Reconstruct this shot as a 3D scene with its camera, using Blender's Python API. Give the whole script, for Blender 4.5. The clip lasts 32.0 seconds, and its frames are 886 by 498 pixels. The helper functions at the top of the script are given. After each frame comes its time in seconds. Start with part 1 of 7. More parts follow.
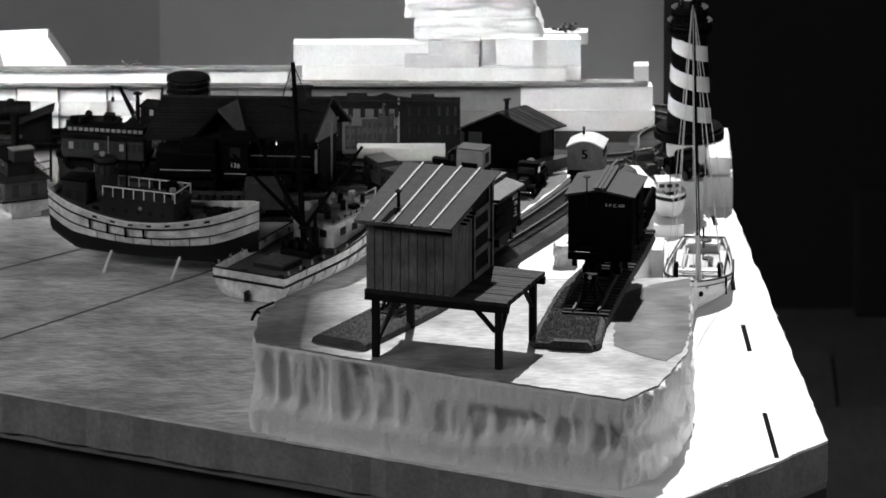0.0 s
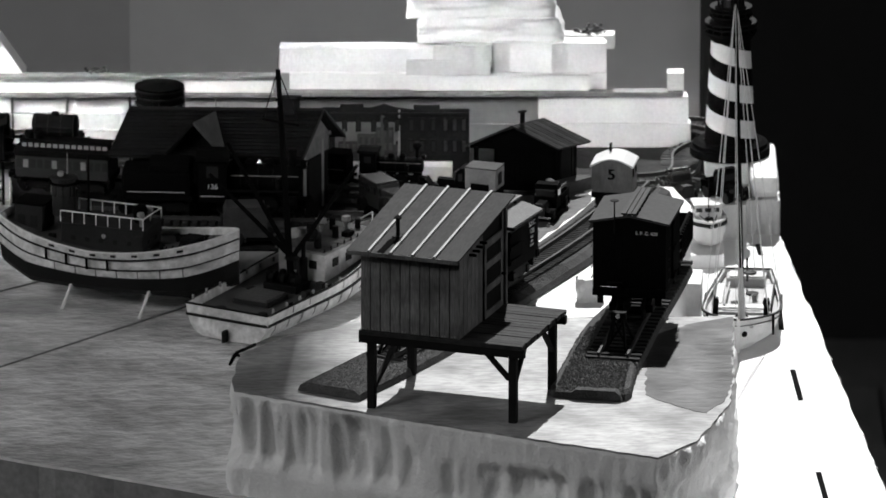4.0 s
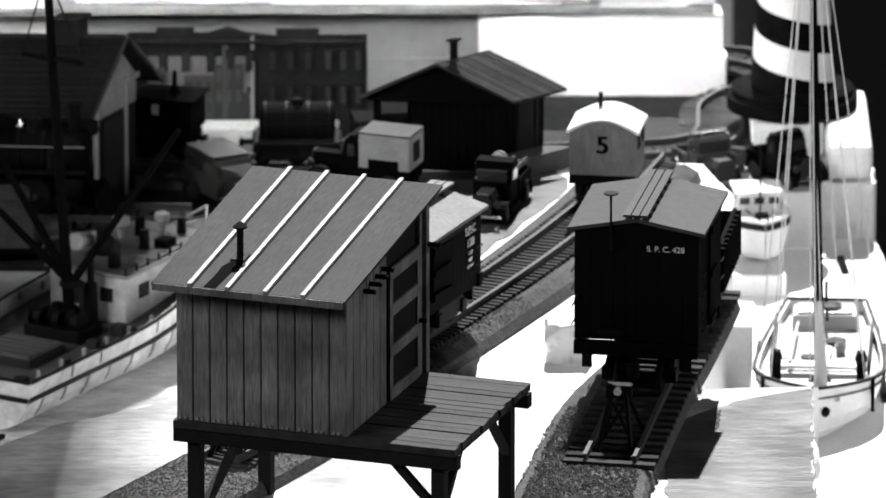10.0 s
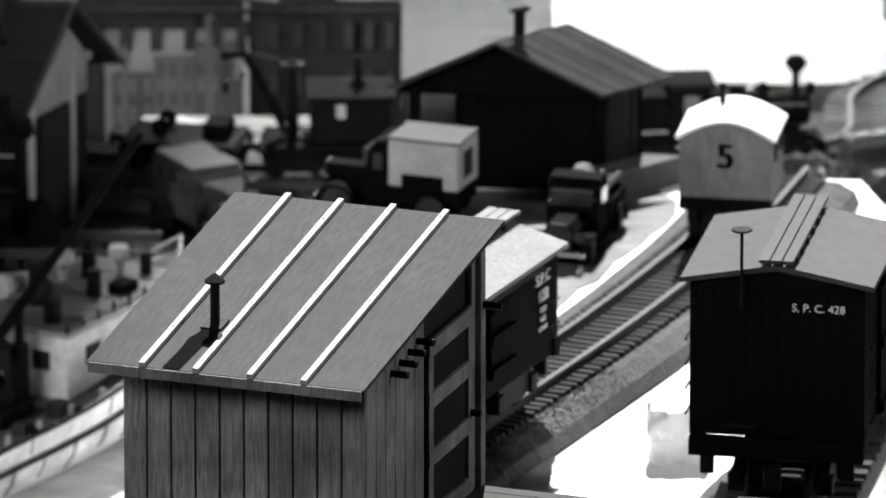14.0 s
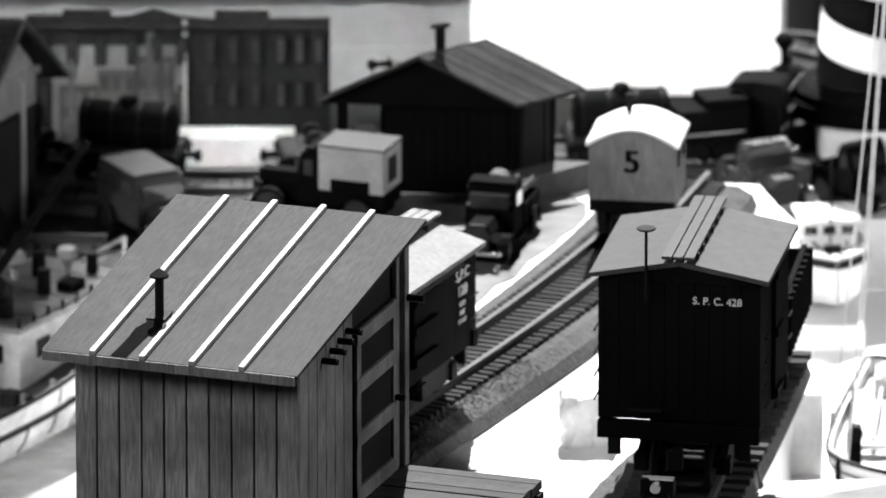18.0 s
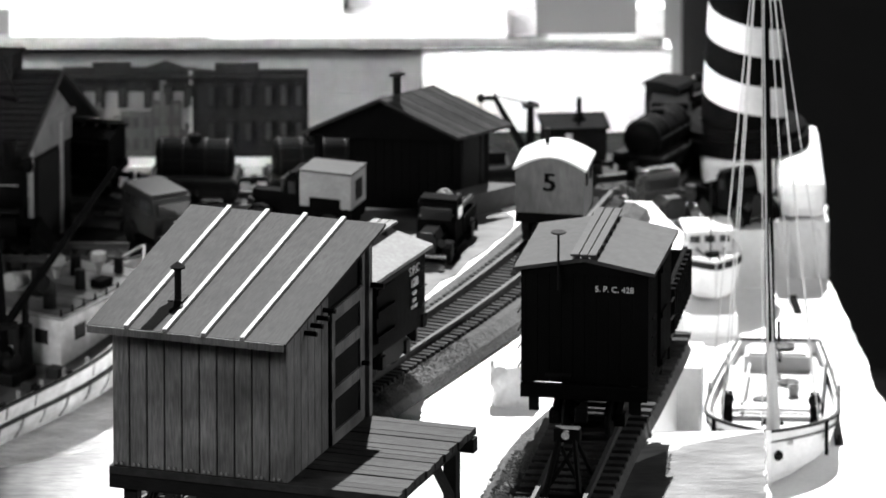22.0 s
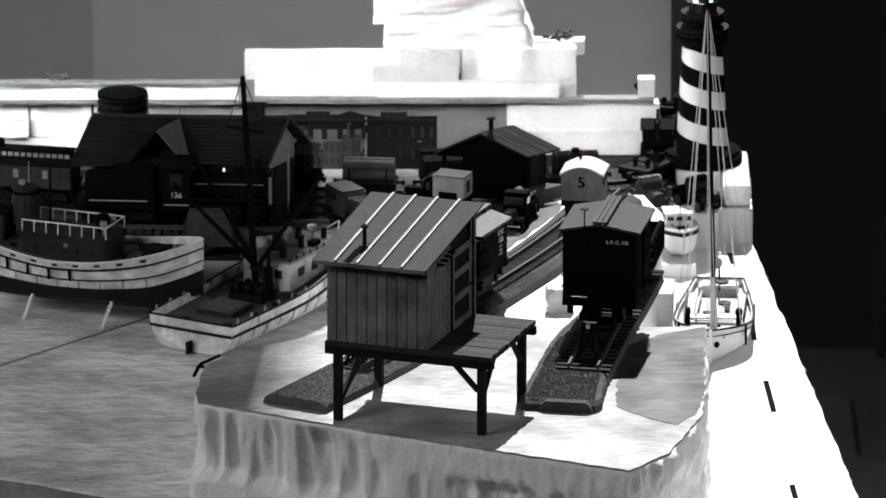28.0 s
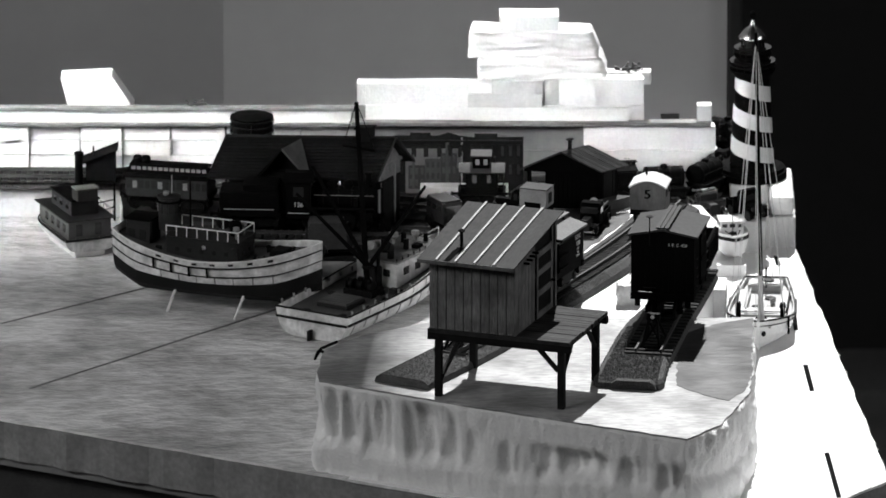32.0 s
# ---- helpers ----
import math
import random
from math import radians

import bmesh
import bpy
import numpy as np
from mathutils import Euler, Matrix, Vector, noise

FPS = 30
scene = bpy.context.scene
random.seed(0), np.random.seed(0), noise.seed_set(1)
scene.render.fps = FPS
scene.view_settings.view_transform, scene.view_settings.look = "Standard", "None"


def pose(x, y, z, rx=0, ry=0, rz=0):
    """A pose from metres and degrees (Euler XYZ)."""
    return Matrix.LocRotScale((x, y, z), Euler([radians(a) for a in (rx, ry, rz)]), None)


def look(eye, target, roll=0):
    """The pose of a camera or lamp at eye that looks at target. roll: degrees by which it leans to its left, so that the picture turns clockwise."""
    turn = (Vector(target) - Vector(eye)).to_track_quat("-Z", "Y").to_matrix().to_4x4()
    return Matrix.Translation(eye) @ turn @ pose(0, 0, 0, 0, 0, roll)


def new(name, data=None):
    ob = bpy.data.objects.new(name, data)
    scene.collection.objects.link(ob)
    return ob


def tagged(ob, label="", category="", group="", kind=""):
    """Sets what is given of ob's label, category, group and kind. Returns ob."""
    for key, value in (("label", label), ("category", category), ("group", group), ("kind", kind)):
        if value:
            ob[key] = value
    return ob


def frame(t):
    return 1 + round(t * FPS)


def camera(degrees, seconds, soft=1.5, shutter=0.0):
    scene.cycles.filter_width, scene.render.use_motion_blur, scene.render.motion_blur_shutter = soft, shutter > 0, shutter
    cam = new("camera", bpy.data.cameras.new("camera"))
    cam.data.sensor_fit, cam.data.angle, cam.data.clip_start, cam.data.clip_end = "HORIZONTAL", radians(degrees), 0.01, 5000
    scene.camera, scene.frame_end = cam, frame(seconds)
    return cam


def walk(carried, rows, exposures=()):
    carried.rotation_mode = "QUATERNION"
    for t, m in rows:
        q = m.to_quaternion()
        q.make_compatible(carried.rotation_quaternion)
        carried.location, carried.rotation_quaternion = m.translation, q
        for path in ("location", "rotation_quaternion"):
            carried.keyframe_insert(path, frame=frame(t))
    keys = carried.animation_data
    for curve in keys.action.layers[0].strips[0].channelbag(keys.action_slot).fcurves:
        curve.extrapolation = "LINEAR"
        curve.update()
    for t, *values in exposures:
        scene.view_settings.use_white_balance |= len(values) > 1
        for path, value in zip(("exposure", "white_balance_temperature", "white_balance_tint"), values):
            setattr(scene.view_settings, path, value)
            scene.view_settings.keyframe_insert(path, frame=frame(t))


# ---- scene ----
cam = camera(3.9659, 32.0, soft=1.6)
walk(cam, [
    (0.0, look((0.02000, -5.18783, 2.55823), (0.01848, 0.56218, 0.84433))),
    (1.0, look((0.02003, -5.18169, 2.55650), (0.01806, 0.56231, 0.84478))),
    (2.0, look((0.01999, -5.19049, 2.55898), (0.01773, 0.56312, 0.84752))),
    (2.5, look((0.01996, -5.19700, 2.56081), (0.01693, 0.56432, 0.85155))),
    (3.0, look((0.02065, -5.03177, 2.51428), (0.01640, 0.56472, 0.85281))),
    (3.5, look((0.02187, -4.73849, 2.43169), (0.01629, 0.56572, 0.85602))),
    (4.0, look((0.02312, -4.43727, 2.34686), (0.01597, 0.56632, 0.85790))),
    (4.5, look((0.02395, -4.23703, 2.29047), (0.01504, 0.56696, 0.85996))),
    (6.5, look((0.02743, -3.39897, 2.05445), (0.01816, 0.56785, 0.86257))),
    (7.0, look((0.02832, -3.18573, 1.99440), (0.02231, 0.56838, 0.86425))),
    (8.0, look((0.02949, -2.90403, 1.91507), (0.03418, 0.56850, 0.86457))),
    (9.0, look((0.03083, -2.58037, 1.82392), (0.03788, 0.56844, 0.86434))),
    (10.0, look((0.03181, -2.34455, 1.75751), (0.04559, 0.56848, 0.86455))),
    (10.5, look((0.03226, -2.23726, 1.72729), (0.04778, 0.56859, 0.86496))),
    (11.0, look((0.03282, -2.10252, 1.68935), (0.04476, 0.57070, 0.87178))),
    (11.5, look((0.03329, -1.99007, 1.65768), (0.04443, 0.57163, 0.87482))),
    (12.0, look((0.03369, -1.89208, 1.63008), (0.04439, 0.57178, 0.87532))),
    (13.0, look((0.03461, -1.67011, 1.56757), (0.04584, 0.57180, 0.87544))),
    (13.5, look((0.03503, -1.56899, 1.53910), (0.04166, 0.57161, 0.87477))),
    (14.0, look((0.03542, -1.47616, 1.51295), (0.03524, 0.57150, 0.87444))),
    (14.5, look((0.03580, -1.38464, 1.48718), (0.03176, 0.57148, 0.87443))),
    (16.5, look((0.03590, -1.36190, 1.48077), (0.03286, 0.57144, 0.87430))),
    (17.0, look((0.03546, -1.46575, 1.51002), (0.04020, 0.57150, 0.87445))),
    (17.5, look((0.03511, -1.55136, 1.53413), (0.04478, 0.57136, 0.87402))),
    (18.0, look((0.03472, -1.64562, 1.56068), (0.04855, 0.57133, 0.87395))),
    (19.0, look((0.03379, -1.86913, 1.62362), (0.05321, 0.57112, 0.87334))),
    (20.0, look((0.03292, -2.07800, 1.68244), (0.05811, 0.57115, 0.87356))),
    (21.0, look((0.03287, -2.08889, 1.68551), (0.05792, 0.57118, 0.87365))),
    (22.0, look((0.03212, -2.26937, 1.73633), (0.05880, 0.57113, 0.87354))),
    (23.0, look((0.03097, -2.54778, 1.81474), (0.05768, 0.57096, 0.87301))),
    (24.0, look((0.02976, -2.83905, 1.89677), (0.05290, 0.57092, 0.87282))),
    (25.0, look((0.02873, -3.08746, 1.96673), (0.04348, 0.56919, 0.86701))),
    (25.5, look((0.02760, -3.35742, 2.04275), (0.03991, 0.56845, 0.86459))),
    (27.5, look((0.02417, -4.18507, 2.27583), (0.03399, 0.56737, 0.86131))),
    (28.0, look((0.02345, -4.35700, 2.32425), (0.02907, 0.56741, 0.86153))),
    (28.5, look((0.02218, -4.66342, 2.41055), (0.02261, 0.56730, 0.86130))),
    (29.0, look((0.02116, -4.90968, 2.47990), (0.01601, 0.56732, 0.86153))),
    (29.5, look((0.01982, -5.23216, 2.57071), (0.01049, 0.56722, 0.86141))),
    (30.0, look((0.01996, -5.19746, 2.56094), (0.00652, 0.56729, 0.86165))),
    (31.0, look((0.01964, -5.27451, 2.58264), (-0.00159, 0.56714, 0.86126))),
    (32.0, look((0.01996, -5.19718, 2.56086), (-0.01111, 0.56736, 0.86211))),
], exposures=[(0.0, 0.25), (3.5, 0.20), (4.5, 0.30), (8.0, 0.85), (12.0, 1.38), (15.0, 1.58), (17.0, 1.66), (20.0, 1.54), (24.0, 1.12), (28.5, 0.64), (32.0, 0.5)])

cam.data.dof.use_dof, cam.data.dof.aperture_fstop = True, 66.0

# ---- light ----
TZ = 0.76      # height of the table's top
HB = TZ + 0.044   # height of the foam headland and yard
ZB = TZ + 0.0155  # height of the low foam sheet behind the boats

sky_world = bpy.data.worlds.new("sky")
scene.world = sky_world
sky_world.use_nodes = True
_sky = sky_world.node_tree.nodes.new("ShaderNodeTexSky")
_sky.sky_type, _sky.sun_disc = "NISHITA", False
_sky.sun_elevation, _sky.sun_rotation = radians(51), radians(3)
_bw = sky_world.node_tree.nodes.new("ShaderNodeRGBToBW")
sky_world.node_tree.links.new(_sky.outputs[0], _bw.inputs[0])
sky_world.node_tree.links.new(_bw.outputs[0], sky_world.node_tree.nodes["Background"].inputs[0])
sky_world.node_tree.nodes["Background"].inputs[1].default_value = 0.12

SUN_DIR = Vector((math.sin(radians(3)) * math.cos(radians(51)), math.cos(radians(3)) * math.cos(radians(51)), math.sin(radians(51))))
sun = new("sun", bpy.data.lights.new("sun", "SUN"))
sun.data.energy, sun.data.angle = 5.0, radians(0.6)
sun.matrix_world = look(SUN_DIR, (0, 0, 0))


def area_lamp(name, eye, target, width, height, watts, spread):
    lamp = new(name, bpy.data.lights.new(name, "AREA"))
    lamp.data.shape, lamp.data.size, lamp.data.size_y = "RECTANGLE", width, height
    lamp.data.energy, lamp.data.spread = watts, radians(spread)
    lamp.matrix_world = look(eye, target)
    return lamp


area_lamp("daylight_front_window", (-1.86, -0.75, 2.25), (-0.1, 0.6, 0.8), 0.75, 0.65, 7.4, 140)
# narrow beam added to brighten the left cliffs, not a known window
area_lamp("cliff_beam_left", (-1.86, 0.20, 1.95), (-0.20, 1.03, 0.80), 0.12, 0.10, 0.24, 7)
area_lamp("daylight_east_window", (2.10, 0.10, 1.75), (0.08, 0.62, 0.82), 0.7, 0.6, 1.3, 70)
area_lamp("daylight_west_window", (-1.86, 0.20, 1.55), (0.0, 1.25, 1.0), 0.6, 0.6, 0.80, 50)
# second added spot beam, lifts the middle and right cliff boards
area_lamp("cliff_beam_right", (-1.86, 0.30, 1.75), (0.06, 1.03, 0.82), 0.12, 0.10, 0.165, 8)



# ---- materials ----
def ramp_noise(nt, scale, detail, lo, hi, coord, stretch=(1, 1, 1), rough=0.6):
    m = nt.nodes.new("ShaderNodeMapping")
    m.inputs["Scale"].default_value = stretch
    nt.links.new(coord, m.inputs[0])
    n = nt.nodes.new("ShaderNodeTexNoise")
    n.inputs["Scale"].default_value, n.inputs["Detail"].default_value, n.inputs["Roughness"].default_value = scale, detail, rough
    nt.links.new(m.outputs[0], n.inputs[0])
    r = nt.nodes.new("ShaderNodeMapRange")
    r.inputs[1].default_value, r.inputs[2].default_value, r.inputs[3].default_value, r.inputs[4].default_value = 0.3, 0.7, lo, hi
    nt.links.new(n.outputs[0], r.inputs[0])
    return r.outputs[0], n.outputs[0]


def surface(name, grey, rough=0.6, metal=0.0, wear=0.25, fine=900.0, coarse=60.0, bump=0.15, grain=(1, 1, 1), vary=0.0, coat=0.0, depth=0.0006, spec=0.35):
    """A grey painted or natural surface with grain, stains and relief. fine, coarse: noise per metre."""
    m = bpy.data.materials.new(name)
    m.use_nodes = True
    nt = m.node_tree
    b = nt.nodes["Principled BSDF"]
    co = nt.nodes.new("ShaderNodeTexCoord").outputs["Object"]
    v1, n1 = ramp_noise(nt, fine, 4, 1 - wear * 0.6, 1 + wear * 0.5, co, grain)
    v2, n2 = ramp_noise(nt, coarse, 3, 1 - wear, 1 + wear * 0.5, co)
    mul = nt.nodes.new("ShaderNodeMath")
    mul.operation = "MULTIPLY"
    nt.links.new(v1, mul.inputs[0]), nt.links.new(v2, mul.inputs[1])
    last = mul.outputs[0]
    if vary:
        info = nt.nodes.new("ShaderNodeObjectInfo")
        r = nt.nodes.new("ShaderNodeMapRange")
        r.inputs[3].default_value, r.inputs[4].default_value = 1 - vary, 1 + vary
        nt.links.new(info.outputs["Random"], r.inputs[0])
        k = nt.nodes.new("ShaderNodeMath")
        k.operation = "MULTIPLY"
        nt.links.new(last, k.inputs[0]), nt.links.new(r.outputs[0], k.inputs[1])
        last = k.outputs[0]
    g = nt.nodes.new("ShaderNodeMath")
    g.operation, g.use_clamp = "MULTIPLY", True
    g.inputs[1].default_value = grey
    nt.links.new(last, g.inputs[0])
    c = nt.nodes.new("ShaderNodeCombineColor")
    for i in range(3):
        nt.links.new(g.outputs[0], c.inputs[i])
    nt.links.new(c.outputs[0], b.inputs["Base Color"])
    rr = nt.nodes.new("ShaderNodeMapRange")
    rr.inputs[3].default_value, rr.inputs[4].default_value = max(0.03, rough - 0.12), min(1, rough + 0.12)
    nt.links.new(n2, rr.inputs[0]), nt.links.new(rr.outputs[0], b.inputs["Roughness"])
    b.inputs["Metallic"].default_value, b.inputs["Coat Weight"].default_value = metal, coat
    b.inputs["Specular IOR Level"].default_value = spec
    if bump:
        bp = nt.nodes.new("ShaderNodeBump")
        bp.inputs["Strength"].default_value, bp.inputs["Distance"].default_value = bump, depth
        nt.links.new(n1, bp.inputs["Height"]), nt.links.new(bp.outputs[0], b.inputs["Normal"])
    return m


FOAM = surface("white_foam", 0.86, 0.75, wear=0.10, fine=700, coarse=25, bump=0.35, depth=0.0008)
FOAM_SIDE = surface("carved_foam", 0.80, 0.85, wear=0.08, fine=620, coarse=60, bump=0.55, depth=0.0016)
FOAM_SKIN = surface("painted_foam_top", 0.32, 0.45, spec=0.5, wear=0.6, fine=160, coarse=30, bump=0.25, grain=(1, 3, 1), depth=0.0008)
FOAM_PAINT = surface("worn_grey_paint", 0.085, 0.4, spec=0.35, wear=0.75, fine=140, coarse=36, bump=0.3, grain=(1, 2.5, 1), depth=0.0008)
TABLE_SKIN = surface("painted_water_board", 0.88, 0.20, wear=0.45, fine=110, coarse=18, bump=0.8, grain=(0.8, 1.3, 1), depth=0.0026, spec=0.5)
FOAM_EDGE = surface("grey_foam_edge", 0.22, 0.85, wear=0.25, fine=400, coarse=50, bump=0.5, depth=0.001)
FOAM_DIRTY = surface("pale_grey_foam", 0.66, 0.8, wear=0.12, fine=500, coarse=30, bump=0.3)
FOAM_GREY = surface("grey_foam_board", 0.17, 0.85, wear=0.15, fine=300, coarse=20, bump=0.2)
WHARF = surface("dark_painted_wharf", 0.020, 0.8, spec=0.1, wear=0.45, fine=300, coarse=40, bump=0.4, depth=0.001)
MARKER = surface("black_marker", 0.012, 0.95, spec=0.0, wear=0.1)
TABLE_DARK = surface("dark_table_wood", 0.035, 0.5, wear=0.3, fine=120, grain=(1, 8, 8))
BALLAST = surface("grey_ballast", 0.10, 0.95, spec=0.05, wear=0.25, fine=900, coarse=300, bump=1.0, depth=0.0012)
TIE = surface("weathered_tie_wood", 0.045, 0.9, spec=0.05, wear=0.35, fine=600, grain=(1, 6, 1), vary=0.3)
RAIL = surface("rail_steel", 0.06, 0.6, metal=0.1, spec=0.15, wear=0.3)
WALLGREY = surface("grey_wall_paint", 0.36, 0.8, wear=0.04, fine=60, coarse=2, bump=0.05)
# near black: the far wall's shade is put into this colour
WALLDARK = surface("shade_dark_wall", 0.022, 0.9, spec=0.1, wear=0.1, fine=60, coarse=2, bump=0.05)
PLASTER = surface("ceiling_plaster", 0.55, 0.9, wear=0.05, fine=40, coarse=2, bump=0.05)
PLANKS = surface("brown_floorboards", 0.12, 0.45, wear=0.4, fine=30, coarse=4, grain=(6, 1, 1), vary=0.25)
BOARD = surface("grey_weathered_boards", 0.142, 0.7, wear=0.65, fine=420, coarse=60, grain=(5, 5, 0.5), vary=0.12, bump=0.6)
BOARD_DARK = surface("dark_stained_wood", 0.013, 0.8, spec=0.08, wear=0.4, fine=500, coarse=60, grain=(0.8, 6, 5), vary=0.2, bump=0.3)
DECKWOOD = surface("worn_platform_planks", 0.033, 0.7, spec=0.15, wear=0.55, fine=450, coarse=120, grain=(0.6, 6, 1), vary=0.25, bump=0.5)
ROOFGREY = surface("grey_tin_roof", 0.028, 0.7, spec=0.10, metal=0.0, wear=0.65, fine=300, coarse=60, grain=(5, 0.8, 1), bump=0.15)
BATTEN = surface("pale_roof_battens", 0.20, 0.5, wear=0.15)
BLACK = surface("black_paint", 0.003, 0.8, spec=0.025, wear=0.3, fine=500, coarse=80)
BLACKM = surface("blackened_metal", 0.005, 0.6, metal=0.0, spec=0.07, wear=0.3)
SOOT = surface("soot_stain", 0.004, 0.95, spec=0.02, wear=0.5)
SHEDROOF = surface("dark_roof_planks", 0.035, 0.8, spec=0.1, wear=0.45, fine=400, coarse=60, grain=(0.8, 5, 1), vary=0.3)
CARROOF = surface("dark_car_roof", 0.036, 0.7, spec=0.2, wear=0.35, fine=400, coarse=60)
LETTER = surface("pale_lettering", 0.62, 0.6, wear=0.25, fine=900, bump=0)
HULLW = surface("chipped_white_hull", 0.60, 0.55, wear=0.36, fine=300, coarse=110, bump=0.15)
HULLD = surface("dark_hull_paint", 0.010, 0.6, spec=0.12, wear=0.3)
RUST = surface("rust_stain", 0.16, 0.8, wear=0.5)
BOATDECK = surface("grey_boat_deck", 0.080, 0.6, wear=0.35, fine=300, grain=(1, 6, 1))
WOODPALE = surface("pale_wood", 0.48, 0.6, wear=0.2, grain=(1, 6, 6))
GREYP = surface("mid_grey_paint", 0.021, 0.6, spec=0.15, wear=0.3)
GREYL = surface("light_grey_paint", 0.24, 0.55, wear=0.25)
SHINGLE = surface("dark_shingles", 0.0065, 0.9, spec=0.06, wear=0.35, fine=300, coarse=60, vary=0.25, bump=0.4)
SHINGLE_L = surface("pale_shingles", 0.07, 0.8, wear=0.35, vary=0.25, bump=0.4)
STUCCO = surface("brown_plaster_wall", 0.008, 0.85, spec=0.08, wear=0.25)
BRICKD = surface("dark_brick_front", 0.013, 0.85, spec=0.06, wear=0.35, fine=500, coarse=60)
PRINT = surface("pale_print", 0.11, 0.5, wear=0.35, fine=120, coarse=60, bump=0)
PRINTM = surface("grey_print", 0.05, 0.5, wear=0.45, fine=300, coarse=90, bump=0)
PRINTD = surface("dark_print", 0.022, 0.5, wear=0.3, bump=0)
SAILW = surface("white_enamel", 0.72, 0.35, wear=0.12)
ROPE = surface("pale_rope", 0.62, 0.8, wear=0.1)
CHROME = surface("worn_chrome", 0.6, 0.2, metal=1.0, wear=0.15)
TYRE = surface("black_rubber", 0.015, 0.8, wear=0.2)
MOSS = surface("dry_brush", 0.10, 0.9, wear=0.4)


def glass_material():
    m = bpy.data.materials.new("window_glass")
    m.use_nodes = True
    b = m.node_tree.nodes["Principled BSDF"]
    b.inputs["Base Color"].default_value = (0.02, 0.02, 0.02, 1)
    b.inputs["Roughness"].default_value, b.inputs["Specular IOR Level"].default_value = 0.08, 0.35
    return m


GLASS = glass_material()


# ---- mesh helpers ----
def thing(name, m, label, category, group="", kind=""):
    ob = new(name)
    ob.empty_display_size = 0.01
    ob.matrix_world = m
    return tagged(ob, label, category, group, kind)


def part(name, bm, material, parent, label="", smooth=False):
    me = bpy.data.meshes.new(name)
    bmesh.ops.recalc_face_normals(bm, faces=bm.faces)
    bm.to_mesh(me)
    bm.free()
    me.materials.append(material)
    if smooth:
        me.shade_smooth()
    ob = new(name, me)
    ob.parent = parent
    if label:
        ob["label"] = label
    return ob


def solo(name, bm, material, m, label, category="", group="", kind="", smooth=False):
    ob = part(name, bm, material, None, smooth=smooth)
    ob.matrix_world = m
    return tagged(ob, label, category, group, kind)


def box(x0, x1, y0, y1, z0, z1, bevel=0.0, bm=None):
    b = bmesh.new()
    vs = [b.verts.new((x, y, z)) for x in (x0, x1) for y in (y0, y1) for z in (z0, z1)]
    for f in ((0, 1, 3, 2), (4, 6, 7, 5), (0, 4, 5, 1), (2, 3, 7, 6), (0, 2, 6, 4), (1, 5, 7, 3)):
        b.faces.new([vs[i] for i in f])
    if bevel:
        bmesh.ops.bevel(b, geom=list(b.edges), offset=bevel, segments=2, affect="EDGES", profile=0.6)
    return merge(bm, b)


def merge(bm, b):
    if bm is None:
        return b
    me = bpy.data.meshes.new("tmp")
    b.to_mesh(me)
    b.free()
    bm.from_mesh(me)
    bpy.data.meshes.remove(me)
    return bm


def rod(p, q, r0, r1=None, seg=8, bm=None):
    bm = bm or bmesh.new()
    p, q = Vector(p), Vector(q)
    r1 = r0 if r1 is None else r1
    turn = (q - p).to_track_quat("Z", "Y").to_matrix()
    rings = []
    for c, r in ((p, r0), (q, r1)):
        rings.append([bm.verts.new(c + turn @ Vector((r * math.cos(a), r * math.sin(a), 0))) for a in (2 * math.pi * (i + 0.5) / seg for i in range(seg))])
    for i in range(seg):
        bm.faces.new((rings[0][i], rings[0][(i + 1) % seg], rings[1][(i + 1) % seg], rings[1][i]))
    bm.faces.new(rings[0][::-1]), bm.faces.new(rings[1])
    return bm


def lathe(profile, seg=24, bm=None, centre=(0, 0, 0), axis="Z"):
    bm = bm or bmesh.new()
    rings = []
    for r, z in profile:
        ring = []
        for i in range(seg):
            a = 2 * math.pi * i / seg
            v = Vector((r * math.cos(a), r * math.sin(a), z))
            if axis == "X":
                v = Vector((v.z, v.x, v.y))
            if axis == "Y":
                v = Vector((v.x, v.z, v.y))
            ring.append(bm.verts.new(v + Vector(centre)))
        rings.append(ring)
    for a, b in zip(rings, rings[1:]):
        for i in range(seg):
            bm.faces.new((a[i], a[(i + 1) % seg], b[(i + 1) % seg], b[i]))
    bm.faces.new(rings[0][::-1]), bm.faces.new(rings[-1])
    return bm


def prism(outline, z0, z1, bm=None):
    """An upright prism over an outline of (x, y)."""
    bm = bm or bmesh.new()
    lo = [bm.verts.new((p[0], p[1], z0)) for p in outline]
    hi = [bm.verts.new((p[0], p[1], z1)) for p in outline]
    n = len(outline)
    for i in range(n):
        bm.faces.new((lo[i], lo[(i + 1) % n], hi[(i + 1) % n], hi[i]))
    bm.faces.new(lo[::-1]), bm.faces.new(hi)
    return bm


def slab_yz(outline, x0, x1, bm=None):
    """A prism along x over an outline of (y, z)."""
    bm = bm or bmesh.new()
    a = [bm.verts.new((x0, y, z)) for y, z in outline]
    b = [bm.verts.new((x1, y, z)) for y, z in outline]
    n = len(outline)
    for i in range(n):
        bm.faces.new((a[i], a[(i + 1) % n], b[(i + 1) % n], b[i]))
    bm.faces.new(a[::-1]), bm.faces.new(b)
    return bm


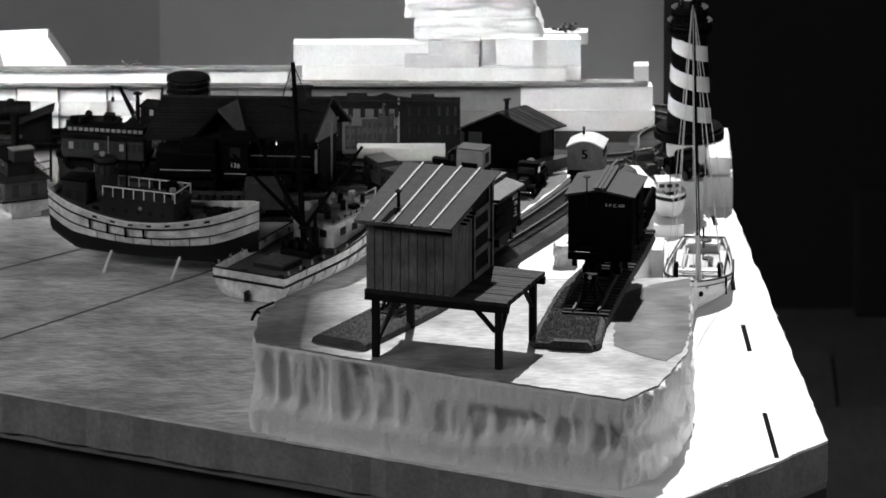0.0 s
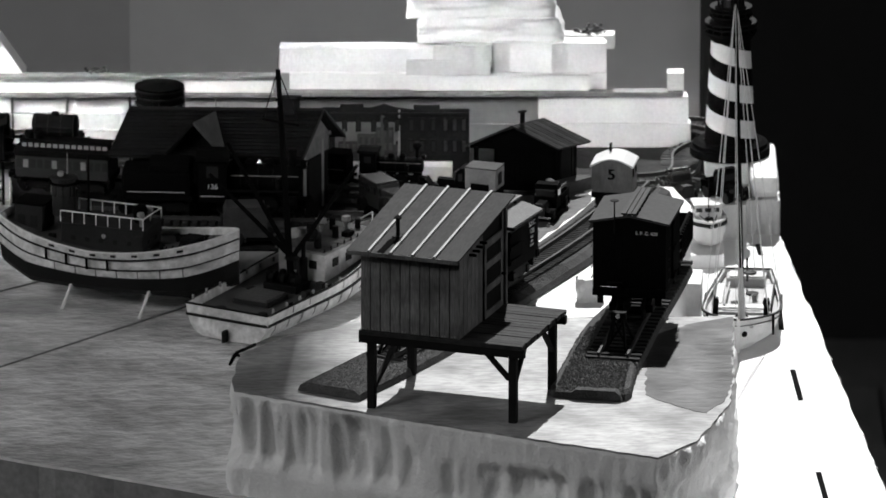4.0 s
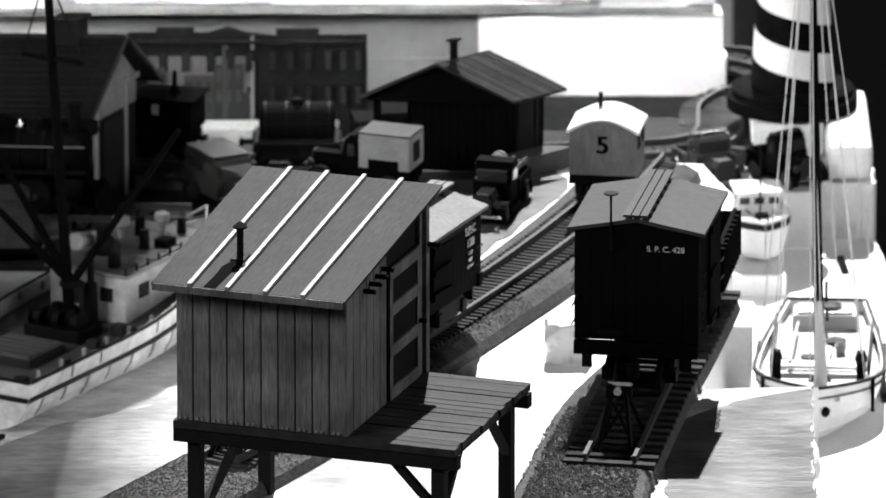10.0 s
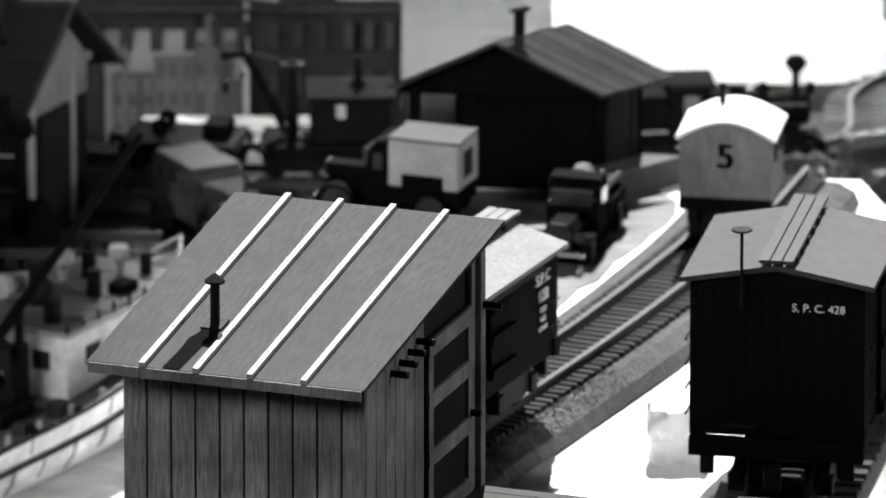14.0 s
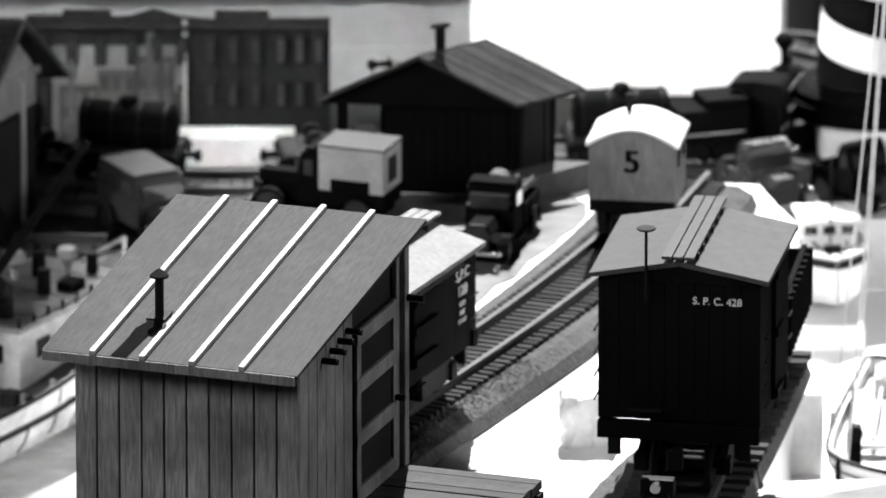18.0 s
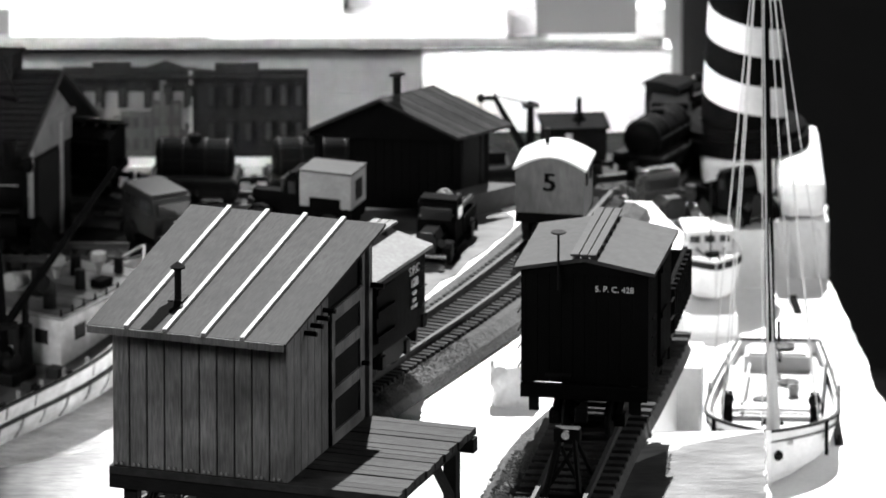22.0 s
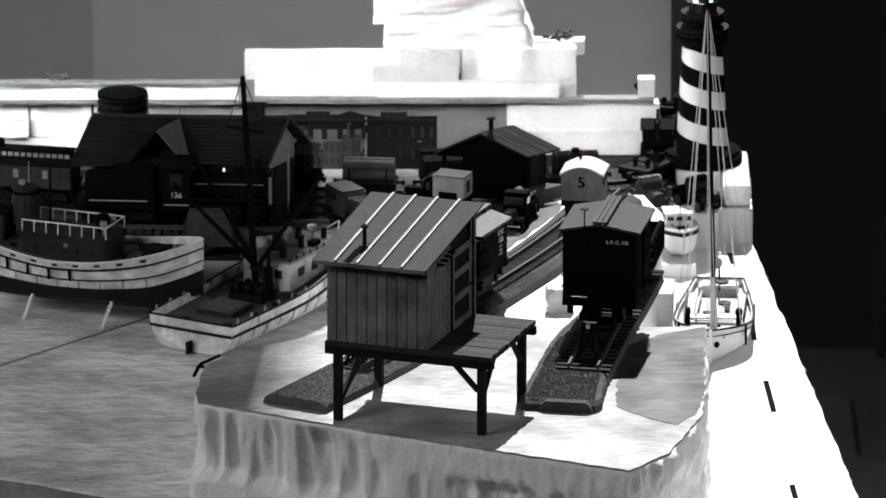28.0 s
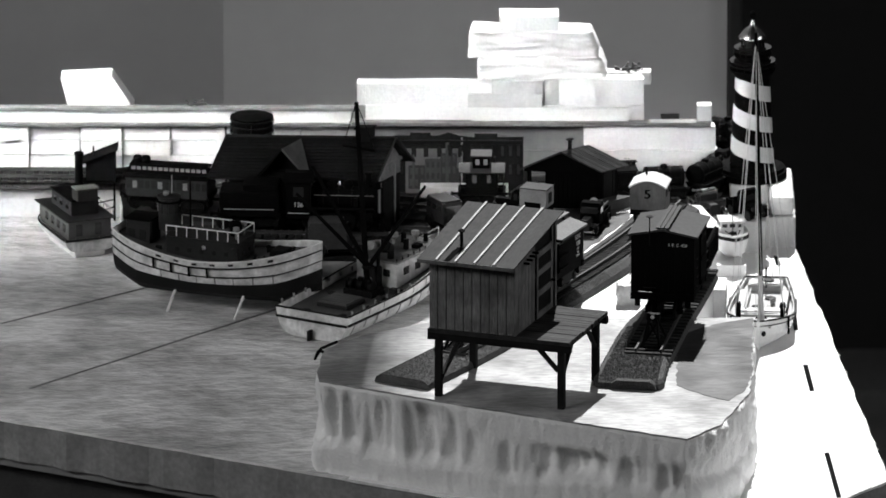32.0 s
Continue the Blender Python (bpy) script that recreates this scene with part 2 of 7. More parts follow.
def slab_xz(outline, y0, y1, bm=None):
    """A prism along y over an outline of (x, z)."""
    bm = bm or bmesh.new()
    a = [bm.verts.new((x, y0, z)) for x, z in outline]
    b = [bm.verts.new((x, y1, z)) for x, z in outline]
    n = len(outline)
    for i in range(n):
        bm.faces.new((a[i], a[(i + 1) % n], b[(i + 1) % n], b[i]))
    bm.faces.new(a[::-1]), bm.faces.new(b)
    return bm


def words(text, size, material, parent, m, name="lettering"):
    cu = bpy.data.curves.new(name, "FONT")
    cu.body, cu.size, cu.extrude, cu.align_x, cu.align_y = text, size, 0.00012, "CENTER", "CENTER"
    tmp = bpy.data.objects.new("tmp", cu)
    scene.collection.objects.link(tmp)
    me = bpy.data.meshes.new_from_object(tmp.evaluated_get(bpy.context.evaluated_depsgraph_get()))
    bpy.data.objects.remove(tmp)
    bpy.data.curves.remove(cu)
    me.materials.clear()
    me.materials.append(material)
    ob = new(name, me)
    ob.parent = parent
    ob.matrix_local = m
    return ob


def between(p, q, z=None):
    """A pose at p whose x axis points to q, level."""
    p, q = Vector(p), Vector(q)
    a = math.degrees(math.atan2(q.y - p.y, q.x - p.x))
    return pose(p.x, p.y, p.z if z is None else z, 0, 0, a)




def rough_board(x0, x1, y0, y1, z0, z1, seed, amount=0.0015, cuts=10):
    """A foam board with hand-cut, slightly wavy edges."""
    rnd = random.Random(seed)
    pts = []
    w, d = x1 - x0, y1 - y0
    n = max(3, int(cuts))
    m = max(2, int(cuts * d / max(w, 0.01)))
    edge = [(x0 + w * i / n, y0) for i in range(n)] + [(x1, y0 + d * i / m) for i in range(m)] + [(x1 - w * i / n, y1) for i in range(n)] + [(x0, y1 - d * i / m) for i in range(m)]
    for x, y in edge:
        pts.append((x + rnd.uniform(-amount, amount), y + rnd.uniform(-amount, amount)))
    return prism(pts, z0, z1)


# ---- room ----
def wall_with_opening(name, m, width, height, openings, material, label, thick=0.12):
    """A wall in its own xz plane, y from 0 to thick, with rectangular openings (x0, x1, z0, z1)."""
    bm = bmesh.new()
    xs = sorted({0, width, *(v for o in openings for v in o[:2])})
    zs = sorted({0, height, *(v for o in openings for v in o[2:])})
    for x0, x1 in zip(xs, xs[1:]):
        for z0, z1 in zip(zs, zs[1:]):
            if not any(o[0] <= x0 and x1 <= o[1] and o[2] <= z0 and z1 <= o[3] for o in openings):
                box(x0, x1, 0, thick, z0, z1, bm=bm)
    bmesh.ops.remove_doubles(bm, verts=bm.verts, dist=1e-5)
    return solo(name, bm, material, m @ pose(0, 0, -0.02), label, "wall", kind="structure")


ROOM_H = 5.2
NORTH = 1.27
wall_with_opening("wall_north", pose(-0.130, NORTH, 0), 0.264, ROOM_H, [(0.122, 0.264, 1.02, 2.60)], WALLGREY, "plain light grey painted wall with a high window")
window = thing("window_1", pose(-0.008, NORTH + 0.04, 1.0), "white framed high window without curtains", "window", kind="structure")
for x0, x1, z0, z1 in ((0, 0.005, 0, 1.58), (0.005, 0.142, 0, 0.02), (0.005, 0.142, 1.56, 1.58)):
    part("window_frame", box(x0, x1, 0, 0.03, z0, z1, 0.001), SAILW, window)
# far wall, its shade carried by the dark colour
wall_with_opening("wall_north_dark", pose(-0.02, 3.25, 0), 2.26, ROOM_H, [(0.13, 0.45, 2.90, 5.05)], WALLDARK, "plain far wall with shade put into its dark colour")
wall_with_opening("wall_northwest", pose(-1.984, 0.521, 0, 0, 0, 22), 2.0, ROOM_H, [], WALLGREY, "plain light grey painted wall")
wall_with_opening("wall_west", pose(-1.95, -6.2, 0, 0, 0, 90), 6.85, ROOM_H, [(5.05, 5.85, 1.92, 2.62), (6.05, 6.75, 1.2, 2.15)], WALLDARK, "dark wall with two windows")
wall_with_opening("wall_south", pose(2.3, -6.1, 0, 0, 0, 180), 4.4, ROOM_H, [], WALLDARK, "plain dark wall")
wall_with_opening("wall_east", pose(2.24, 3.25, 0, 0, 0, -90), 9.5, ROOM_H, [(2.75, 3.55, 1.40, 2.10)], WALLDARK, "dark wall with one window")
solo("ceiling", prism([(-2.1, -6.3), (2.4, -6.3), (2.4, 3.4), (-0.05, 3.4), (-0.05, 1.38), (-0.5, 1.38), (-2.1, 0.75)], ROOM_H, ROOM_H + 0.1), PLASTER, pose(0, 0, 0), "plain white plaster ceiling", "ceiling", kind="structure")
floor = solo("floor", box(-2.3, 2.6, -6.4, 3.4, -0.1, -0.004), TABLE_DARK, pose(0, 0, 0), "dark brown wooden plank floor", "floor", kind="structure")
floor_rnd = random.Random(31)
for row in range(19):
    x = 0.1 - floor_rnd.uniform(0, 0.6)
    y0 = 0.9 + row * 0.125
    while x < 2.1:
        l = floor_rnd.uniform(0.7, 1.1)
        x0, x1 = max(x, 0.1), min(x + l, 2.1)
        if x1 - x0 > 0.05:
            part("plank", box(x0 + 0.001, x1 - 0.001, y0 + 0.001, y0 + 0.124, -0.0035, 0.0, 0.001), PLANKS, floor)
        x += l
solo("baseboard", box(0.30, 2.1, 3.23, 3.248, 0, 0.09, 0.004), WALLDARK, pose(0, 0, 0), "dark baseboard along the wall", "baseboard", kind="structure")
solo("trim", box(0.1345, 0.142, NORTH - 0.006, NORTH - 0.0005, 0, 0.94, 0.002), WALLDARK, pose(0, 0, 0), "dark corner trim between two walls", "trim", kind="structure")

# ---- table ----
T_LEFT, T_MID, T_NOSE, T_RIGHT, T_FAR = Vector((-0.1917, 0.6095, 0.7600)), Vector((-0.0727, 0.5415, 0.7600)), Vector((0.1219, 0.4303, 0.7600)), Vector((0.1988, 0.5310, 0.7600)), Vector((0.1623, 0.9170, 0.7600))
_front = (T_MID - T_LEFT).normalized()
_side = (T_FAR - T_RIGHT).normalized()
T_BACK = T_RIGHT + _side * ((1.10 - T_RIGHT.y) / _side.y)
TABLE_OUT = [(T_LEFT - _front * 0.25)[:2], T_MID[:2], T_NOSE[:2], T_RIGHT[:2], T_FAR[:2], T_BACK[:2], (-0.36, T_BACK.y), (-0.80, 1.06)]


def wavy(outline, step, amount, seed):
    rnd = random.Random(seed)
    out = []
    for i, p in enumerate(outline):
        q = outline[(i + 1) % len(outline)]
        p, q = Vector(p[:2]), Vector(q[:2])
        n = max(1, int((q - p).length / step))
        side = Vector((q.y - p.y, p.x - q.x)).normalized()
        for k in range(n):
            out.append(p.lerp(q, k / n) + (side * rnd.uniform(-amount, amount) if k else Vector((0, 0))))
    return out


table = thing("table", pose(0, 0, 0), "layout table topped with a grey painted foam board", "table")
part("table_top", prism(wavy(TABLE_OUT, 0.012, 0.0007, 4), TZ - 0.0012, TZ), TABLE_SKIN, table, "glossy grey painted foam surface")
part("white_board", prism(wavy([(T_MID + _front * 0.02)[:2], (T_NOSE + Vector((0.0, 0.002, 0)))[:2], (T_RIGHT + Vector((-0.0005, 0.001, 0)))[:2], (T_FAR + Vector((-0.0006, 0, 0)))[:2], (T_BACK.x - 0.0006, T_BACK.y - 0.005), (0.05, T_BACK.y - 0.005)], 0.012, 0.0004, 6), TZ - 0.001, TZ + 0.0002), FOAM, table, "bare white foam surface")
part("foam_board", prism(wavy(TABLE_OUT, 0.009, 0.0014, 5), TZ - 0.020, TZ - 0.0014), FOAM_EDGE, table, "ragged cut foam edge")
part("frame_board", prism([(Vector(p) * 0.998 + Vector((0, 0.004)))[:] for p in TABLE_OUT], TZ - 0.024, TZ - 0.0205), FOAM_GREY, table)
part("apron", prism([(Vector(p) + Vector((0, 0.014)))[:] for p in TABLE_OUT], TZ - 0.13, TZ - 0.0245), TABLE_DARK, table, "dark wooden table apron")
for lx, ly in ((-0.55, 0.95), (0.16, 0.62), (0.10, 1.04), (-0.6, 1.0)):
    part("leg", box(lx - 0.03, lx + 0.03, ly - 0.03, ly + 0.03, 0, TZ - 0.13, 0.003), TABLE_DARK, table)
for p, q in (((0.1631, 0.7154, 0.7600), (0.1654, 0.6727, 0.7600)), ((0.1701, 0.5727, 0.7600), (0.1742, 0.5029, 0.7600)), ((0.1591, 0.8345, 0.7600), (0.1598, 0.7739, 0.7600)), ((0.1524, 0.9011, 0.7600), (0.1535, 0.8853, 0.7600))):
    p, q = Vector(p), Vector(q)
    w = (q - p).normalized().cross(Vector((0, 0, 1))) * 0.0011
    part("marker_line", prism([(p + w)[:2], (p - w)[:2], (q - w)[:2], (q + w)[:2]], TZ + 0.0003, TZ + 0.0006), MARKER, table, "short black marker line")
for p, q in (((-0.2278, 0.7833, 0.7600), (-0.1470, 0.8558, 0.7600)), ((-0.2101, 0.6753, 0.7600), (-0.0824, 0.8218, 0.7600))):
    p, q = Vector(p), Vector(q)
    w = (q - p).normalized().cross(Vector((0, 0, 1))) * 0.0006
    part("board_seam", prism([(p + w)[:2], (p - w)[:2], (q - w)[:2], (q + w)[:2]], TZ + 0.0001, TZ + 0.0004), FOAM_EDGE, table, "straight joint between foam boards")

# ---- foam block and yard ----
def carved_block(outline, z0, z1, seed, groove=0.0100, step=0.0011, levels=26, carve=None):
    """A foam block whose cut sides are raked into upright grooves. carve(s): groove strength along the outline."""
    bm = bmesh.new()
    rim = []
    for i, p in enumerate(outline):
        q = outline[(i + 1) % len(outline)]
        p, q = Vector(p[:2]), Vector(q[:2])
        n = max(1, int((q - p).length / step))
        side = Vector((q.y - p.y, p.x - q.x)).normalized()
        rim += [(p.lerp(q, k / n), side, 1.0, i) for k in range(n)]
    rings = []
    for j in range(levels + 1):
        h = j / levels
        ring = []
        for k, (p, side, amt, i) in enumerate(rim):
            u = k * step
            ledge = min(1.0, max(0.0, (u - 0.080) / 0.018))
            low = 0.40 + 0.03 * ledge + 0.11 * noise.noise(Vector((u * 26, seed + 2, 0.0)))
            rise = min(1.0, max(0.0, (h - low) / 0.07))
            fall = min(1.0, max(0.0, (0.97 - 0.22 * ledge - h) / (0.16 - 0.06 * ledge)))
            x = noise.noise(Vector((u * 150 + h * 0.9, seed, h * 0.8))) + 0.35 * noise.noise(Vector((u * 330, seed + 9, h * 1.2)))
            y = noise.noise(Vector((u * 320, seed + 5, h * 6)))
            cut = 0.35 + 0.9 * max(-0.4, x)
            inward = groove * amt * (cut * rise * fall ** 0.7 + 0.08 * y - 0.22 * (1 - rise)) * (carve(i) if carve else 1)
            if carve and carve(i) < 1:
                inward += 0.0016 * noise.noise(Vector((u * 380, seed, h * 9))) + 0.0022 * noise.noise(Vector((u * 120, seed + 3, h * 3)))
            if j == levels:
                inward = 0.0004 * y
            q = p - side * inward
            ring.append(bm.verts.new((q.x, q.y, z0 + (z1 - z0) * h)))
        rings.append(ring)
    n = len(rim)
    for a, b in zip(rings, rings[1:]):
        for k in range(n):
            bm.faces.new((a[k], a[(k + 1) % n], b[(k + 1) % n], b[k]))
    bm.faces.new(rings[-1]), bm.faces.new(rings[0][::-1])
    return bm


def flat(*ps):
    return [tuple(p[:2]) for p in ps]


BLOCK_OUT = flat((-0.0704, 0.5591, 0.8040), (-0.0692, 0.5464, 0.8040), (-0.0129, 0.5140, 0.8040), (0.0463, 0.4828, 0.8040), (0.1023, 0.4545, 0.8040), (0.1183, 0.4766, 0.8040), (0.1325, 0.5275, 0.8040), (0.1348, 0.5637, 0.8040), (0.1364, 0.6504, 0.8040), (-0.0162, 0.6419, 0.8040), (-0.0496, 0.6196, 0.8040), (-0.0675, 0.5956, 0.8040))
block = thing("foam_block", pose(0, 0, 0), "carved white foam headland with a painted grey top", "foam block")
part("body", carved_block(BLOCK_OUT, TZ - 0.008, HB - 0.001, 2.5, carve=lambda i: 1.0 if i < 4 else 0.4), FOAM_SIDE, block, "raked white foam cliff", smooth=True)
part("top", prism(wavy(BLOCK_OUT, 0.004, 0.0005, 9), HB - 0.0009, HB), FOAM_SKIN, block, "thinly painted glossy grey top")
PATCH_OUT = flat((0.1010, 0.6206, 0.8040), (0.1168, 0.6373, 0.8040), (0.1361, 0.6481, 0.8040), (0.1345, 0.5609, 0.8040), (0.1305, 0.5302, 0.8040), (0.1228, 0.5140, 0.8040), (0.1098, 0.5248, 0.8040), (0.0984, 0.5392, 0.8040))
part("painted_patch", prism(wavy(PATCH_OUT, 0.003, 0.0008, 19), HB + 0.00005, HB + 0.0002), FOAM_PAINT, block, "worn patch of grey paint")
YARD_OUT = flat((-0.0160, 0.6433, 0.8040), (0.1084, 0.6518, 0.8040), (0.1126, 0.7175, 0.8040), (0.1190, 0.7802, 0.8040), (0.1217, 0.8145, 0.8040), (0.1144, 0.8422, 0.8040), (0.1005, 0.8442, 0.8040), (0.0742, 0.8491, 0.8040), (0.0228, 0.8441, 0.8040), (0.0145, 0.8243, 0.8040), (-0.0044, 0.7175, 0.8040))
yard = thing("foam_yard", pose(0, 0, 0), "white foam sheet that carries the railway yard", "foam sheet")
part("body", carved_block(YARD_OUT, TZ, HB - 0.0016, 7.5, groove=0.001, step=0.006, levels=4), FOAM, yard)
part("top", prism(wavy(YARD_OUT, 0.01, 0.0004, 12), HB - 0.0015, HB - 0.0004), FOAM, yard, "white foam top")
YARD_PAINT = flat((0.0068, 0.7968, 0.8040), (0.0201, 0.8312, 0.8040), (0.0741, 0.8382, 0.8040), (0.0793, 0.8283, 0.8040), (0.0769, 0.8125, 0.8040), (0.0585, 0.7676, 0.8040), (0.0515, 0.7444, 0.8040), (0.0228, 0.7444, 0.8040))
part("painted_ground", prism(wavy(YARD_PAINT, 0.006, 0.0012, 23), HB - 0.0004, HB - 0.0001), FOAM_PAINT, yard, "worn dark grey paint of the yard")
LOW_OUT = flat((-0.0049, 0.8446, 0.7755), (0.0005, 0.8722, 0.7755), (0.1055, 0.9020, 0.7755), (0.1425, 0.9321, 0.7755), (0.1446, 1.0447, 0.7755), (-0.3664, 1.0445, 0.7755), (-0.3621, 0.9704, 0.7755), (-0.1753, 0.9705, 0.7755), (-0.1687, 0.8603, 0.7755), (-0.1161, 0.8446, 0.7755))
low = thing("wharf_sheet", pose(0, 0, 0), "low foam sheet behind the boats under the depot", "foam sheet")
part("body", carved_block(LOW_OUT, TZ, ZB - 0.0016, 3.5, groove=0.001, step=0.006, levels=3), FOAM_DIRTY, low)
part("top", prism(wavy(LOW_OUT, 0.01, 0.0004, 13), ZB - 0.0015, ZB - 0.0004), WHARF, low, "dark painted foam top")

ROAD_OUT = flat((0.1069, 0.9030, 0.7755), (0.1474, 0.9100, 0.7755), (0.1479, 0.9341, 0.7755), (0.1031, 0.9291, 0.7755))
road_sheet = thing("foam_sheet", pose(0, 0, 0), "pale foam sheet under the parked trucks", "foam sheet")
part("body", prism(wavy(ROAD_OUT, 0.008, 0.0004, 15), TZ, ZB + 0.0002), FOAM_DIRTY, road_sheet)


# ---- foam cliffs ----
def cliff(lo, hi, depth, seed, material=None, amount=0.0004, tip=0.0, label="rough-cut white foam board of the stacked cliff", name="foam_layer"):
    w = hi[0] - lo[0]
    bm = rough_board(lo[0], hi[0], lo[1], lo[1] + depth, lo[2], hi[2], seed, amount, max(6, w / 0.008))
    bmesh.ops.bevel(bm, geom=[e for e in bm.edges if e.calc_face_angle(0) > 1.0 and abs(e.verts[0].co.z - e.verts[1].co.z) < 1e-6], offset=0.0006, segments=1, affect="EDGES")
    ob = solo(name, bm, material or FOAM, pose(0, 0, 0), label, "foam board", group="stacked foam boards")
    return ob


cliff((0.0573, 1.0012, 0.7755), (0.1247, 1.0012, 0.7862), 0.009, 1)
cliff((-0.0568, 1.0042, 0.7746), (0.0570, 1.0042, 0.7853), 0.009, 21, FOAM_GREY, label="grey foam board behind the building fronts")
cliff((0.0573, 1.0032, 0.7859), (0.1235, 1.0032, 0.7980), 0.009, 2)
cliff((-0.0567, 1.0052, 0.7853), (0.0570, 1.0052, 0.7974), 0.009, 3, FOAM_GREY, label="grey foam board behind the building fronts")
# thin sheet in dark grey, paints the shaded gap between two layers
cliff((-0.0595, 1.0022, 0.7984), (0.1212, 1.0022, 0.8004), 0.007, 4, FOAM_EDGE, label="thin foam sheet on the stacked cliff, darkened as gap shade")
cliff((-0.0525, 1.0072, 0.7991), (0.0877, 1.0072, 0.8078), 0.010, 5)
cliff((0.0007, 1.0052, 0.8004), (0.0797, 1.0052, 0.8072), 0.002, 6)
cliff((-0.0567, 1.0092, 0.8075), (0.0144, 1.0092, 0.8187), 0.010, 7)
cliff((0.0115, 1.0062, 0.8134), (0.0377, 1.0062, 0.8208), 0.010, 8, FOAM_DIRTY, amount=0.0010)
cliff((0.0377, 1.0072, 0.8081), (0.0871, 1.0072, 0.8217), 0.010, 9, amount=0.0012)
cliff((-0.0010, 1.0057, 0.8073), (0.0360, 1.0057, 0.8138), 0.010, 10, FOAM_DIRTY)
cliff((0.0690, 1.0172, 0.8162), (0.0912, 1.0172, 0.8224), 0.008, 11)


def boulder(lo, hi, depth, seed, label):
    """A foam boulder torn by hand, sloping at the ends."""
    w, h = hi[0] - lo[0], hi[2] - lo[2]
    bm = bmesh.new()
    bmesh.ops.create_cube(bm, size=1)
    bmesh.ops.subdivide_edges(bm, edges=list(bm.edges), cuts=18, use_grid_fill=True)
    for v in bm.verts:
        x, y, z = v.co
        pull = 1 - 0.13 * max(0, z + 0.1) * (1.3 if x > 0 else 0.5)
        n = noise.noise(Vector((x * 3.1 + seed, y * 2, z * 3))) * 0.10 + noise.noise(Vector((x * 11 + seed, y * 9, z * 6))) * 0.06 + noise.noise(Vector((x * 26 + seed, y * 20, z * 8))) * 0.03
        v.co = Vector(((lo[0] + hi[0]) / 2 + w * x * pull + n * h * 0.8, lo[1] + depth * (y + 0.5) + n * h * 1.2, lo[2] + h * (z + 0.5) + (n * h * 0.4 if z > -0.4 else 0)))
    return solo("foam_boulder", bm, FOAM, pose(0, 0, 0), label, "foam boulder", group="foam boulders", smooth=True)


boulder((0.0044, 1.0112, 0.8205), (0.0689, 1.0112, 0.8321), 0.020, 3.3, "torn white foam boulder on the stacked cliff")
boulder((-0.0004, 1.0122, 0.8318), (0.0649, 1.0122, 0.8450), 0.018, 8.1, "torn white foam boulder with a sloping end")
cliff((0.0152, 1.0142, 0.8448), (0.0451, 1.0142, 0.8524), 0.016, 12, label="small white foam block on top of the cliff")
# left part of the cliffs
rnd = random.Random(5)
_cuts = [-0.3242, -0.2872, -0.2502, -0.2217, -0.1961, -0.1748, -0.1506, -0.1273, -0.1108, -0.0852, -0.0567]
_levels = [0.7743, 0.7820, 0.7897, 0.7971]
for i, (a, b) in enumerate(zip(_cuts, _cuts[1:])):
    for k, (z, z1) in enumerate(zip(_levels, _levels[1:])):
        cliff((a, 1.0052 + rnd.uniform(0, 0.003), z), (b - 0.0006, 0, z1 - 0.0003), 0.009, 40 + k + 7 * i, FOAM if rnd.random() < 0.75 else FOAM_DIRTY)
# this sheet and the one at 0.8049 are darkened to draw shaded gaps
cliff((-0.3239, 1.0042, 0.7975), (-0.0598, 1.0042, 0.7989), 0.007, 62, FOAM_EDGE, label="thin foam sheet on the stacked cliff, darkened as gap shade")
cliff((-0.3240, 1.0072, 0.7982), (-0.0598, 1.0072, 0.8045), 0.007, 63)
cliff((-0.3239, 1.0062, 0.8049), (-0.0570, 1.0062, 0.8066), 0.006, 64, FOAM_EDGE, label="thin foam sheet along the cliff top, darkened as gap shade")
solo("foam_boulder", slab_xz([(-0.2024, 0.8052), (-0.1694, 0.8052), (-0.1806, 0.8217), (-0.2062, 0.8205)], 1.0112, 1.0272), FOAM, pose(0, 0, 0), "tilted white foam block on the cliff", "foam boulder", group="foam boulders")
solo("foam_post", prism([(0, 0), (0.0073, 0.0005), (0.0073, 0.008), (0, 0.0075)], 0, 0.0106), FOAM, pose(0.1145, 1.0052, 0.7977), "upright white foam offcut on the cliff", "foam block")


def brush(x, y, z, seed, w=0.012):
    rnd = random.Random(seed)
    bm = bmesh.new()
    for _ in range(70):
        a, e, l = rnd.uniform(0, 6.28), rnd.uniform(0.15, 1.2), rnd.uniform(0.3, 1) * w * 0.5
        d = Vector((math.cos(a) * math.cos(e), math.sin(a) * math.cos(e), math.sin(e))) * l
        c = Vector((rnd.uniform(-w, w) * 0.4, rnd.uniform(-w, w) * 0.2, 0))
        rod(c, c + d, 0.00025, 0.00012, 4, bm)
        box(*(v for k in range(3) for v in ((c + d)[k] - 0.0005, (c + d)[k] + 0.0006)), bm=bm)
    return solo("dry_brush", bm, MOSS, pose(x, y, z), "small tuft of dry brush on the cliff", "brush", kind="stuff")


brush(0.0807, 1.0232, 0.8207, 3, 0.010)
brush(-0.1387, 1.0132, 0.8046, 4, 0.008)


# ---- tracks ----
GAUGE = 0.0120


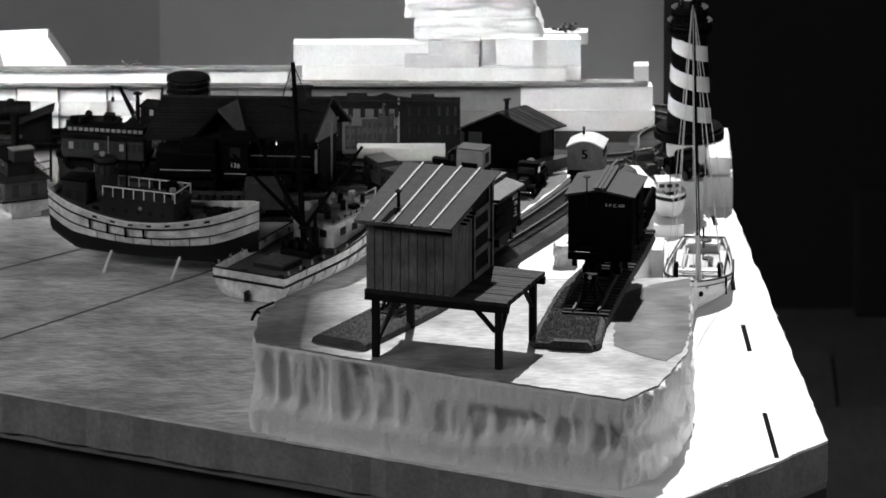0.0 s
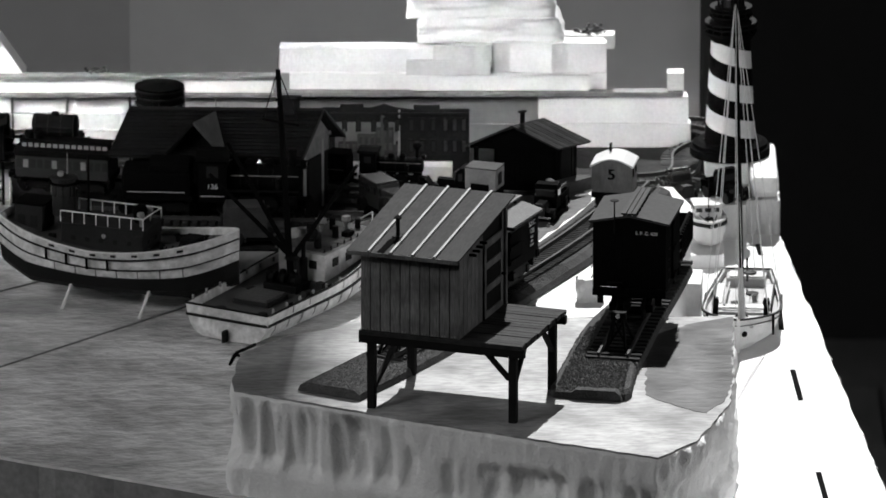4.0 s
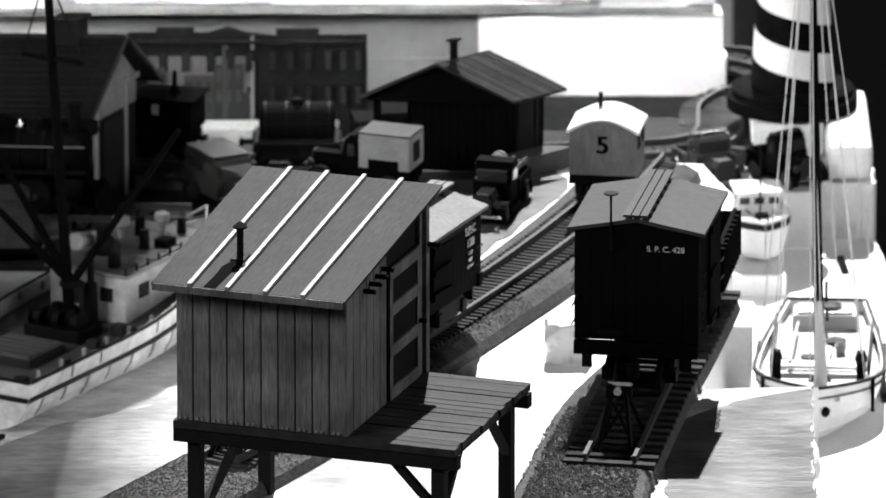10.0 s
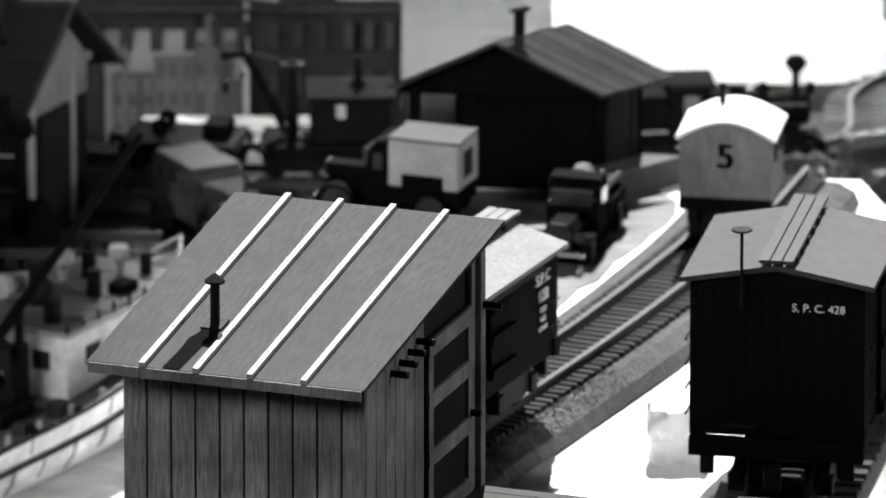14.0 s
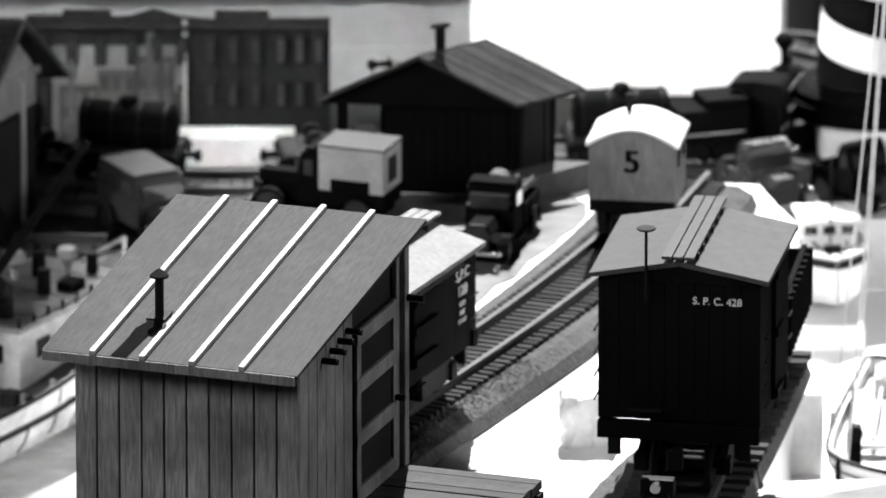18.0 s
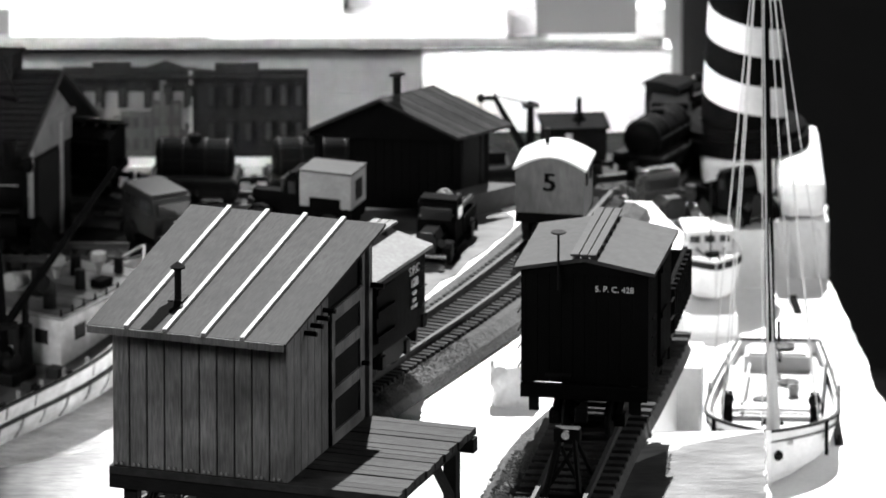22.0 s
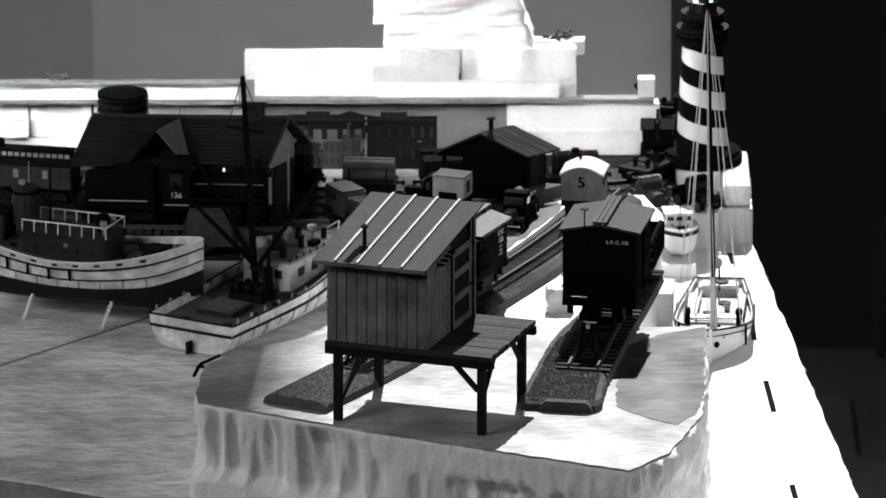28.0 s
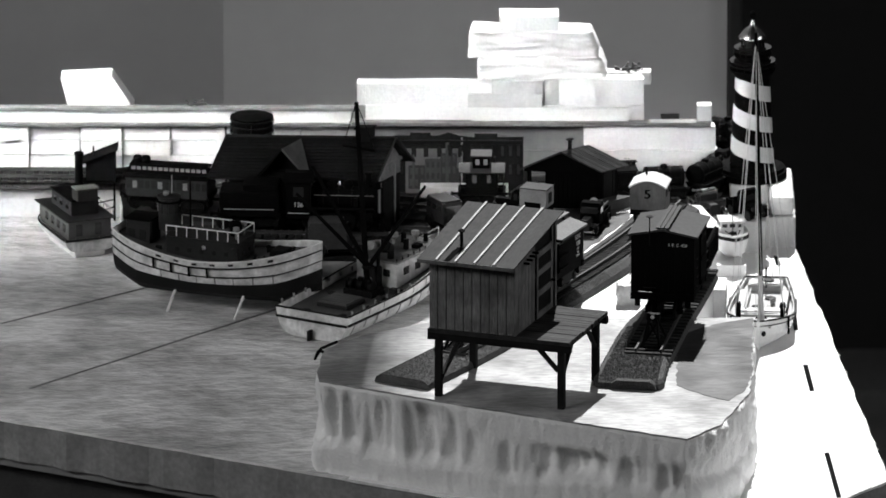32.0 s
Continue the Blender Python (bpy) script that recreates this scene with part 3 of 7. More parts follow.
def smooth_line(points, step=0.004):
    """A line through the points (x, y), rounded, at even steps."""
    ps = [Vector(p[:2]) for p in points]
    out = []
    for i in range(len(ps) - 1):
        p0, p1, p2, p3 = ps[max(i - 1, 0)], ps[i], ps[i + 1], ps[min(i + 2, len(ps) - 1)]
        for k in range(24):
            t = k / 24
            out.append(0.5 * ((2 * p1) + (p2 - p0) * t + (2 * p0 - 5 * p1 + 4 * p2 - p3) * t * t + (3 * p1 - p0 - 3 * p2 + p3) * t ** 3))
    out.append(ps[-1])
    even, left = [out[0].copy()], step
    for a, b in zip(out, out[1:]):
        l, d = (b - a).length, 0.0
        while l - d >= left:
            d += left
            even.append(a.lerp(b, d / l))
            left = step
        left -= l - d
    return even


def ribbon(line, profile, bm=None):
    """A bar of the cross-section profile (side, height) along a line."""
    bm = bm or bmesh.new()
    rings = []
    for i, p in enumerate(line):
        d = (line[min(i + 1, len(line) - 1)] - line[max(i - 1, 0)]).normalized()
        n = Vector((d.y, -d.x))
        rings.append([bm.verts.new((p.x + n.x * s, p.y + n.y * s, z)) for s, z in profile])
    k = len(profile)
    for a, b in zip(rings, rings[1:]):
        for j in range(k):
            bm.faces.new((a[j], a[(j + 1) % k], b[(j + 1) % k], b[j]))
    bm.faces.new(rings[0]), bm.faces.new(rings[-1][::-1])
    return bm


TIE_MESH = []


def track(name, line, label, half, bed_h=0.0042, start_rail=0, tie_step=2, base=None, gauge=GAUGE):
    z = (HB if base is None else base) + 0.0002
    t = thing(name, pose(0, 0, 0), label, "railway track")
    bm = ribbon(line, [(-half, z), (half, z), (half - 0.001, z + bed_h * 0.6), (half * 0.72, z + bed_h), (-half * 0.72, z + bed_h), (-half + 0.001, z + bed_h * 0.6)])
    part("roadbed", bm, BALLAST, t, "grey ballasted roadbed")
    rails = line[start_rail:]
    for s in (-1, 1):
        o = s * gauge / 2
        part("rail", ribbon(rails, [(o - 0.0006, z + bed_h + 0.0009), (o + 0.0006, z + bed_h + 0.0009), (o + 0.0003, z + bed_h + 0.0013), (o + 0.0005, z + bed_h + 0.0026), (o - 0.0005, z + bed_h + 0.0026), (o - 0.0003, z + bed_h + 0.0013)]), RAIL, t)
    if not TIE_MESH:
        me = bpy.data.meshes.new("tie")
        b = box(-0.0112, 0.0112, -0.0013, 0.0013, 0, 0.0014, 0.0002)
        b.to_mesh(me)
        b.free()
        me.materials.append(TIE)
        TIE_MESH.append(me)
    for i in range(0, len(rails) - 1, tie_step):
        p, q = rails[i], rails[i + 1]
        ob = new("tie", TIE_MESH[0])
        ob.parent = t
        ob.matrix_local = pose(p.x, p.y, z + bed_h - 0.0004, 0, 0, math.degrees(math.atan2(q.y - p.y, q.x - p.x)) - 90 + ((i * 37) % 7 - 3) * 0.5) @ Matrix.Diagonal((gauge / GAUGE, 0.55 if tie_step == 1 and base is None else 1, 1, 1))
    return t


RAIL_TOP = HB + 0.0002 + 0.0042 + 0.0026
LINE_A = smooth_line([(0.0779, 0.5310), (0.0866, 0.5810), (0.0947, 0.6308), (0.1012, 0.6650), (0.1074, 0.7000), (0.1102, 0.7180)], 0.0026)
def within(p, outline):
    """Whether a point lies inside an outline."""
    hit = False
    for a, b in zip(outline, outline[1:] + outline[:1]):
        if (a[1] > p.y) != (b[1] > p.y) and p.x < a[0] + (b[0] - a[0]) * (p.y - a[1]) / (b[1] - a[1]):
            hit = not hit
    return hit


def ballast_stones(t, line, half, length, count, seed, bed_h=0.0042, pad=None):
    """Loose stones on the near end of a roadbed or on a pad's outline, one joined mesh."""
    rs = random.Random(seed)
    vs, fs = [], []
    n = min(len(line) - 2, int(length / 0.0026))
    for _ in range(count):
        k = rs.uniform(0, n)
        p, q = line[int(k)], line[int(k) + 1]
        d = (q - p).normalized()
        s = rs.uniform(-half, half)
        c = p.lerp(q, k - int(k)) + Vector((d.y, -d.x)) * s
        e = abs(s) / half
        z = HB + 0.0002 + bed_h * (1.0 if e < 0.72 else 0.6 + 0.4 * (1 - (e - 0.72) / 0.21) if e < 0.93 else 0.6 * max(0.0, (1 - e) / 0.07))
        if pad:
            if not within(c, pad):
                continue
            z = HB + (0.0045 if all(within(c + Vector(d), pad) for d in ((0.003, 0), (-0.003, 0), (0, 0.003), (0, -0.003))) else 0.0026)
        r = rs.uniform(0.00025, 0.00048)
        o = len(vs)
        for x, y, h in ((1, 0, 0), (0, 1, 0), (-1, 0, 0), (0, -1, 0), (0, 0, 0.9), (0, 0, -0.6)):
            vs.append((c.x + x * r * rs.uniform(0.7, 1.3), c.y + y * r * rs.uniform(0.7, 1.3), z + h * r))
        fs += [(o, o + 1, o + 4), (o + 1, o + 2, o + 4), (o + 2, o + 3, o + 4), (o + 3, o, o + 4), (o + 1, o, o + 5), (o + 2, o + 1, o + 5), (o + 3, o + 2, o + 5), (o, o + 3, o + 5)]
    me = bpy.data.meshes.new("ballast")
    me.from_pydata(vs, [], fs)
    me.materials.append(BALLAST)
    ob = new("ballast", me)
    ob.parent = t
    return tagged(ob, kind="stuff")


siding = track("siding_track", LINE_A, "short ballasted siding track on the foam headland", 0.0112, start_rail=17)
PAD_OUT = [(0.0595, 0.5390), (0.0611, 0.5345), (0.0900, 0.5306), (0.0924, 0.5339), (0.0974, 0.5907), (0.1009, 0.6227), (0.1032, 0.6662), (0.0883, 0.6663), (0.0746, 0.6268), (0.0685, 0.5965)]
_pad = bmesh.new()
_mid = sum((Vector(p) for p in PAD_OUT), Vector((0, 0))) / len(PAD_OUT)
_rings = []
for inset, z in ((0.0, HB + 0.0001), (0.0006, HB + 0.0026), (0.0028, HB + 0.0041)):
    ring = []
    for p in wavy(PAD_OUT, 0.003, 0.0004, 51):
        d = _mid - p
        ring.append(_pad.verts.new((*(p + d.normalized() * inset), z)))
    _rings.append(ring)
for a, b in zip(_rings, _rings[1:]):
    for k in range(len(a)):
        _pad.faces.new((a[k], a[(k + 1) % len(a)], b[(k + 1) % len(a)], b[k]))
_pad.faces.new(_rings[-1]), _pad.faces.new(_rings[0][::-1])
part("roadbed", _pad, BALLAST, siding, "wide end of the ballast")
LINE_B = smooth_line([(-0.0302, 0.5373), (0.0054, 0.6002), (0.0363, 0.6701), (0.0637, 0.7299), (0.0804, 0.7705), (0.0912, 0.8007), (0.0998, 0.8303)], 0.0026)
wharf_line = track("wharf_track", LINE_B, "long ballasted track past the loading hut", 0.0150, start_rail=17, tie_step=1, gauge=0.0092)
ballast_stones(siding, LINE_A, 0.0200, 0.090, 9000, 3, pad=PAD_OUT)
ballast_stones(wharf_line, LINE_B, 0.0148, 0.20, 9000, 4)
_p = Vector((0.0776, 0.6701, 0.8040))
boulder((_p.x - 0.006, _p.y, HB - 0.0006), (_p.x + 0.005, _p.y, HB + 0.0095), 0.008, 2.2, "torn scrap of white foam beside the siding")
_c = [Vector((-0.0672, 0.7219, 0.7640)), Vector((-0.0718, 0.6992, 0.7720)), Vector((-0.0723, 0.6270, 0.7900)), Vector((-0.0696, 0.6304, 0.7940)), Vector((-0.0624, 0.6548, 0.7900))]
_loop = bmesh.new()
for p, q in zip(_c, _c[1:]):
    rod(p, q, 0.0007, 0.0007, 8, _loop)
cable = solo("cable", _loop, BLACK, pose(0, 0, 0), "short loop of black cable beside the foam headland", "cable")


# ---- loading hut ----
def loading_hut():
    W, D = 0.0688, 0.0560
    h = thing("loading_hut", pose(-0.0174, 0.5199, HB, 0, 0, -19.6), "grey board loading hut on a dark trestle platform", "hut", kind="")
    F = 0.0332                                 # platform height
    W1 = W * 0.618                             # hut width
    h1, h2 = 0.0686, 0.0758
    # legs, beams and braces
    for x in (0.002, W - 0.006):
        for y in (0.002, D - 0.006):
            part("leg", box(x, x + 0.0032, y, y + 0.0032, 0, F - 0.0052, 0.0002), BOARD_DARK, h)
    for y in (0.0005, D - 0.0045):
        part("beam", box(-0.001, W + 0.001, y, y + 0.003, F - 0.0052, F - 0.0018, 0.0002), BOARD_DARK, h)
    for x in (0.002, W / 2, W - 0.005):
        part("joist", box(x, x + 0.0024, 0.0036, D - 0.005, F - 0.0050, F - 0.0019), BOARD_DARK, h)
    for x0, x1 in ((W - 0.0155, W - 0.006), ):
        bm = rod((x0, 0.0034, F - 0.0052), (x1, 0.0034, F - 0.0150), 0.0013, seg=4)
        part("brace", bm, BOARD_DARK, h)
    for y0, y1 in ((0.005, 0.016), (D - 0.006, D - 0.017)):
        part("brace", rod((W - 0.004, y0, F - 0.0160), (W - 0.004, y1, F - 0.0052), 0.0012, seg=4), BOARD_DARK, h)
    part("brace", rod((0.0036, 0.004, 0.007), (0.0036, D - 0.006, F - 0.0060), 0.0013, seg=4), BOARD_DARK, h)
    n = 17
    for i in range(n):
        y0, y1 = D * i / n, D * (i + 1) / n - 0.00025
        part("plank", box(-0.0008, W + rnd.uniform(0, 0.0008), y0, y1, F - 0.0017, F + rnd.uniform(0, 0.00025), 0.00015), DECKWOOD, h)
    # walls of upright boards
    def top(y):
        return h1 + (h2 - h1) * y / D - 0.0006
    z0 = F + 0.0003
    n = 10
    for i in range(n):
        x0, x1 = W1 * i / n, W1 * (i + 1) / n - 0.00030
        part("board", box(x0, x1, 0.0006, 0.0016 + rnd.uniform(0, 0.0002), z0, top(0), 0.00018), BOARD, h)
        part("board", box(x0, x1, D - 0.0018, D - 0.0010, z0, top(D), 0.00018), BOARD, h)
        part("bolt", rod((x0 + 0.001, 0.0001, z0 + 0.0008), (x0 + 0.001, 0.0007, z0 + 0.0008), 0.00035, seg=6), GREYL, h)
        part("bolt", rod((x0 + 0.0022, 0.0001, z0 + 0.0008), (x0 + 0.0022, 0.0007, z0 + 0.0008), 0.00035, seg=6), GREYL, h)
    n, door0, door1 = 12, 0.54, 0.93
    for i in range(n):
        y0, y1 = D * i / n + 0.0008, D * (i + 1) / n + 0.0005
        mid = (y0 + y1) / 2 / D
        for x in (0.0001, W1 - 0.0010):
            if x > 0.01 and door0 < mid < door1:
                continue
            zz = top(min(y0, y1))
            part("board", box(x, x + 0.0009, y0, y1, z0, zz + 0.0002, 0.00015), BOARD, h)
    for x0, x1, y0, y1 in ((0.0011, W1 - 0.0012, 0.0018, 0.0026), (0.0011, W1 - 0.0012, D - 0.0027, D - 0.0019)):
        part("lining", box(x0, x1, y0, y1, z0, top(y0) - 0.0004), BOARD_DARK, h)
    for x in (0.0011, W1 - 0.0020):
        part("lining", slab_yz([(0.0027, z0), (D - 0.0028, z0), (D - 0.0028, top(D - 0.0028) - 0.0003), (0.0027, top(0.0027) - 0.0003)], x, x + 0.0007), BOARD_DARK, h)
    dy0, dy1 = D * door0, D * door1
    dz = F + 0.0330
    door = part("door", box(W1 - 0.0011, W1 - 0.0004, dy0, dy1, z0, dz - 0.0002), BOARD_DARK, h, "dark panelled door")
    for z in (z0, z0 + 0.0105, z0 + 0.0205, dz - 0.0032):
        part("rail", box(W1 - 0.0004, W1 + 0.0003, dy0, dy1, z, z + 0.0028, 0.0001), BOARD, door)
    for y in (dy0, dy1 - 0.0022):
        part("stile", box(W1 - 0.0004, W1 + 0.0002, y, y + 0.0022, z0, dz - 0.0002, 0.0001), BOARD, door)
    part("post", box(W1 - 0.0004, W1 + 0.0010, D - 0.0022, D, z0, top(D), 0.0002), BOARD, h)
    part("knob", rod((W1, dy1 - 0.0012, z0 + 0.014), (W1 + 0.0020, dy1 - 0.0012, z0 + 0.014), 0.0006), BLACKM, door)
    for i in range(4):
        y = D * 0.22 + i * D * 0.075
        part("peg", rod((W1, y, top(0) - 0.002 + i * 0.0006), (W1 + 0.0030, y, top(0) - 0.002 + i * 0.0006), 0.0006), BLACKM, h)
    part("lamp_bracket", rod((W1, D - 0.001, top(D) - 0.010), (W1 + 0.0042, D - 0.001, top(D) - 0.010), 0.0007), BLACKM, h)
    # roof
    ov = 0.0054
    s = (h2 - h1) / D
    ya, yb = -ov, D + 0.0078
    za, zb = h1 + s * ya, h1 + s * yb
    xa, xb = -0.0040, W1 + 0.0016
    part("roof", slab_yz([(ya, za), (yb, zb), (yb, zb + 0.0007), (ya, za + 0.0007)], xa, xb), ROOFGREY, h, "sloping grey tin roof")
    for i in range(4):
        x = xa + (xb - xa) * (0.19 + i * 0.195)
        part("batten", slab_yz([(ya - 0.0003, za + 0.0007), (yb, zb + 0.0007), (yb, zb + 0.0015), (ya - 0.0003, za + 0.0015)], x, x + 0.0010), BATTEN, h, "pale raised roof seam")
    for i in range(4):
        x = xa + (xb - xa) * (0.19 + i * 0.195) + 0.0005
        for k in range(12):
            y = ya + (yb - ya) * (k + 0.5) / 12
            z = za + s * (y - ya) + 0.0015
            part("roof_nail", box(x - 0.00016, x + 0.00016, y - 0.00016, y + 0.00016, z - 0.0001, z + 0.00014), BATTEN, h)
    part("fascia", box(xa + 0.0003, xb - 0.0003, ya - 0.0005, ya - 0.0001, za - 0.0011, za + 0.0006), BOARD, h)
    for i in range(5):
        x = xa + 0.006 + (xb - xa - 0.012) * i / 4
        part("rafter_end", slab_yz([(ya + 0.0006, za - 0.0010 + s * 0.0006), (0.0006, za - 0.0010 + s * (0.0006 - ya)), (0.0006, za + s * (0.0006 - ya) - 0.0001), (ya + 0.0006, za + s * 0.0006 - 0.0001)], x, x + 0.0009), BOARD_DARK, h)
    cx, cy = xa + (xb - xa) * 0.325, ya + (yb - ya) * 0.26
    cz = h1 + s * cy + 0.0007
    part("stove_pipe", rod((cx, cy, cz - 0.0008), (cx, cy, cz + 0.0078), 0.0008, seg=12), BLACKM, h)
    part("cap", lathe([(0.0002, 0.0090), (0.0017, 0.0078), (0.0017, 0.0074), (0.0006, 0.0076)], 14, centre=(cx, cy, cz)), BLACKM, h, "conical chimney cap")
    part("flashing", slab_yz([(cy - 0.002, cz - 0.0004 - s * 0.002), (cy + 0.002, cz - 0.0004 + s * 0.002), (cy + 0.002, cz + 0.0004 + s * 0.002), (cy - 0.002, cz + 0.0004 - s * 0.002)], cx - 0.0018, cx + 0.0018), BLACKM, h)
    stain = [(-0.0016, 0.0006), (0.0021, 0.0010), (0.0016, -0.002), (0.0019, -0.004), (0.0009, -0.0085), (0.0004, -0.0178), (-0.0026, -0.0178), (-0.0022, -0.010), (-0.0024, -0.006), (-0.0014, -0.003)]
    bm = bmesh.new()
    vs = [bm.verts.new((cx + a, cy + b, h1 + s * (cy + b) + 0.00085)) for a, b in stain]
    bm.faces.new(vs)
    part("soot_stain", bm, SOOT, h, "black soot streak below the chimney")
    return h


cam.data.dof.focus_object = loading_hut()


# ---- rolling stock ----
def sized(m, k):
    """A pose for a model of a smaller scale."""
    return m @ Matrix.Scale(k, 4)


def wheelset_truck(parent, x, name="truck", wheel=0.0042, half=0.0088):
    """A four-wheel truck under a car, rails along x."""
    t = part(name, box(x - 0.0016, x + 0.0016, -0.0085, 0.0085, 0.0064, 0.0090, 0.0003), BLACKM, parent, "black arch bar truck")
    for y in (-0.0078, 0.0078):
        part("side_frame", slab_xz([(x - half, 0.0046), (x - half * 0.45, 0.0026), (x + half * 0.45, 0.0026), (x + half, 0.0046), (x + half, 0.0060), (x + half * 0.34, 0.0086), (x - half * 0.34, 0.0086), (x - half, 0.0060)], y - 0.0007, y + 0.0007), BLACKM, t)
        for dx in (-half * 0.82, half * 0.82):
            part("journal_box", box(x + dx - 0.0013, x + dx + 0.0013, y - 0.0014, y + 0.0014, 0.0026, 0.0060, 0.0003), BLACKM, t)
    for dx in (-half * 0.82, half * 0.82):
        part("axle", rod((x + dx, -0.0078, wheel), (x + dx, 0.0078, wheel), 0.0006), BLACKM, t)
        for y in (-0.0052, 0.0052):
            part("wheel", lathe([(wheel * 0.4, -0.0007), (wheel, -0.0007), (wheel + 0.0005, -0.0003), (wheel + 0.0005, 0.0), (wheel, 0.0005), (wheel * 0.4, 0.0007)], 18, centre=(x + dx, y, wheel), axis="Y"), BLACKM, t)
    return t


def underframe(parent, L, W, z=0.0098):
    for y in (-W / 2 + 0.0006, -0.003, 0.0022, W / 2 - 0.0014):
        part("sill", box(-L / 2 + 0.0005, L / 2 - 0.0005, y, y + 0.0012, z, z + 0.0030), BLACK, parent)
    for s in (-1, 1):
        part("end_beam", box(s * (L / 2) - 0.0012, s * (L / 2) + 0.0012, -W / 2, W / 2, z - 0.0005, z + 0.0028, 0.0002), BLACK, parent)
        c = part("coupler", box(min(s * L / 2, s * (L / 2 + 0.0065)), max(s * L / 2, s * (L / 2 + 0.0065)), -0.0009, 0.0009, 0.0074, 0.0096, 0.0002), BLACKM, parent)
        part("knuckle", box(s * (L / 2 + 0.0060) - 0.001, s * (L / 2 + 0.0060) + 0.001, -0.0018, 0.0012, 0.0066, 0.0102, 0.0003), BLACKM, c)
        for y in (-W / 2 + 0.003, W / 2 - 0.003):
            part("step", box(s * (L / 2 - 0.001) - 0.0004, s * (L / 2 - 0.001) + 0.0004, y - 0.0012, y + 0.0012, z - 0.0042, z), BLACKM, parent)


def boxcar(m, L, W, body_h, label, end_text="", side_text=(), roof=None, open_door=False, name="boxcar", brake=True, group="railway cars", lift=0.0130):
    """A narrow gauge wooden boxcar. x along the rails, the near end at -x."""
    c = thing(name, m, label, "boxcar", group)
    z0 = lift
    z1 = z0 + body_h
    underframe(c, L, W, z0 - 0.0032)
    for x in (-L / 2 + 0.0125, L / 2 - 0.0125):
        wheelset_truck(c, x)
    n = max(10, int(L / 0.0024))
    dw = L * 0.20
    for s in (-1, 1):
        y0, y1 = sorted((s * W / 2, s * (W / 2 - 0.0011)))
        for i in range(n):
            xa, xb = -L / 2 + L * i / n, -L / 2 + L * (i + 1) / n - 0.00012
            if open_door and -dw / 2 < (xa + xb) / 2 < dw / 2:
                continue
            part("board", box(xa, xb, y0, y1, z0, z1), BLACK, c)
        yo = sorted((s * W / 2, s * (W / 2 + 0.0008)))
        x0 = dw * 0.6 if open_door else -dw / 2
        d = part("side_door", box(x0, x0 + dw, *yo, z0 + 0.0006, z1 - 0.0012, 0.0001), BLACK, c)
        for z in (z0 + 0.001, (z0 + z1) / 2 - 0.0008, z1 - 0.0032):
            part("door_rail", box(x0, x0 + dw, *sorted((s * (W / 2 + 0.0008), s * (W / 2 + 0.0013))), z, z + 0.0016), BLACK, d)
        part("door_track", box(-dw * 0.6, dw * 1.7, *sorted((s * W / 2, s * (W / 2 + 0.0012))), z1 - 0.0012, z1 - 0.0004), BLACKM, c)
        for k in range(4):
            z = z0 + 0.003 + k * 0.0045
            for e in (-1, 1):
                xx = e * (L / 2 - 0.0035)
                part("grab_iron", rod((xx - 0.0022, s * (W / 2 + 0.0009), z), (xx + 0.0022, s * (W / 2 + 0.0009), z), 0.00022, seg=6), BLACKM, c)
    if not open_door:
        part("lining", box(-L / 2 + 0.0012, L / 2 - 0.0012, -W / 2 + 0.0012, W / 2 - 0.0012, z0 + 0.0002, z1 - 0.0002), BLACK, c)
    k = 10
    for s in (-1, 1):
        x0, x1 = sorted((s * L / 2, s * (L / 2 - 0.0011)))
        for i in range(k):
            ya, yb = -W / 2 + 0.0011 + (W - 0.0022) * i / k, -W / 2 + 0.0011 + (W - 0.0022) * (i + 1) / k - 0.00012
            part("end_board", box(x0, x1, ya, yb, z0, z1), BLACK, c)
    rise = 0.0032
    prof = [(-W / 2 - 0.0016, z1 + 0.0002), (0, z1 + rise), (W / 2 + 0.0016, z1 + 0.0002), (W / 2 + 0.0016, z1 + 0.0011), (0, z1 + rise + 0.0010), (-W / 2 - 0.0016, z1 + 0.0011)]
    part("roof", slab_yz(prof, -L / 2 - 0.0010, L / 2 + 0.0010), roof or CARROOF, c, "low peaked car roof")
    part("fascia", slab_yz([(-W / 2, z1 - 0.0002), (W / 2, z1 - 0.0002), (0, z1 + rise)], -L / 2 - 0.0004, L / 2 + 0.0004), BLACK, c)
    for i in range(3):
        y = -0.0030 + i * 0.0021
        part("roof_walk", box(-L / 2 - 0.0022, L / 2 + 0.0022, y, y + 0.0018, z1 + rise + 0.0016, z1 + rise + 0.0022), roof or CARROOF, c)
    for i in range(6):
        x = -L / 2 + L * (i + 0.5) / 6
        part("walk_saddle", box(x - 0.0004, x + 0.0004, -0.0032, 0.0032, z1 + rise + 0.0002, z1 + rise + 0.0016), CARROOF, c)
    for x, y in ((-L / 2 + 0.003, W / 2 - 0.005), (L / 2 - 0.003, -W / 2 + 0.005)):
        bm = rod((x - 0.0025, y, z1 + 0.0020), (x + 0.0025, y, z1 + 0.0020), 0.0002, seg=6)
        part("roof_grab", bm, BLACKM, c)
    if brake:
        bx, by = -L / 2 - 0.0012, W * 0.20
        st = part("brake_staff", rod((bx, by, z1 - 0.004), (bx, by, z1 + 0.0105), 0.0003, seg=6), BLACKM, c, "tall brake staff")
        part("brake_wheel", lathe([(0.0006, 0), (0.0017, -0.0001), (0.0019, 0.0001), (0.0017, 0.0003), (0.0006, 0.0003)], 16, centre=(bx, by, z1 + 0.0102)), BLACKM, st)
        part("brake_step", box(bx - 0.001, bx + 0.0002, by - 0.003, by + 0.003, z0 + 0.002, z0 + 0.0026), BLACKM, c)
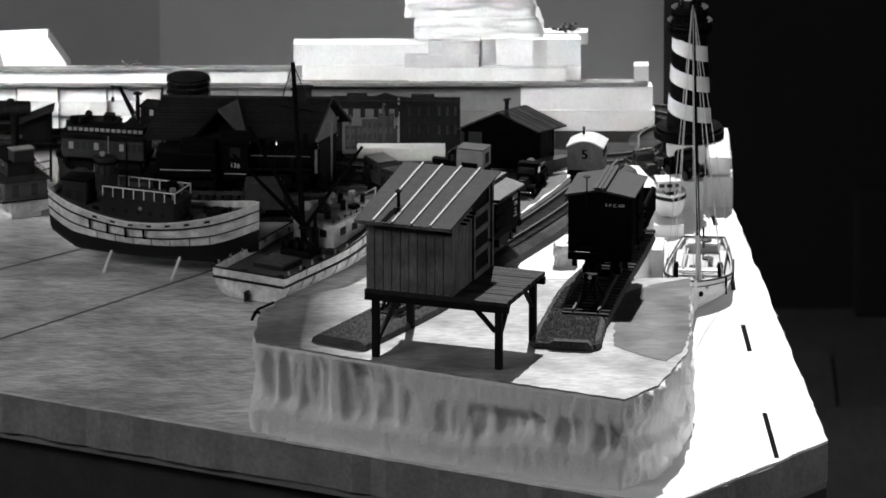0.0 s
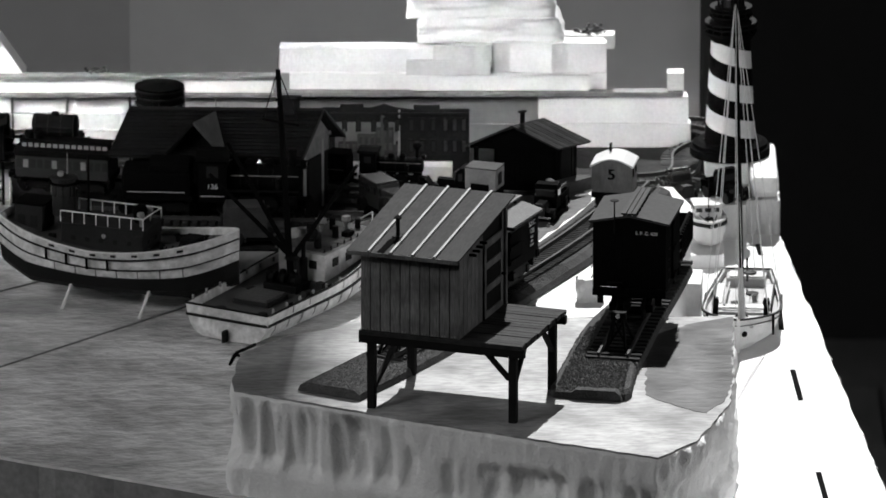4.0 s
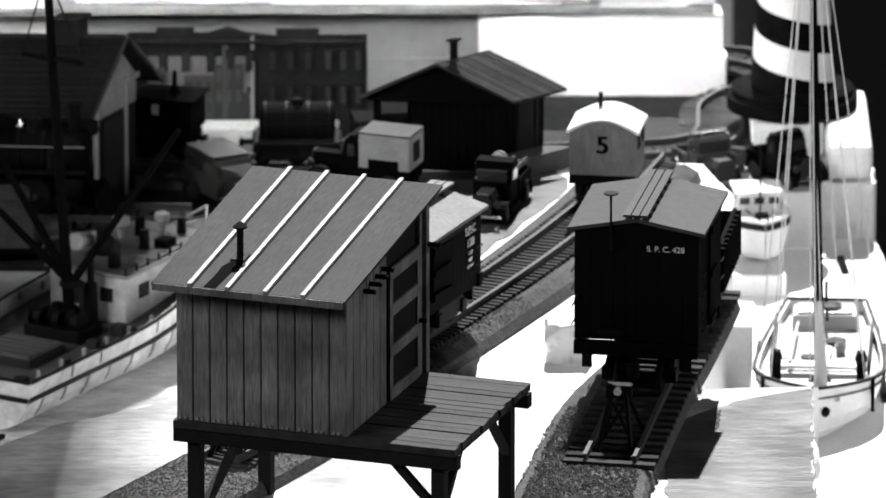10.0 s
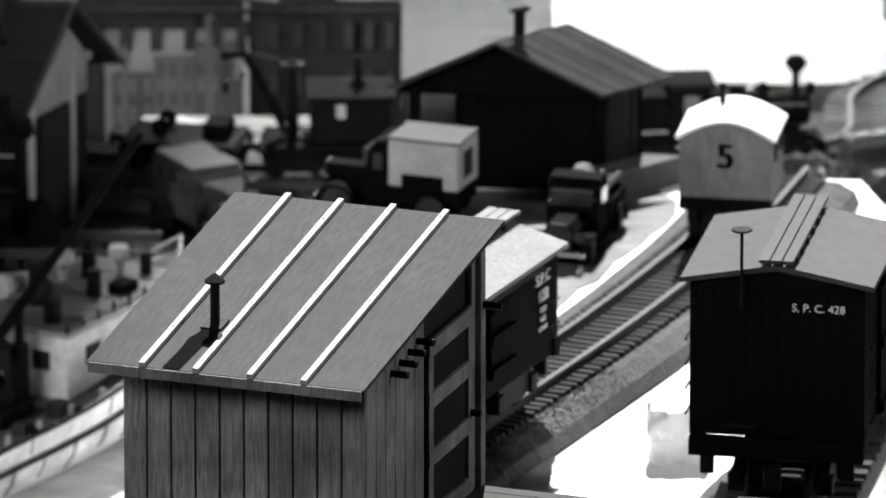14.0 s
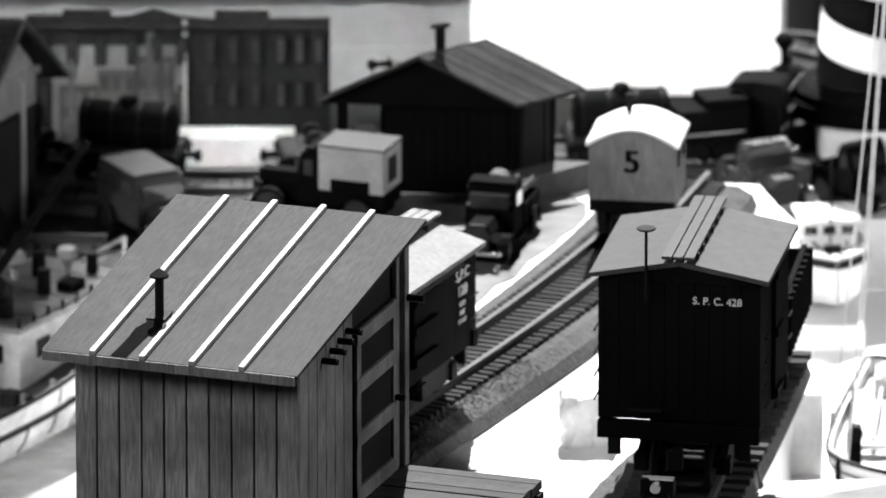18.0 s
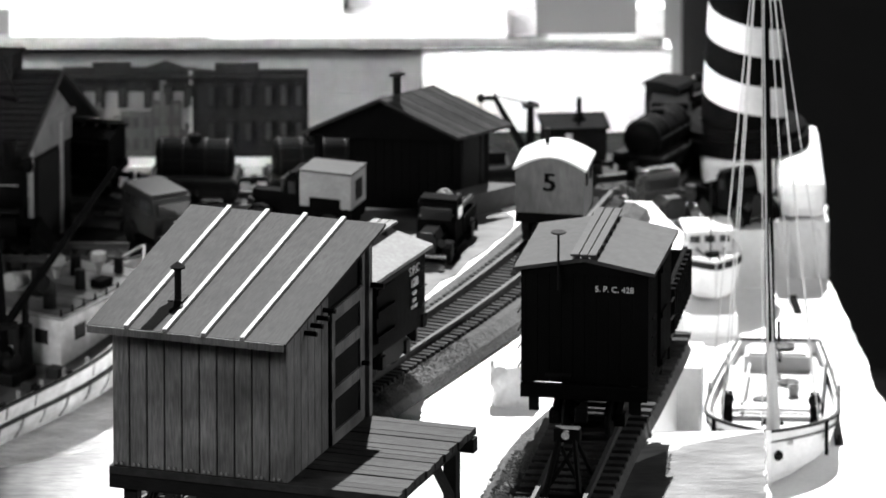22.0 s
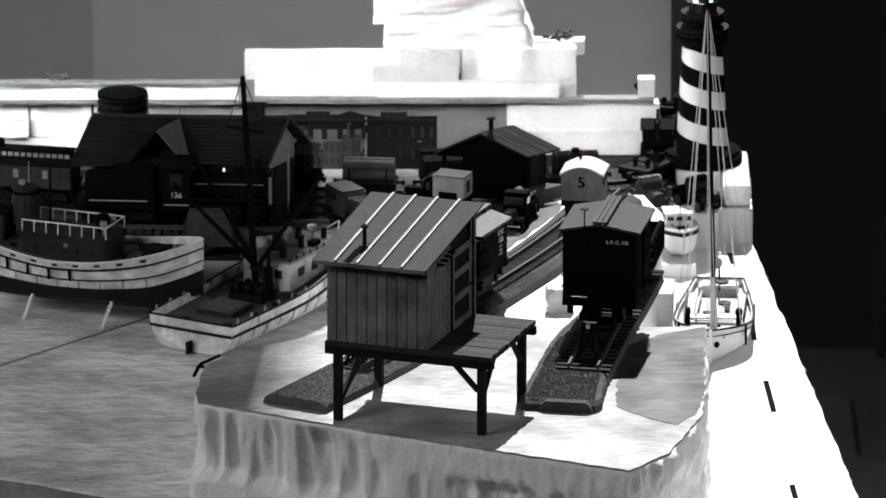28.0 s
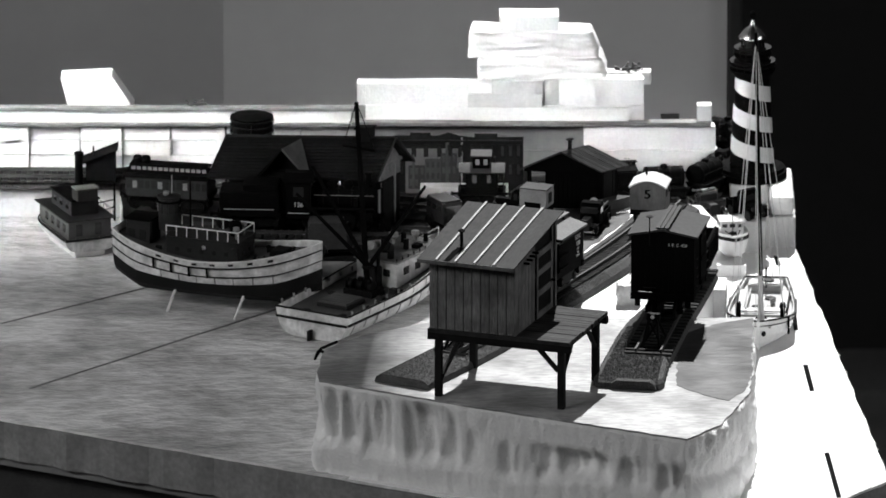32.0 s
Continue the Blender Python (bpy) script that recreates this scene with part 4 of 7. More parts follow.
    if end_text:
        words(end_text, 0.0020, LETTER, c, pose(-L / 2 - 0.0002, -W * 0.235, z1 - 0.0036, 90, 0, -90))
    for (text, x, z, size, s) in side_text:
        words(text, size, LETTER, c, pose(x, s * (W / 2 + 0.0002), z0 + z, 90, 0, 0 if s < 0 else 180))
    return c


def on_line(line, d, z=None):
    """The pose at d metres along a line, x axis along it."""
    run = 0.0
    for a, b in zip(line, line[1:]):
        l = (b - a).length
        if run + l >= d or b is line[-1]:
            p = a.lerp(b, (d - run) / l)
            return pose(p.x, p.y, RAIL_TOP if z is None else z, 0, 0, math.degrees(math.atan2(b.y - a.y, b.x - a.x)))
        run += l


# the dark boxcar on the siding
BOX_L, BOX_W = 0.035, 0.0305
boxcar(on_line(LINE_A, 0.0905 + BOX_L / 2), BOX_L, BOX_W, 0.0272, "black wooden boxcar with white lettering on the siding", end_text="S. P. C. 428", lift=0.0142)
boxcar(on_line(LINE_B, 0.1450), 0.052, 0.0225, 0.0160, "black wooden boxcar with white side lettering behind the hut",
       side_text=(("S.P.C", 0.0190, 0.0126, 0.0030, -1), ("128", 0.0190, 0.0094, 0.0030, -1), ("CAP", 0.0190, 0.0068, 0.0014, -1), ("WT", 0.0190, 0.0050, 0.0014, -1), ("LT WT", 0.0190, 0.0034, 0.0012, -1)), roof=surface("pale_canvas_roof", 0.14, 0.7, wear=0.4), brake=False, lift=0.0118)


def gondola(m, L, W, label):
    c = thing("gondola", m, label, "railway car", "railway cars")
    underframe(c, L, W)
    for x in (-L / 2 + 0.012, L / 2 - 0.012):
        wheelset_truck(c, x)
    part("floor", box(-L / 2, L / 2, -W / 2, W / 2, 0.0120, 0.0131), BLACK, c)
    for s in (-1, 1):
        for k in range(3):
            part("side_plank", box(-L / 2, L / 2, *sorted((s * W / 2, s * (W / 2 - 0.0012))), 0.0132 + k * 0.0036, 0.0165 + k * 0.0036, 0.0001), BLACK, c)
        for i in range(9):
            x = -L / 2 + 0.002 + (L - 0.004) * i / 8
            part("stake", box(x - 0.0008, x + 0.0008, *sorted((s * W / 2, s * (W / 2 + 0.0014))), 0.0105, 0.0235, 0.0001), BLACK, c)
        part("end", box(*sorted((s * L / 2, s * (L / 2 - 0.0012))), -W / 2 + 0.0013, W / 2 - 0.0013, 0.0122, 0.0228), BLACK, c)
    return c


gondola(sized(pose(0.1074, 0.6936, RAIL_TOP, 0, 0, 81.4), 0.88), 0.0406, 0.0220, "black stake-sided gondola behind the boxcar")


def bumper(line, d, parent_label):
    m = on_line(line, d, RAIL_TOP)
    b = thing("bumper_stop", m, parent_label, "bumper", "track bumpers")
    for s in (-1, 1):
        part("post", rod((0.002, s * 0.0042, -0.0022), (0.010, s * 0.0016, 0.0118), 0.0007, seg=6), BLACKM, b)
        part("brace", rod((0.020, s * 0.0046, -0.0018), (0.010, s * 0.0016, 0.0112), 0.0006, seg=6), BLACKM, b)
        part("cross_brace", rod((0.006, s * 0.0046, -0.0018), (0.0105, -s * 0.0016, 0.0080), 0.0005, seg=6), BLACKM, b)
    part("head", box(0.0086, 0.0116, -0.0032, 0.0032, 0.0095, 0.0130, 0.0005), BLACKM, b)
    part("head_bolt", rod((0.0070, 0, 0.0118), (0.0088, 0, 0.0118), 0.0010, seg=10), CHROME, b, "shiny bumper bolt")
    return b


bumper(LINE_A, 0.050, "black iron bumper stop at the siding's end")
bumper(LINE_B, 0.044, "black iron bumper stop below the hut")


# ---- boats ----
def hull(parent, L, beam, sheer, keel, deck_drop, material, deck_material, boot=None, n=22, deep=0.5, boot_material=None):
    """A lofted hull, stern at x=0, bow at x=L. beam, sheer, keel: functions of u in 0..1. boot: height fraction below which it is dark."""
    def ring(u, fr):
        b, s, k = beam(u), sheer(u), keel(u)
        return [(b * w, k + (s - k) * h) for w, h in fr]
    full = [(0.0, 0.0), (0.60, 0.04), (0.80, 0.18), (0.91, 0.42), (0.97, 0.7), (1.0, 1.0)]
    def shell(name, fr, mat, lab="", inner=False, grow=0.0):
        bm = bmesh.new()
        for side in (1, -1):
            rings = []
            for i in range(n + 1):
                u = i / n
                pts = ring(u, fr)
                rings.append([bm.verts.new((L * u, side * max(0.0002, y + grow), z)) for y, z in pts])
            if inner:
                for i in range(n + 1):
                    u = i / n
                    b, s = beam(u), sheer(u)
                    t = max(0.0001, b - 0.0011)
                    rings[i].append(bm.verts.new((L * u, side * t, s)))
                    rings[i].append(bm.verts.new((L * u, side * t, s - deck_drop)))
            for a, c in zip(rings, rings[1:]):
                for j in range(len(a) - 1):
                    bm.faces.new((a[j], c[j], c[j + 1], a[j + 1]))
        bmesh.ops.remove_doubles(bm, verts=bm.verts, dist=0.0003)
        return part(name, bm, mat, parent, lab, smooth=False)
    shell("hull", full, material, inner=True)
    bm = bmesh.new()
    pts = ring(0.0, full)
    bm.faces.new([bm.verts.new((0.0001, y, z)) for y, z in pts] + [bm.verts.new((0.0001, -y, z)) for y, z in reversed(pts) if y > 0])
    bm.faces.new([bm.verts.new((0.0013, y, z)) for y, z in pts] + [bm.verts.new((0.0013, -y, z)) for y, z in reversed(pts) if y > 0])
    part("transom", bm, material, parent)
    if boot:
        fr = [f for f in full if f[1] < boot] + [(0.88 + 0.12 * boot, boot)]
        shell("boot_paint", fr, boot_material or HULLD, "dark painted lower hull", grow=0.00035)
    bm = bmesh.new()
    lo = [bm.verts.new((L * i / n, max(0.0001, beam(i / n) - 0.0009), sheer(i / n) - deck_drop)) for i in range(n + 1)]
    hi = [bm.verts.new((L * i / n, -max(0.0001, beam(i / n) - 0.0009), sheer(i / n) - deck_drop)) for i in range(n + 1)]
    for i in range(n):
        bm.faces.new((lo[i], hi[i], hi[i + 1], lo[i + 1]))
    part("deck", bm, deck_material, parent, "weathered deck")


def hull_width(f):
    prev = [(0.0, 0.0), (0.60, 0.04), (0.80, 0.18), (0.91, 0.42), (0.97, 0.7), (1.0, 1.0), (1.0, 1.3)]
    for (w0, h0), (w1, h1) in zip(prev, prev[1:]):
        if h0 <= f <= h1:
            return w0 + (w1 - w0) * (f - h0) / (h1 - h0)
    return 1.0


def hull_patch(parent, L, beam, sheer, keel, u0, u1, f0, f1, side, material, name, out=0.00025):
    """A thin stain or plate that lies on a hull's side between two heights."""
    bm = bmesh.new()
    k = 4
    rings = []
    for i in range(k + 1):
        f = f0 + (f1 - f0) * i / k
        row = []
        for u in (u0, u1):
            y, z = beam(u) * hull_width(f), keel(u) + (sheer(u) - keel(u)) * f
            row += [bm.verts.new((L * u, side * (y + out), z)), bm.verts.new((L * u, side * (y - 0.0006), z))]
        rings.append([row[0], row[2], row[3], row[1]])
    for a, b in zip(rings, rings[1:]):
        for j in range(4):
            bm.faces.new((a[j], a[(j + 1) % 4], b[(j + 1) % 4], b[j]))
    bm.faces.new(rings[0]), bm.faces.new(rings[-1][::-1])
    return part(name, bm, material, parent)


def strake(parent, L, beam, sheer, keel, at, h, out, material, name="rub_rail", label="", u0=0.0, u1=1.0, n=26, stern=True):
    """A rail along both sides of a hull at a height fraction."""
    def w(f):
        prev = [(0.0, 0.0), (0.60, 0.04), (0.80, 0.18), (0.91, 0.42), (0.97, 0.7), (1.0, 1.0), (1.0, 1.3)]
        for (w0, h0), (w1, h1) in zip(prev, prev[1:]):
            if h0 <= f <= h1:
                return w0 + (w1 - w0) * (f - h0) / (h1 - h0)
        return 1.0
    bm = bmesh.new()
    for side in (1, -1):
        rings = []
        for i in range(n + 1):
            u = u0 + (u1 - u0) * i / n
            y = beam(u) * w(at)
            z = keel(u) + (sheer(u) - keel(u)) * at
            rings.append([bm.verts.new((L * u, side * (y + a), z + b)) for a, b in ((-0.0004, -h / 2), (out, -h / 2), (out, h / 2), (-0.0004, h / 2))])
        for a, c in zip(rings, rings[1:]):
            for j in range(4):
                bm.faces.new((a[j], a[(j + 1) % 4], c[(j + 1) % 4], c[j]))
    if stern and u0 == 0:
        y, z = beam(0) * w(at), keel(0) + (sheer(0) - keel(0)) * at
        box(-out, 0.0004, -y, y, z - h / 2, z + h / 2, bm=bm)
    return part(name, bm, material, parent, label)


def house(parent, x0, x1, y0, y1, z0, z1, material, roof_material, name="cabin", roof_over=0.0012, windows=(), roof_t=0.0009, label=""):
    c = part(name, box(x0, x1, y0, y1, z0, z1, 0.0003), material, parent, label)
    part("cabin_roof", box(x0 - roof_over, x1 + roof_over, y0 - roof_over, y1 + roof_over, z1 + 0.0001, z1 + roof_t, 0.0002), roof_material, c)
    for side, u, z, w, h in windows:
        if side == "s":
            b = box(x0 + (x1 - x0) * u - w / 2, x0 + (x1 - x0) * u + w / 2, y0 - 0.0004, y0 + 0.0002, z, z + h)
        elif side == "p":
            b = box(x0 + (x1 - x0) * u - w / 2, x0 + (x1 - x0) * u + w / 2, y1 - 0.0002, y1 + 0.0004, z, z + h)
        elif side == "a":
            b = box(x0 - 0.0004, x0 + 0.0002, y0 + (y1 - y0) * u - w / 2, y0 + (y1 - y0) * u + w / 2, z, z + h)
        else:
            b = box(x1 - 0.0002, x1 + 0.0004, y0 + (y1 - y0) * u - w / 2, y0 + (y1 - y0) * u + w / 2, z, z + h)
        part("cabin_window", b, GLASS, c)
    return c


def trawler():
    K = 0.92
    st, bw = Vector((-0.0759, 0.7567, 0.7600)), Vector((-0.0139, 0.8607, 0.7600))
    m = sized(between(st, bw, TZ), K)
    L = (bw - st).length / K
    t = thing("fishing_boat", m, "chipped white fishing boat with a dark mast and booms", "boat", "model boats")
    hs, B = 0.0158, 0.0241
    beam = lambda u: B * (0.93 + 0.15 * u) if u < 0.45 else B * (0.9975) * max(0.0, 1 - ((u - 0.45) / 0.55) ** 2.4)
    sheer = lambda u: hs * (1 + 0.12 * u + 0.55 * max(0, u - 0.35) ** 1.6 * 2)
    keel = lambda u: 0.0004 + 0.012 * max(0.0, u - 0.85) ** 1.3
    hull(t, L, beam, sheer, keel, 0.0042, HULLW, BOATDECK)
    strake(t, L, beam, sheer, keel, 0.66, 0.0011, 0.0008, HULLD, "rub_rail", "dark rubbing strake")
    strake(t, L, beam, sheer, keel, 1.0, 0.0007, 0.0006, HULLD, "cap_rail", "chipped dark cap rail")
    for k in range(9):
        u = 0.06 + k * 0.085
        for s in (-1, 1):
            hull_patch(t, L, beam, sheer, keel, u, u + 0.004 + 0.003 * (k % 3), 0.22 + 0.1 * (k % 2), 0.60, s, RUST, "rust_streak")
    zd = lambda u: sheer(u) - 0.0042
    part("hatch", box(L * 0.16, L * 0.30, -0.009, 0.010, zd(0.2), zd(0.2) + 0.0022, 0.0003), GREYP, t, "dark hold hatch")
    for k in range(7):
        part("rail_post", rod((L * (0.04 + k * 0.09), B * 0.9, sheer(0.1)), (L * (0.04 + k * 0.09), B * 0.9, sheer(0.1) + 0.0022), 0.0006), GREYL, t)
        part("rail_post", rod((L * (0.04 + k * 0.09), -B * 0.9, sheer(0.1)), (L * (0.04 + k * 0.09), -B * 0.9, sheer(0.1) + 0.0022), 0.0006), GREYL, t)
    # winch
    w = part("winch", box(L * 0.345, L * 0.44, -0.0095, 0.0085, zd(0.4), zd(0.4) + 0.0035, 0.0004), BLACKM, t, "black deck winch with drums")
    for y in (-0.006, 0.0, 0.006):
        part("drum", lathe([(0.0012, -0.002), (0.0034, -0.0018), (0.0022, -0.0012), (0.0022, 0.0012), (0.0034, 0.0018), (0.0012, 0.002)], 14, centre=(L * 0.38, y, zd(0.4) + 0.005), axis="Y"), BLACKM, w)
    # deckhouse
    x0, x1 = L * 0.50, L * 0.86
    z0 = zd(0.5)
    c = house(t, x0, x1, -0.0125, 0.0125, z0, z0 + 0.0135, HULLW, GREYL, windows=[("s", 0.2, z0 + 0.006, 0.005, 0.004), ("s", 0.45, z0 + 0.006, 0.005, 0.004), ("s", 0.7, z0 + 0.006, 0.005, 0.004), ("a", 0.25, z0 + 0.006, 0.004, 0.004), ("a", 0.7, z0 + 0.004, 0.005, 0.006)], label="chipped white deckhouse")
    top = z0 + 0.0145
    for k in range(9):
        part("roof_rail", rod((x0 + (x1 - x0) * k / 8, -0.0125, top), (x0 + (x1 - x0) * k / 8, -0.0125, top + 0.002), 0.00035), BLACKM, c)
    for u, y, r, h, nm in ((0.60, 0.003, 0.0022, 0.009, "exhaust_pipe"), (0.68, -0.004, 0.0016, 0.006, "vent"), (0.76, 0.004, 0.0016, 0.006, "vent"), (0.82, -0.005, 0.0014, 0.005, "vent")):
        part(nm, rod((L * u, y, top), (L * u, y, top + h), r, r * 0.9, 12), BLACKM, t)
    for u, y, r in ((0.72, 0.007, 0.0026), (0.79, -0.001, 0.0022)):
        part("cowl_vent", lathe([(0.0006, 0), (0.0010, 0.003), (r, 0.0045), (r * 0.95, 0.0066), (0.0004, 0.0072)], 12, centre=(L * u, y, top)), GREYL, t, "pale cowl vent")
    part("horn_pipe", rod((L * 0.66, 0.008, top + 0.003), (L * 0.56, 0.009, top + 0.0045), 0.0016, 0.0026, 12), GREYL, t)
    part("bow_rail", rod((L * 0.88, -0.008, sheer(0.9)), (L * 0.985, 0, sheer(0.97) + 0.004), 0.0004), GREYL, t)
    part("bow_rail", rod((L * 0.88, 0.008, sheer(0.9)), (L * 0.985, 0, sheer(0.97) + 0.004), 0.0004), GREYL, t)
    part("stove_pipe", rod((L * 0.47, -0.0035, z0), (L * 0.47, -0.0035, z0 + 0.012), 0.0021, 0.0019, 12), BLACKM, t)
    part("stove_pipe", rod((L * 0.47, -0.0035, z0 + 0.012), (L * 0.47, -0.0035, z0 + 0.019), 0.0010, seg=10), BLACKM, t)
    # mast, spreader, booms and stays
    mb, mt = Vector((L * 0.435, 0.0005, zd(0.4))), 0.1168
    mtop = Vector((mb.x - 0.003, mb.y + 0.0049, mt))
    mast = part("mast", rod(mb, mtop, 0.0017, 0.0012, 12), BLACK, t, "tall dark mast")
    part("topmast", rod(mtop, mtop + Vector((0, 0, 0.006)), 0.0004, 0.0002, 6), GREYL, mast)
    zc = 0.0915
    part("spreader", rod((mb.x - 0.0023, -0.0060, zc), (mb.x - 0.0023, 0.0140, zc), 0.0008), BLACK, mast)
    for y in (-0.0060, 0.0140):
        part("stay", rod((mb.x - 0.0023, y, zc), mtop, 0.0003, seg=6), BLACKM, mast)
    piv = Vector((mb.x, 0, zd(0.4) + 0.0134))
    for dx, dy, dz, r in ((0.0161, -0.0258, 0.0446, 0.0010), (-0.0202, 0.0323, 0.0407, 0.0010), (-0.0157, 0.0252, 0.0560, 0.0010)):
        part("boom", rod(piv, piv + Vector((dx, dy, dz)), r * 1.3, r * 0.8, 10), BLACK, t, "dark wooden cargo boom")
    part("mast_collar", lathe([(0.0016, 0), (0.0034, 0.0004), (0.0034, 0.0016), (0.0016, 0.002)], 12, centre=piv - Vector((0, 0, 0.001))), BLACKM, t)
    part("rudder", box(-0.004, 0.0, -0.0006, 0.0006, 0.0005, 0.006), HULLD, t)
    # deck gear
    part("hatch_cover", box(L * 0.165, L * 0.295, -0.0082, 0.0092, zd(0.2) + 0.0022, zd(0.2) + 0.0029, 0.0003), BOATDECK, t)
    for k in range(5):
        part("hatch_plank", box(L * (0.168 + 0.026 * k), L * (0.190 + 0.026 * k), -0.0078, 0.0088, zd(0.2) + 0.0029, zd(0.2) + 0.0033), BOATDECK, t)
    for u, y, r in ((0.08, 0.010, 0.0026), (0.09, -0.012, 0.0022), (0.33, 0.014, 0.0024)):
        part("rope_coil", lathe([(r * 0.4, 0), (r, 0.0002), (r, 0.0010), (r * 0.4, 0.0014)], 16, centre=(L * u, y, zd(u))), GREYP, t)
    for u, y, w in ((0.43, -0.015, 0.0040), (0.445, 0.013, 0.0044), (0.335, -0.0145, 0.0034)):
        part("crate", box(L * u, L * u + w, y - w / 2, y + w / 2, zd(u), zd(u) + w * 0.8, 0.0003), GREYP, t)
    for u, y in ((0.485, 0.009), (0.485, 0.004)):
        part("barrel", lathe([(0.0014, 0), (0.0018, 0.0020), (0.0014, 0.0040)], 12, centre=(L * u, y, zd(u))), BLACKM, t)
    part("wheelhouse_door", box(x0 - 0.0007, x0 - 0.0003, -0.0020, 0.0026, z0 + 0.0006, z0 + 0.0105), GREYP, c)
    for k in range(6):
        u = x0 + (x1 - x0) * (k + 0.5) / 6
        part("roof_plank", box(u - (x1 - x0) / 13, u + (x1 - x0) / 13, -0.0122, 0.0122, top + 0.00005, top + 0.0004), BOATDECK, c)
    part("skylight", box(L * 0.70, L * 0.745, -0.0095, -0.0055, top + 0.0004, top + 0.0026, 0.0004), BLACK, t)
    part("exhaust_elbow", rod((L * 0.535, -0.0060, top), (L * 0.535, -0.0060, top + 0.0065), 0.0019, seg=12), BLACKM, t)
    part("exhaust_mouth", rod((L * 0.535, -0.0060, top + 0.0060), (L * 0.505, -0.0060, top + 0.0085), 0.0021, 0.0025, 12), BLACKM, t)
    for u in (0.15, 0.28, 0.40):
        for s in (-1, 1):
            part("cleat", box(L * u - 0.0012, L * u + 0.0012, s * (beam(u) - 0.0006) - 0.0003, s * (beam(u) - 0.0006) + 0.0003, sheer(u) + 0.0003, sheer(u) + 0.0012), BLACKM, t)
    for k in range(7):
        hull_patch(t, L, beam, sheer, keel, 0.05 + 0.11 * k, 0.0515 + 0.11 * k + 0.004 * (k % 2), 0.74, 0.95, -1 if k % 3 else 1, RUST, "rust_streak")
    return t


trawler()


def tug():
    k = 0.79
    s1, s2 = Vector((-0.1471, 0.8054, 0.7600)), Vector((-0.1137, 0.7920, 0.7600))
    d = (s2 - s1).normalized()
    side = Vector((-d.y, d.x, 0))
    st = s1 - d * 0.033 + side * 0.0205
    L = 0.1348
    m = sized(between(st, st + d, TZ), k)
    t = thing("tugboat", m, "black and white tugboat propped on pale wooden stands", "boat", "model boats")
    B = 0.027
    K = 0.0090
    hm = 0.0345
    beam = lambda u: B * max(0.0, 1 - abs((u - 0.46) / 0.54) ** (2.6 if u > 0.46 else 3.4)) ** (0.8 if u > 0.46 else 0.6)
    sheer = lambda u: hm * (1 + 1.15 * (u - 0.42) ** 2 + (0.35 * (0.42 - u) if u < 0.42 else 0))
    keel = lambda u: K + 0.016 * max(0.0, u - 0.82) ** 1.2 * 4 + 0.020 * max(0.0, 0.14 - u) * 3
    hull(t, L, beam, sheer, keel, 0.0035, HULLW, BOATDECK, boot=0.45)
    for at, h in ((0.84, 0.0009), (0.62, 0.0006)):
        strake(t, L, beam, sheer, keel, at, h, 0.0008, HULLD, "rub_rail", "dark rubbing strake", stern=False)
    strake(t, L, beam, sheer, keel, 1.0, 0.0007, 0.0006, SAILW, "cap_rail", "white cap rail", stern=False)
    for k in range(7):
        u = 0.24 + k * 0.09
        z = keel(u) + (sheer(u) - keel(u)) * 0.9
        if k < 4:
            part("fender", rod((L * u, -beam(u) - 0.0010, z - 0.0012), (L * u, -beam(u) * 0.965 - 0.0010, z - 0.0075), 0.0007), BLACK, t)
        hull_patch(t, L, beam, sheer, keel, u + 0.03, u + 0.0335 + 0.002 * (k % 2), 0.40, 0.62, -1, RUST, "rust_streak")
        hull_patch(t, L, beam, sheer, keel, u + 0.012, u + 0.036, 0.90, 0.95, -1, HULLD, "scupper")
    zd = lambda u: sheer(u) - 0.0035
    z0 = zd(0.45)
    c = house(t, L * 0.26, L * 0.62, -0.0125, 0.0125, z0, z0 + 0.0130, GREYP, GREYP, windows=[("s", 0.15 + 0.17 * k, z0 + 0.0045, 0.0022, 0.0022) for k in range(5)] + [("f", 0.3, z0 + 0.0045, 0.0022, 0.0022), ("f", 0.7, z0 + 0.0045, 0.0022, 0.0022)], label="grey lower deckhouse with portholes")
    top = z0 + 0.0140
    for k in range(8):
        x = L * 0.26 + L * 0.36 * k / 7
        part("rail_post", rod((x, -0.0125, top), (x, -0.0125, top + 0.0062), 0.00035), SAILW, c)
        part("rail_post", rod((x, 0.0125, top), (x, 0.0125, top + 0.0062), 0.00035), SAILW, c)
    for y in (-0.0125, 0.0125):
        part("hand_rail", rod((L * 0.26, y, top + 0.0062), (L * 0.62, y, top + 0.0062), 0.0004), SAILW, c)
    part("hand_rail", rod((L * 0.62, -0.0125, top + 0.0062), (L * 0.62, 0.0125, top + 0.0062), 0.0004), SAILW, c)
    w = part("wheelhouse", lathe([(0.0066, 0), (0.0066, 0.0195), (0.0074, 0.0198), (0.0074, 0.0212), (0.0005, 0.0224)], 24, centre=(L * 0.23, 0.0015, top)), GREYP, t, "round dark wheelhouse")
    for k in range(7):
        a = -2.6 + k * 0.55
        part("wheelhouse_window", box(-0.0014, 0.0014, -0.0004, 0.0004, 0.011, 0.0170), GLASS, w).matrix_local = pose(L * 0.23 + 0.0066 * math.cos(a), 0.0015 + 0.0066 * math.sin(a), top, 0, 0, math.degrees(a) + 90)
    house(t, L * 0.045, L * 0.165, -0.0085, 0.0085, z0 + 0.001, z0 + 0.0200, GREYP, BLACK, name="aft_cabin", windows=[("s", 0.25, z0 + 0.008, 0.004, 0.006), ("s", 0.7, z0 + 0.008, 0.004, 0.006)], label="dark aft cabin")
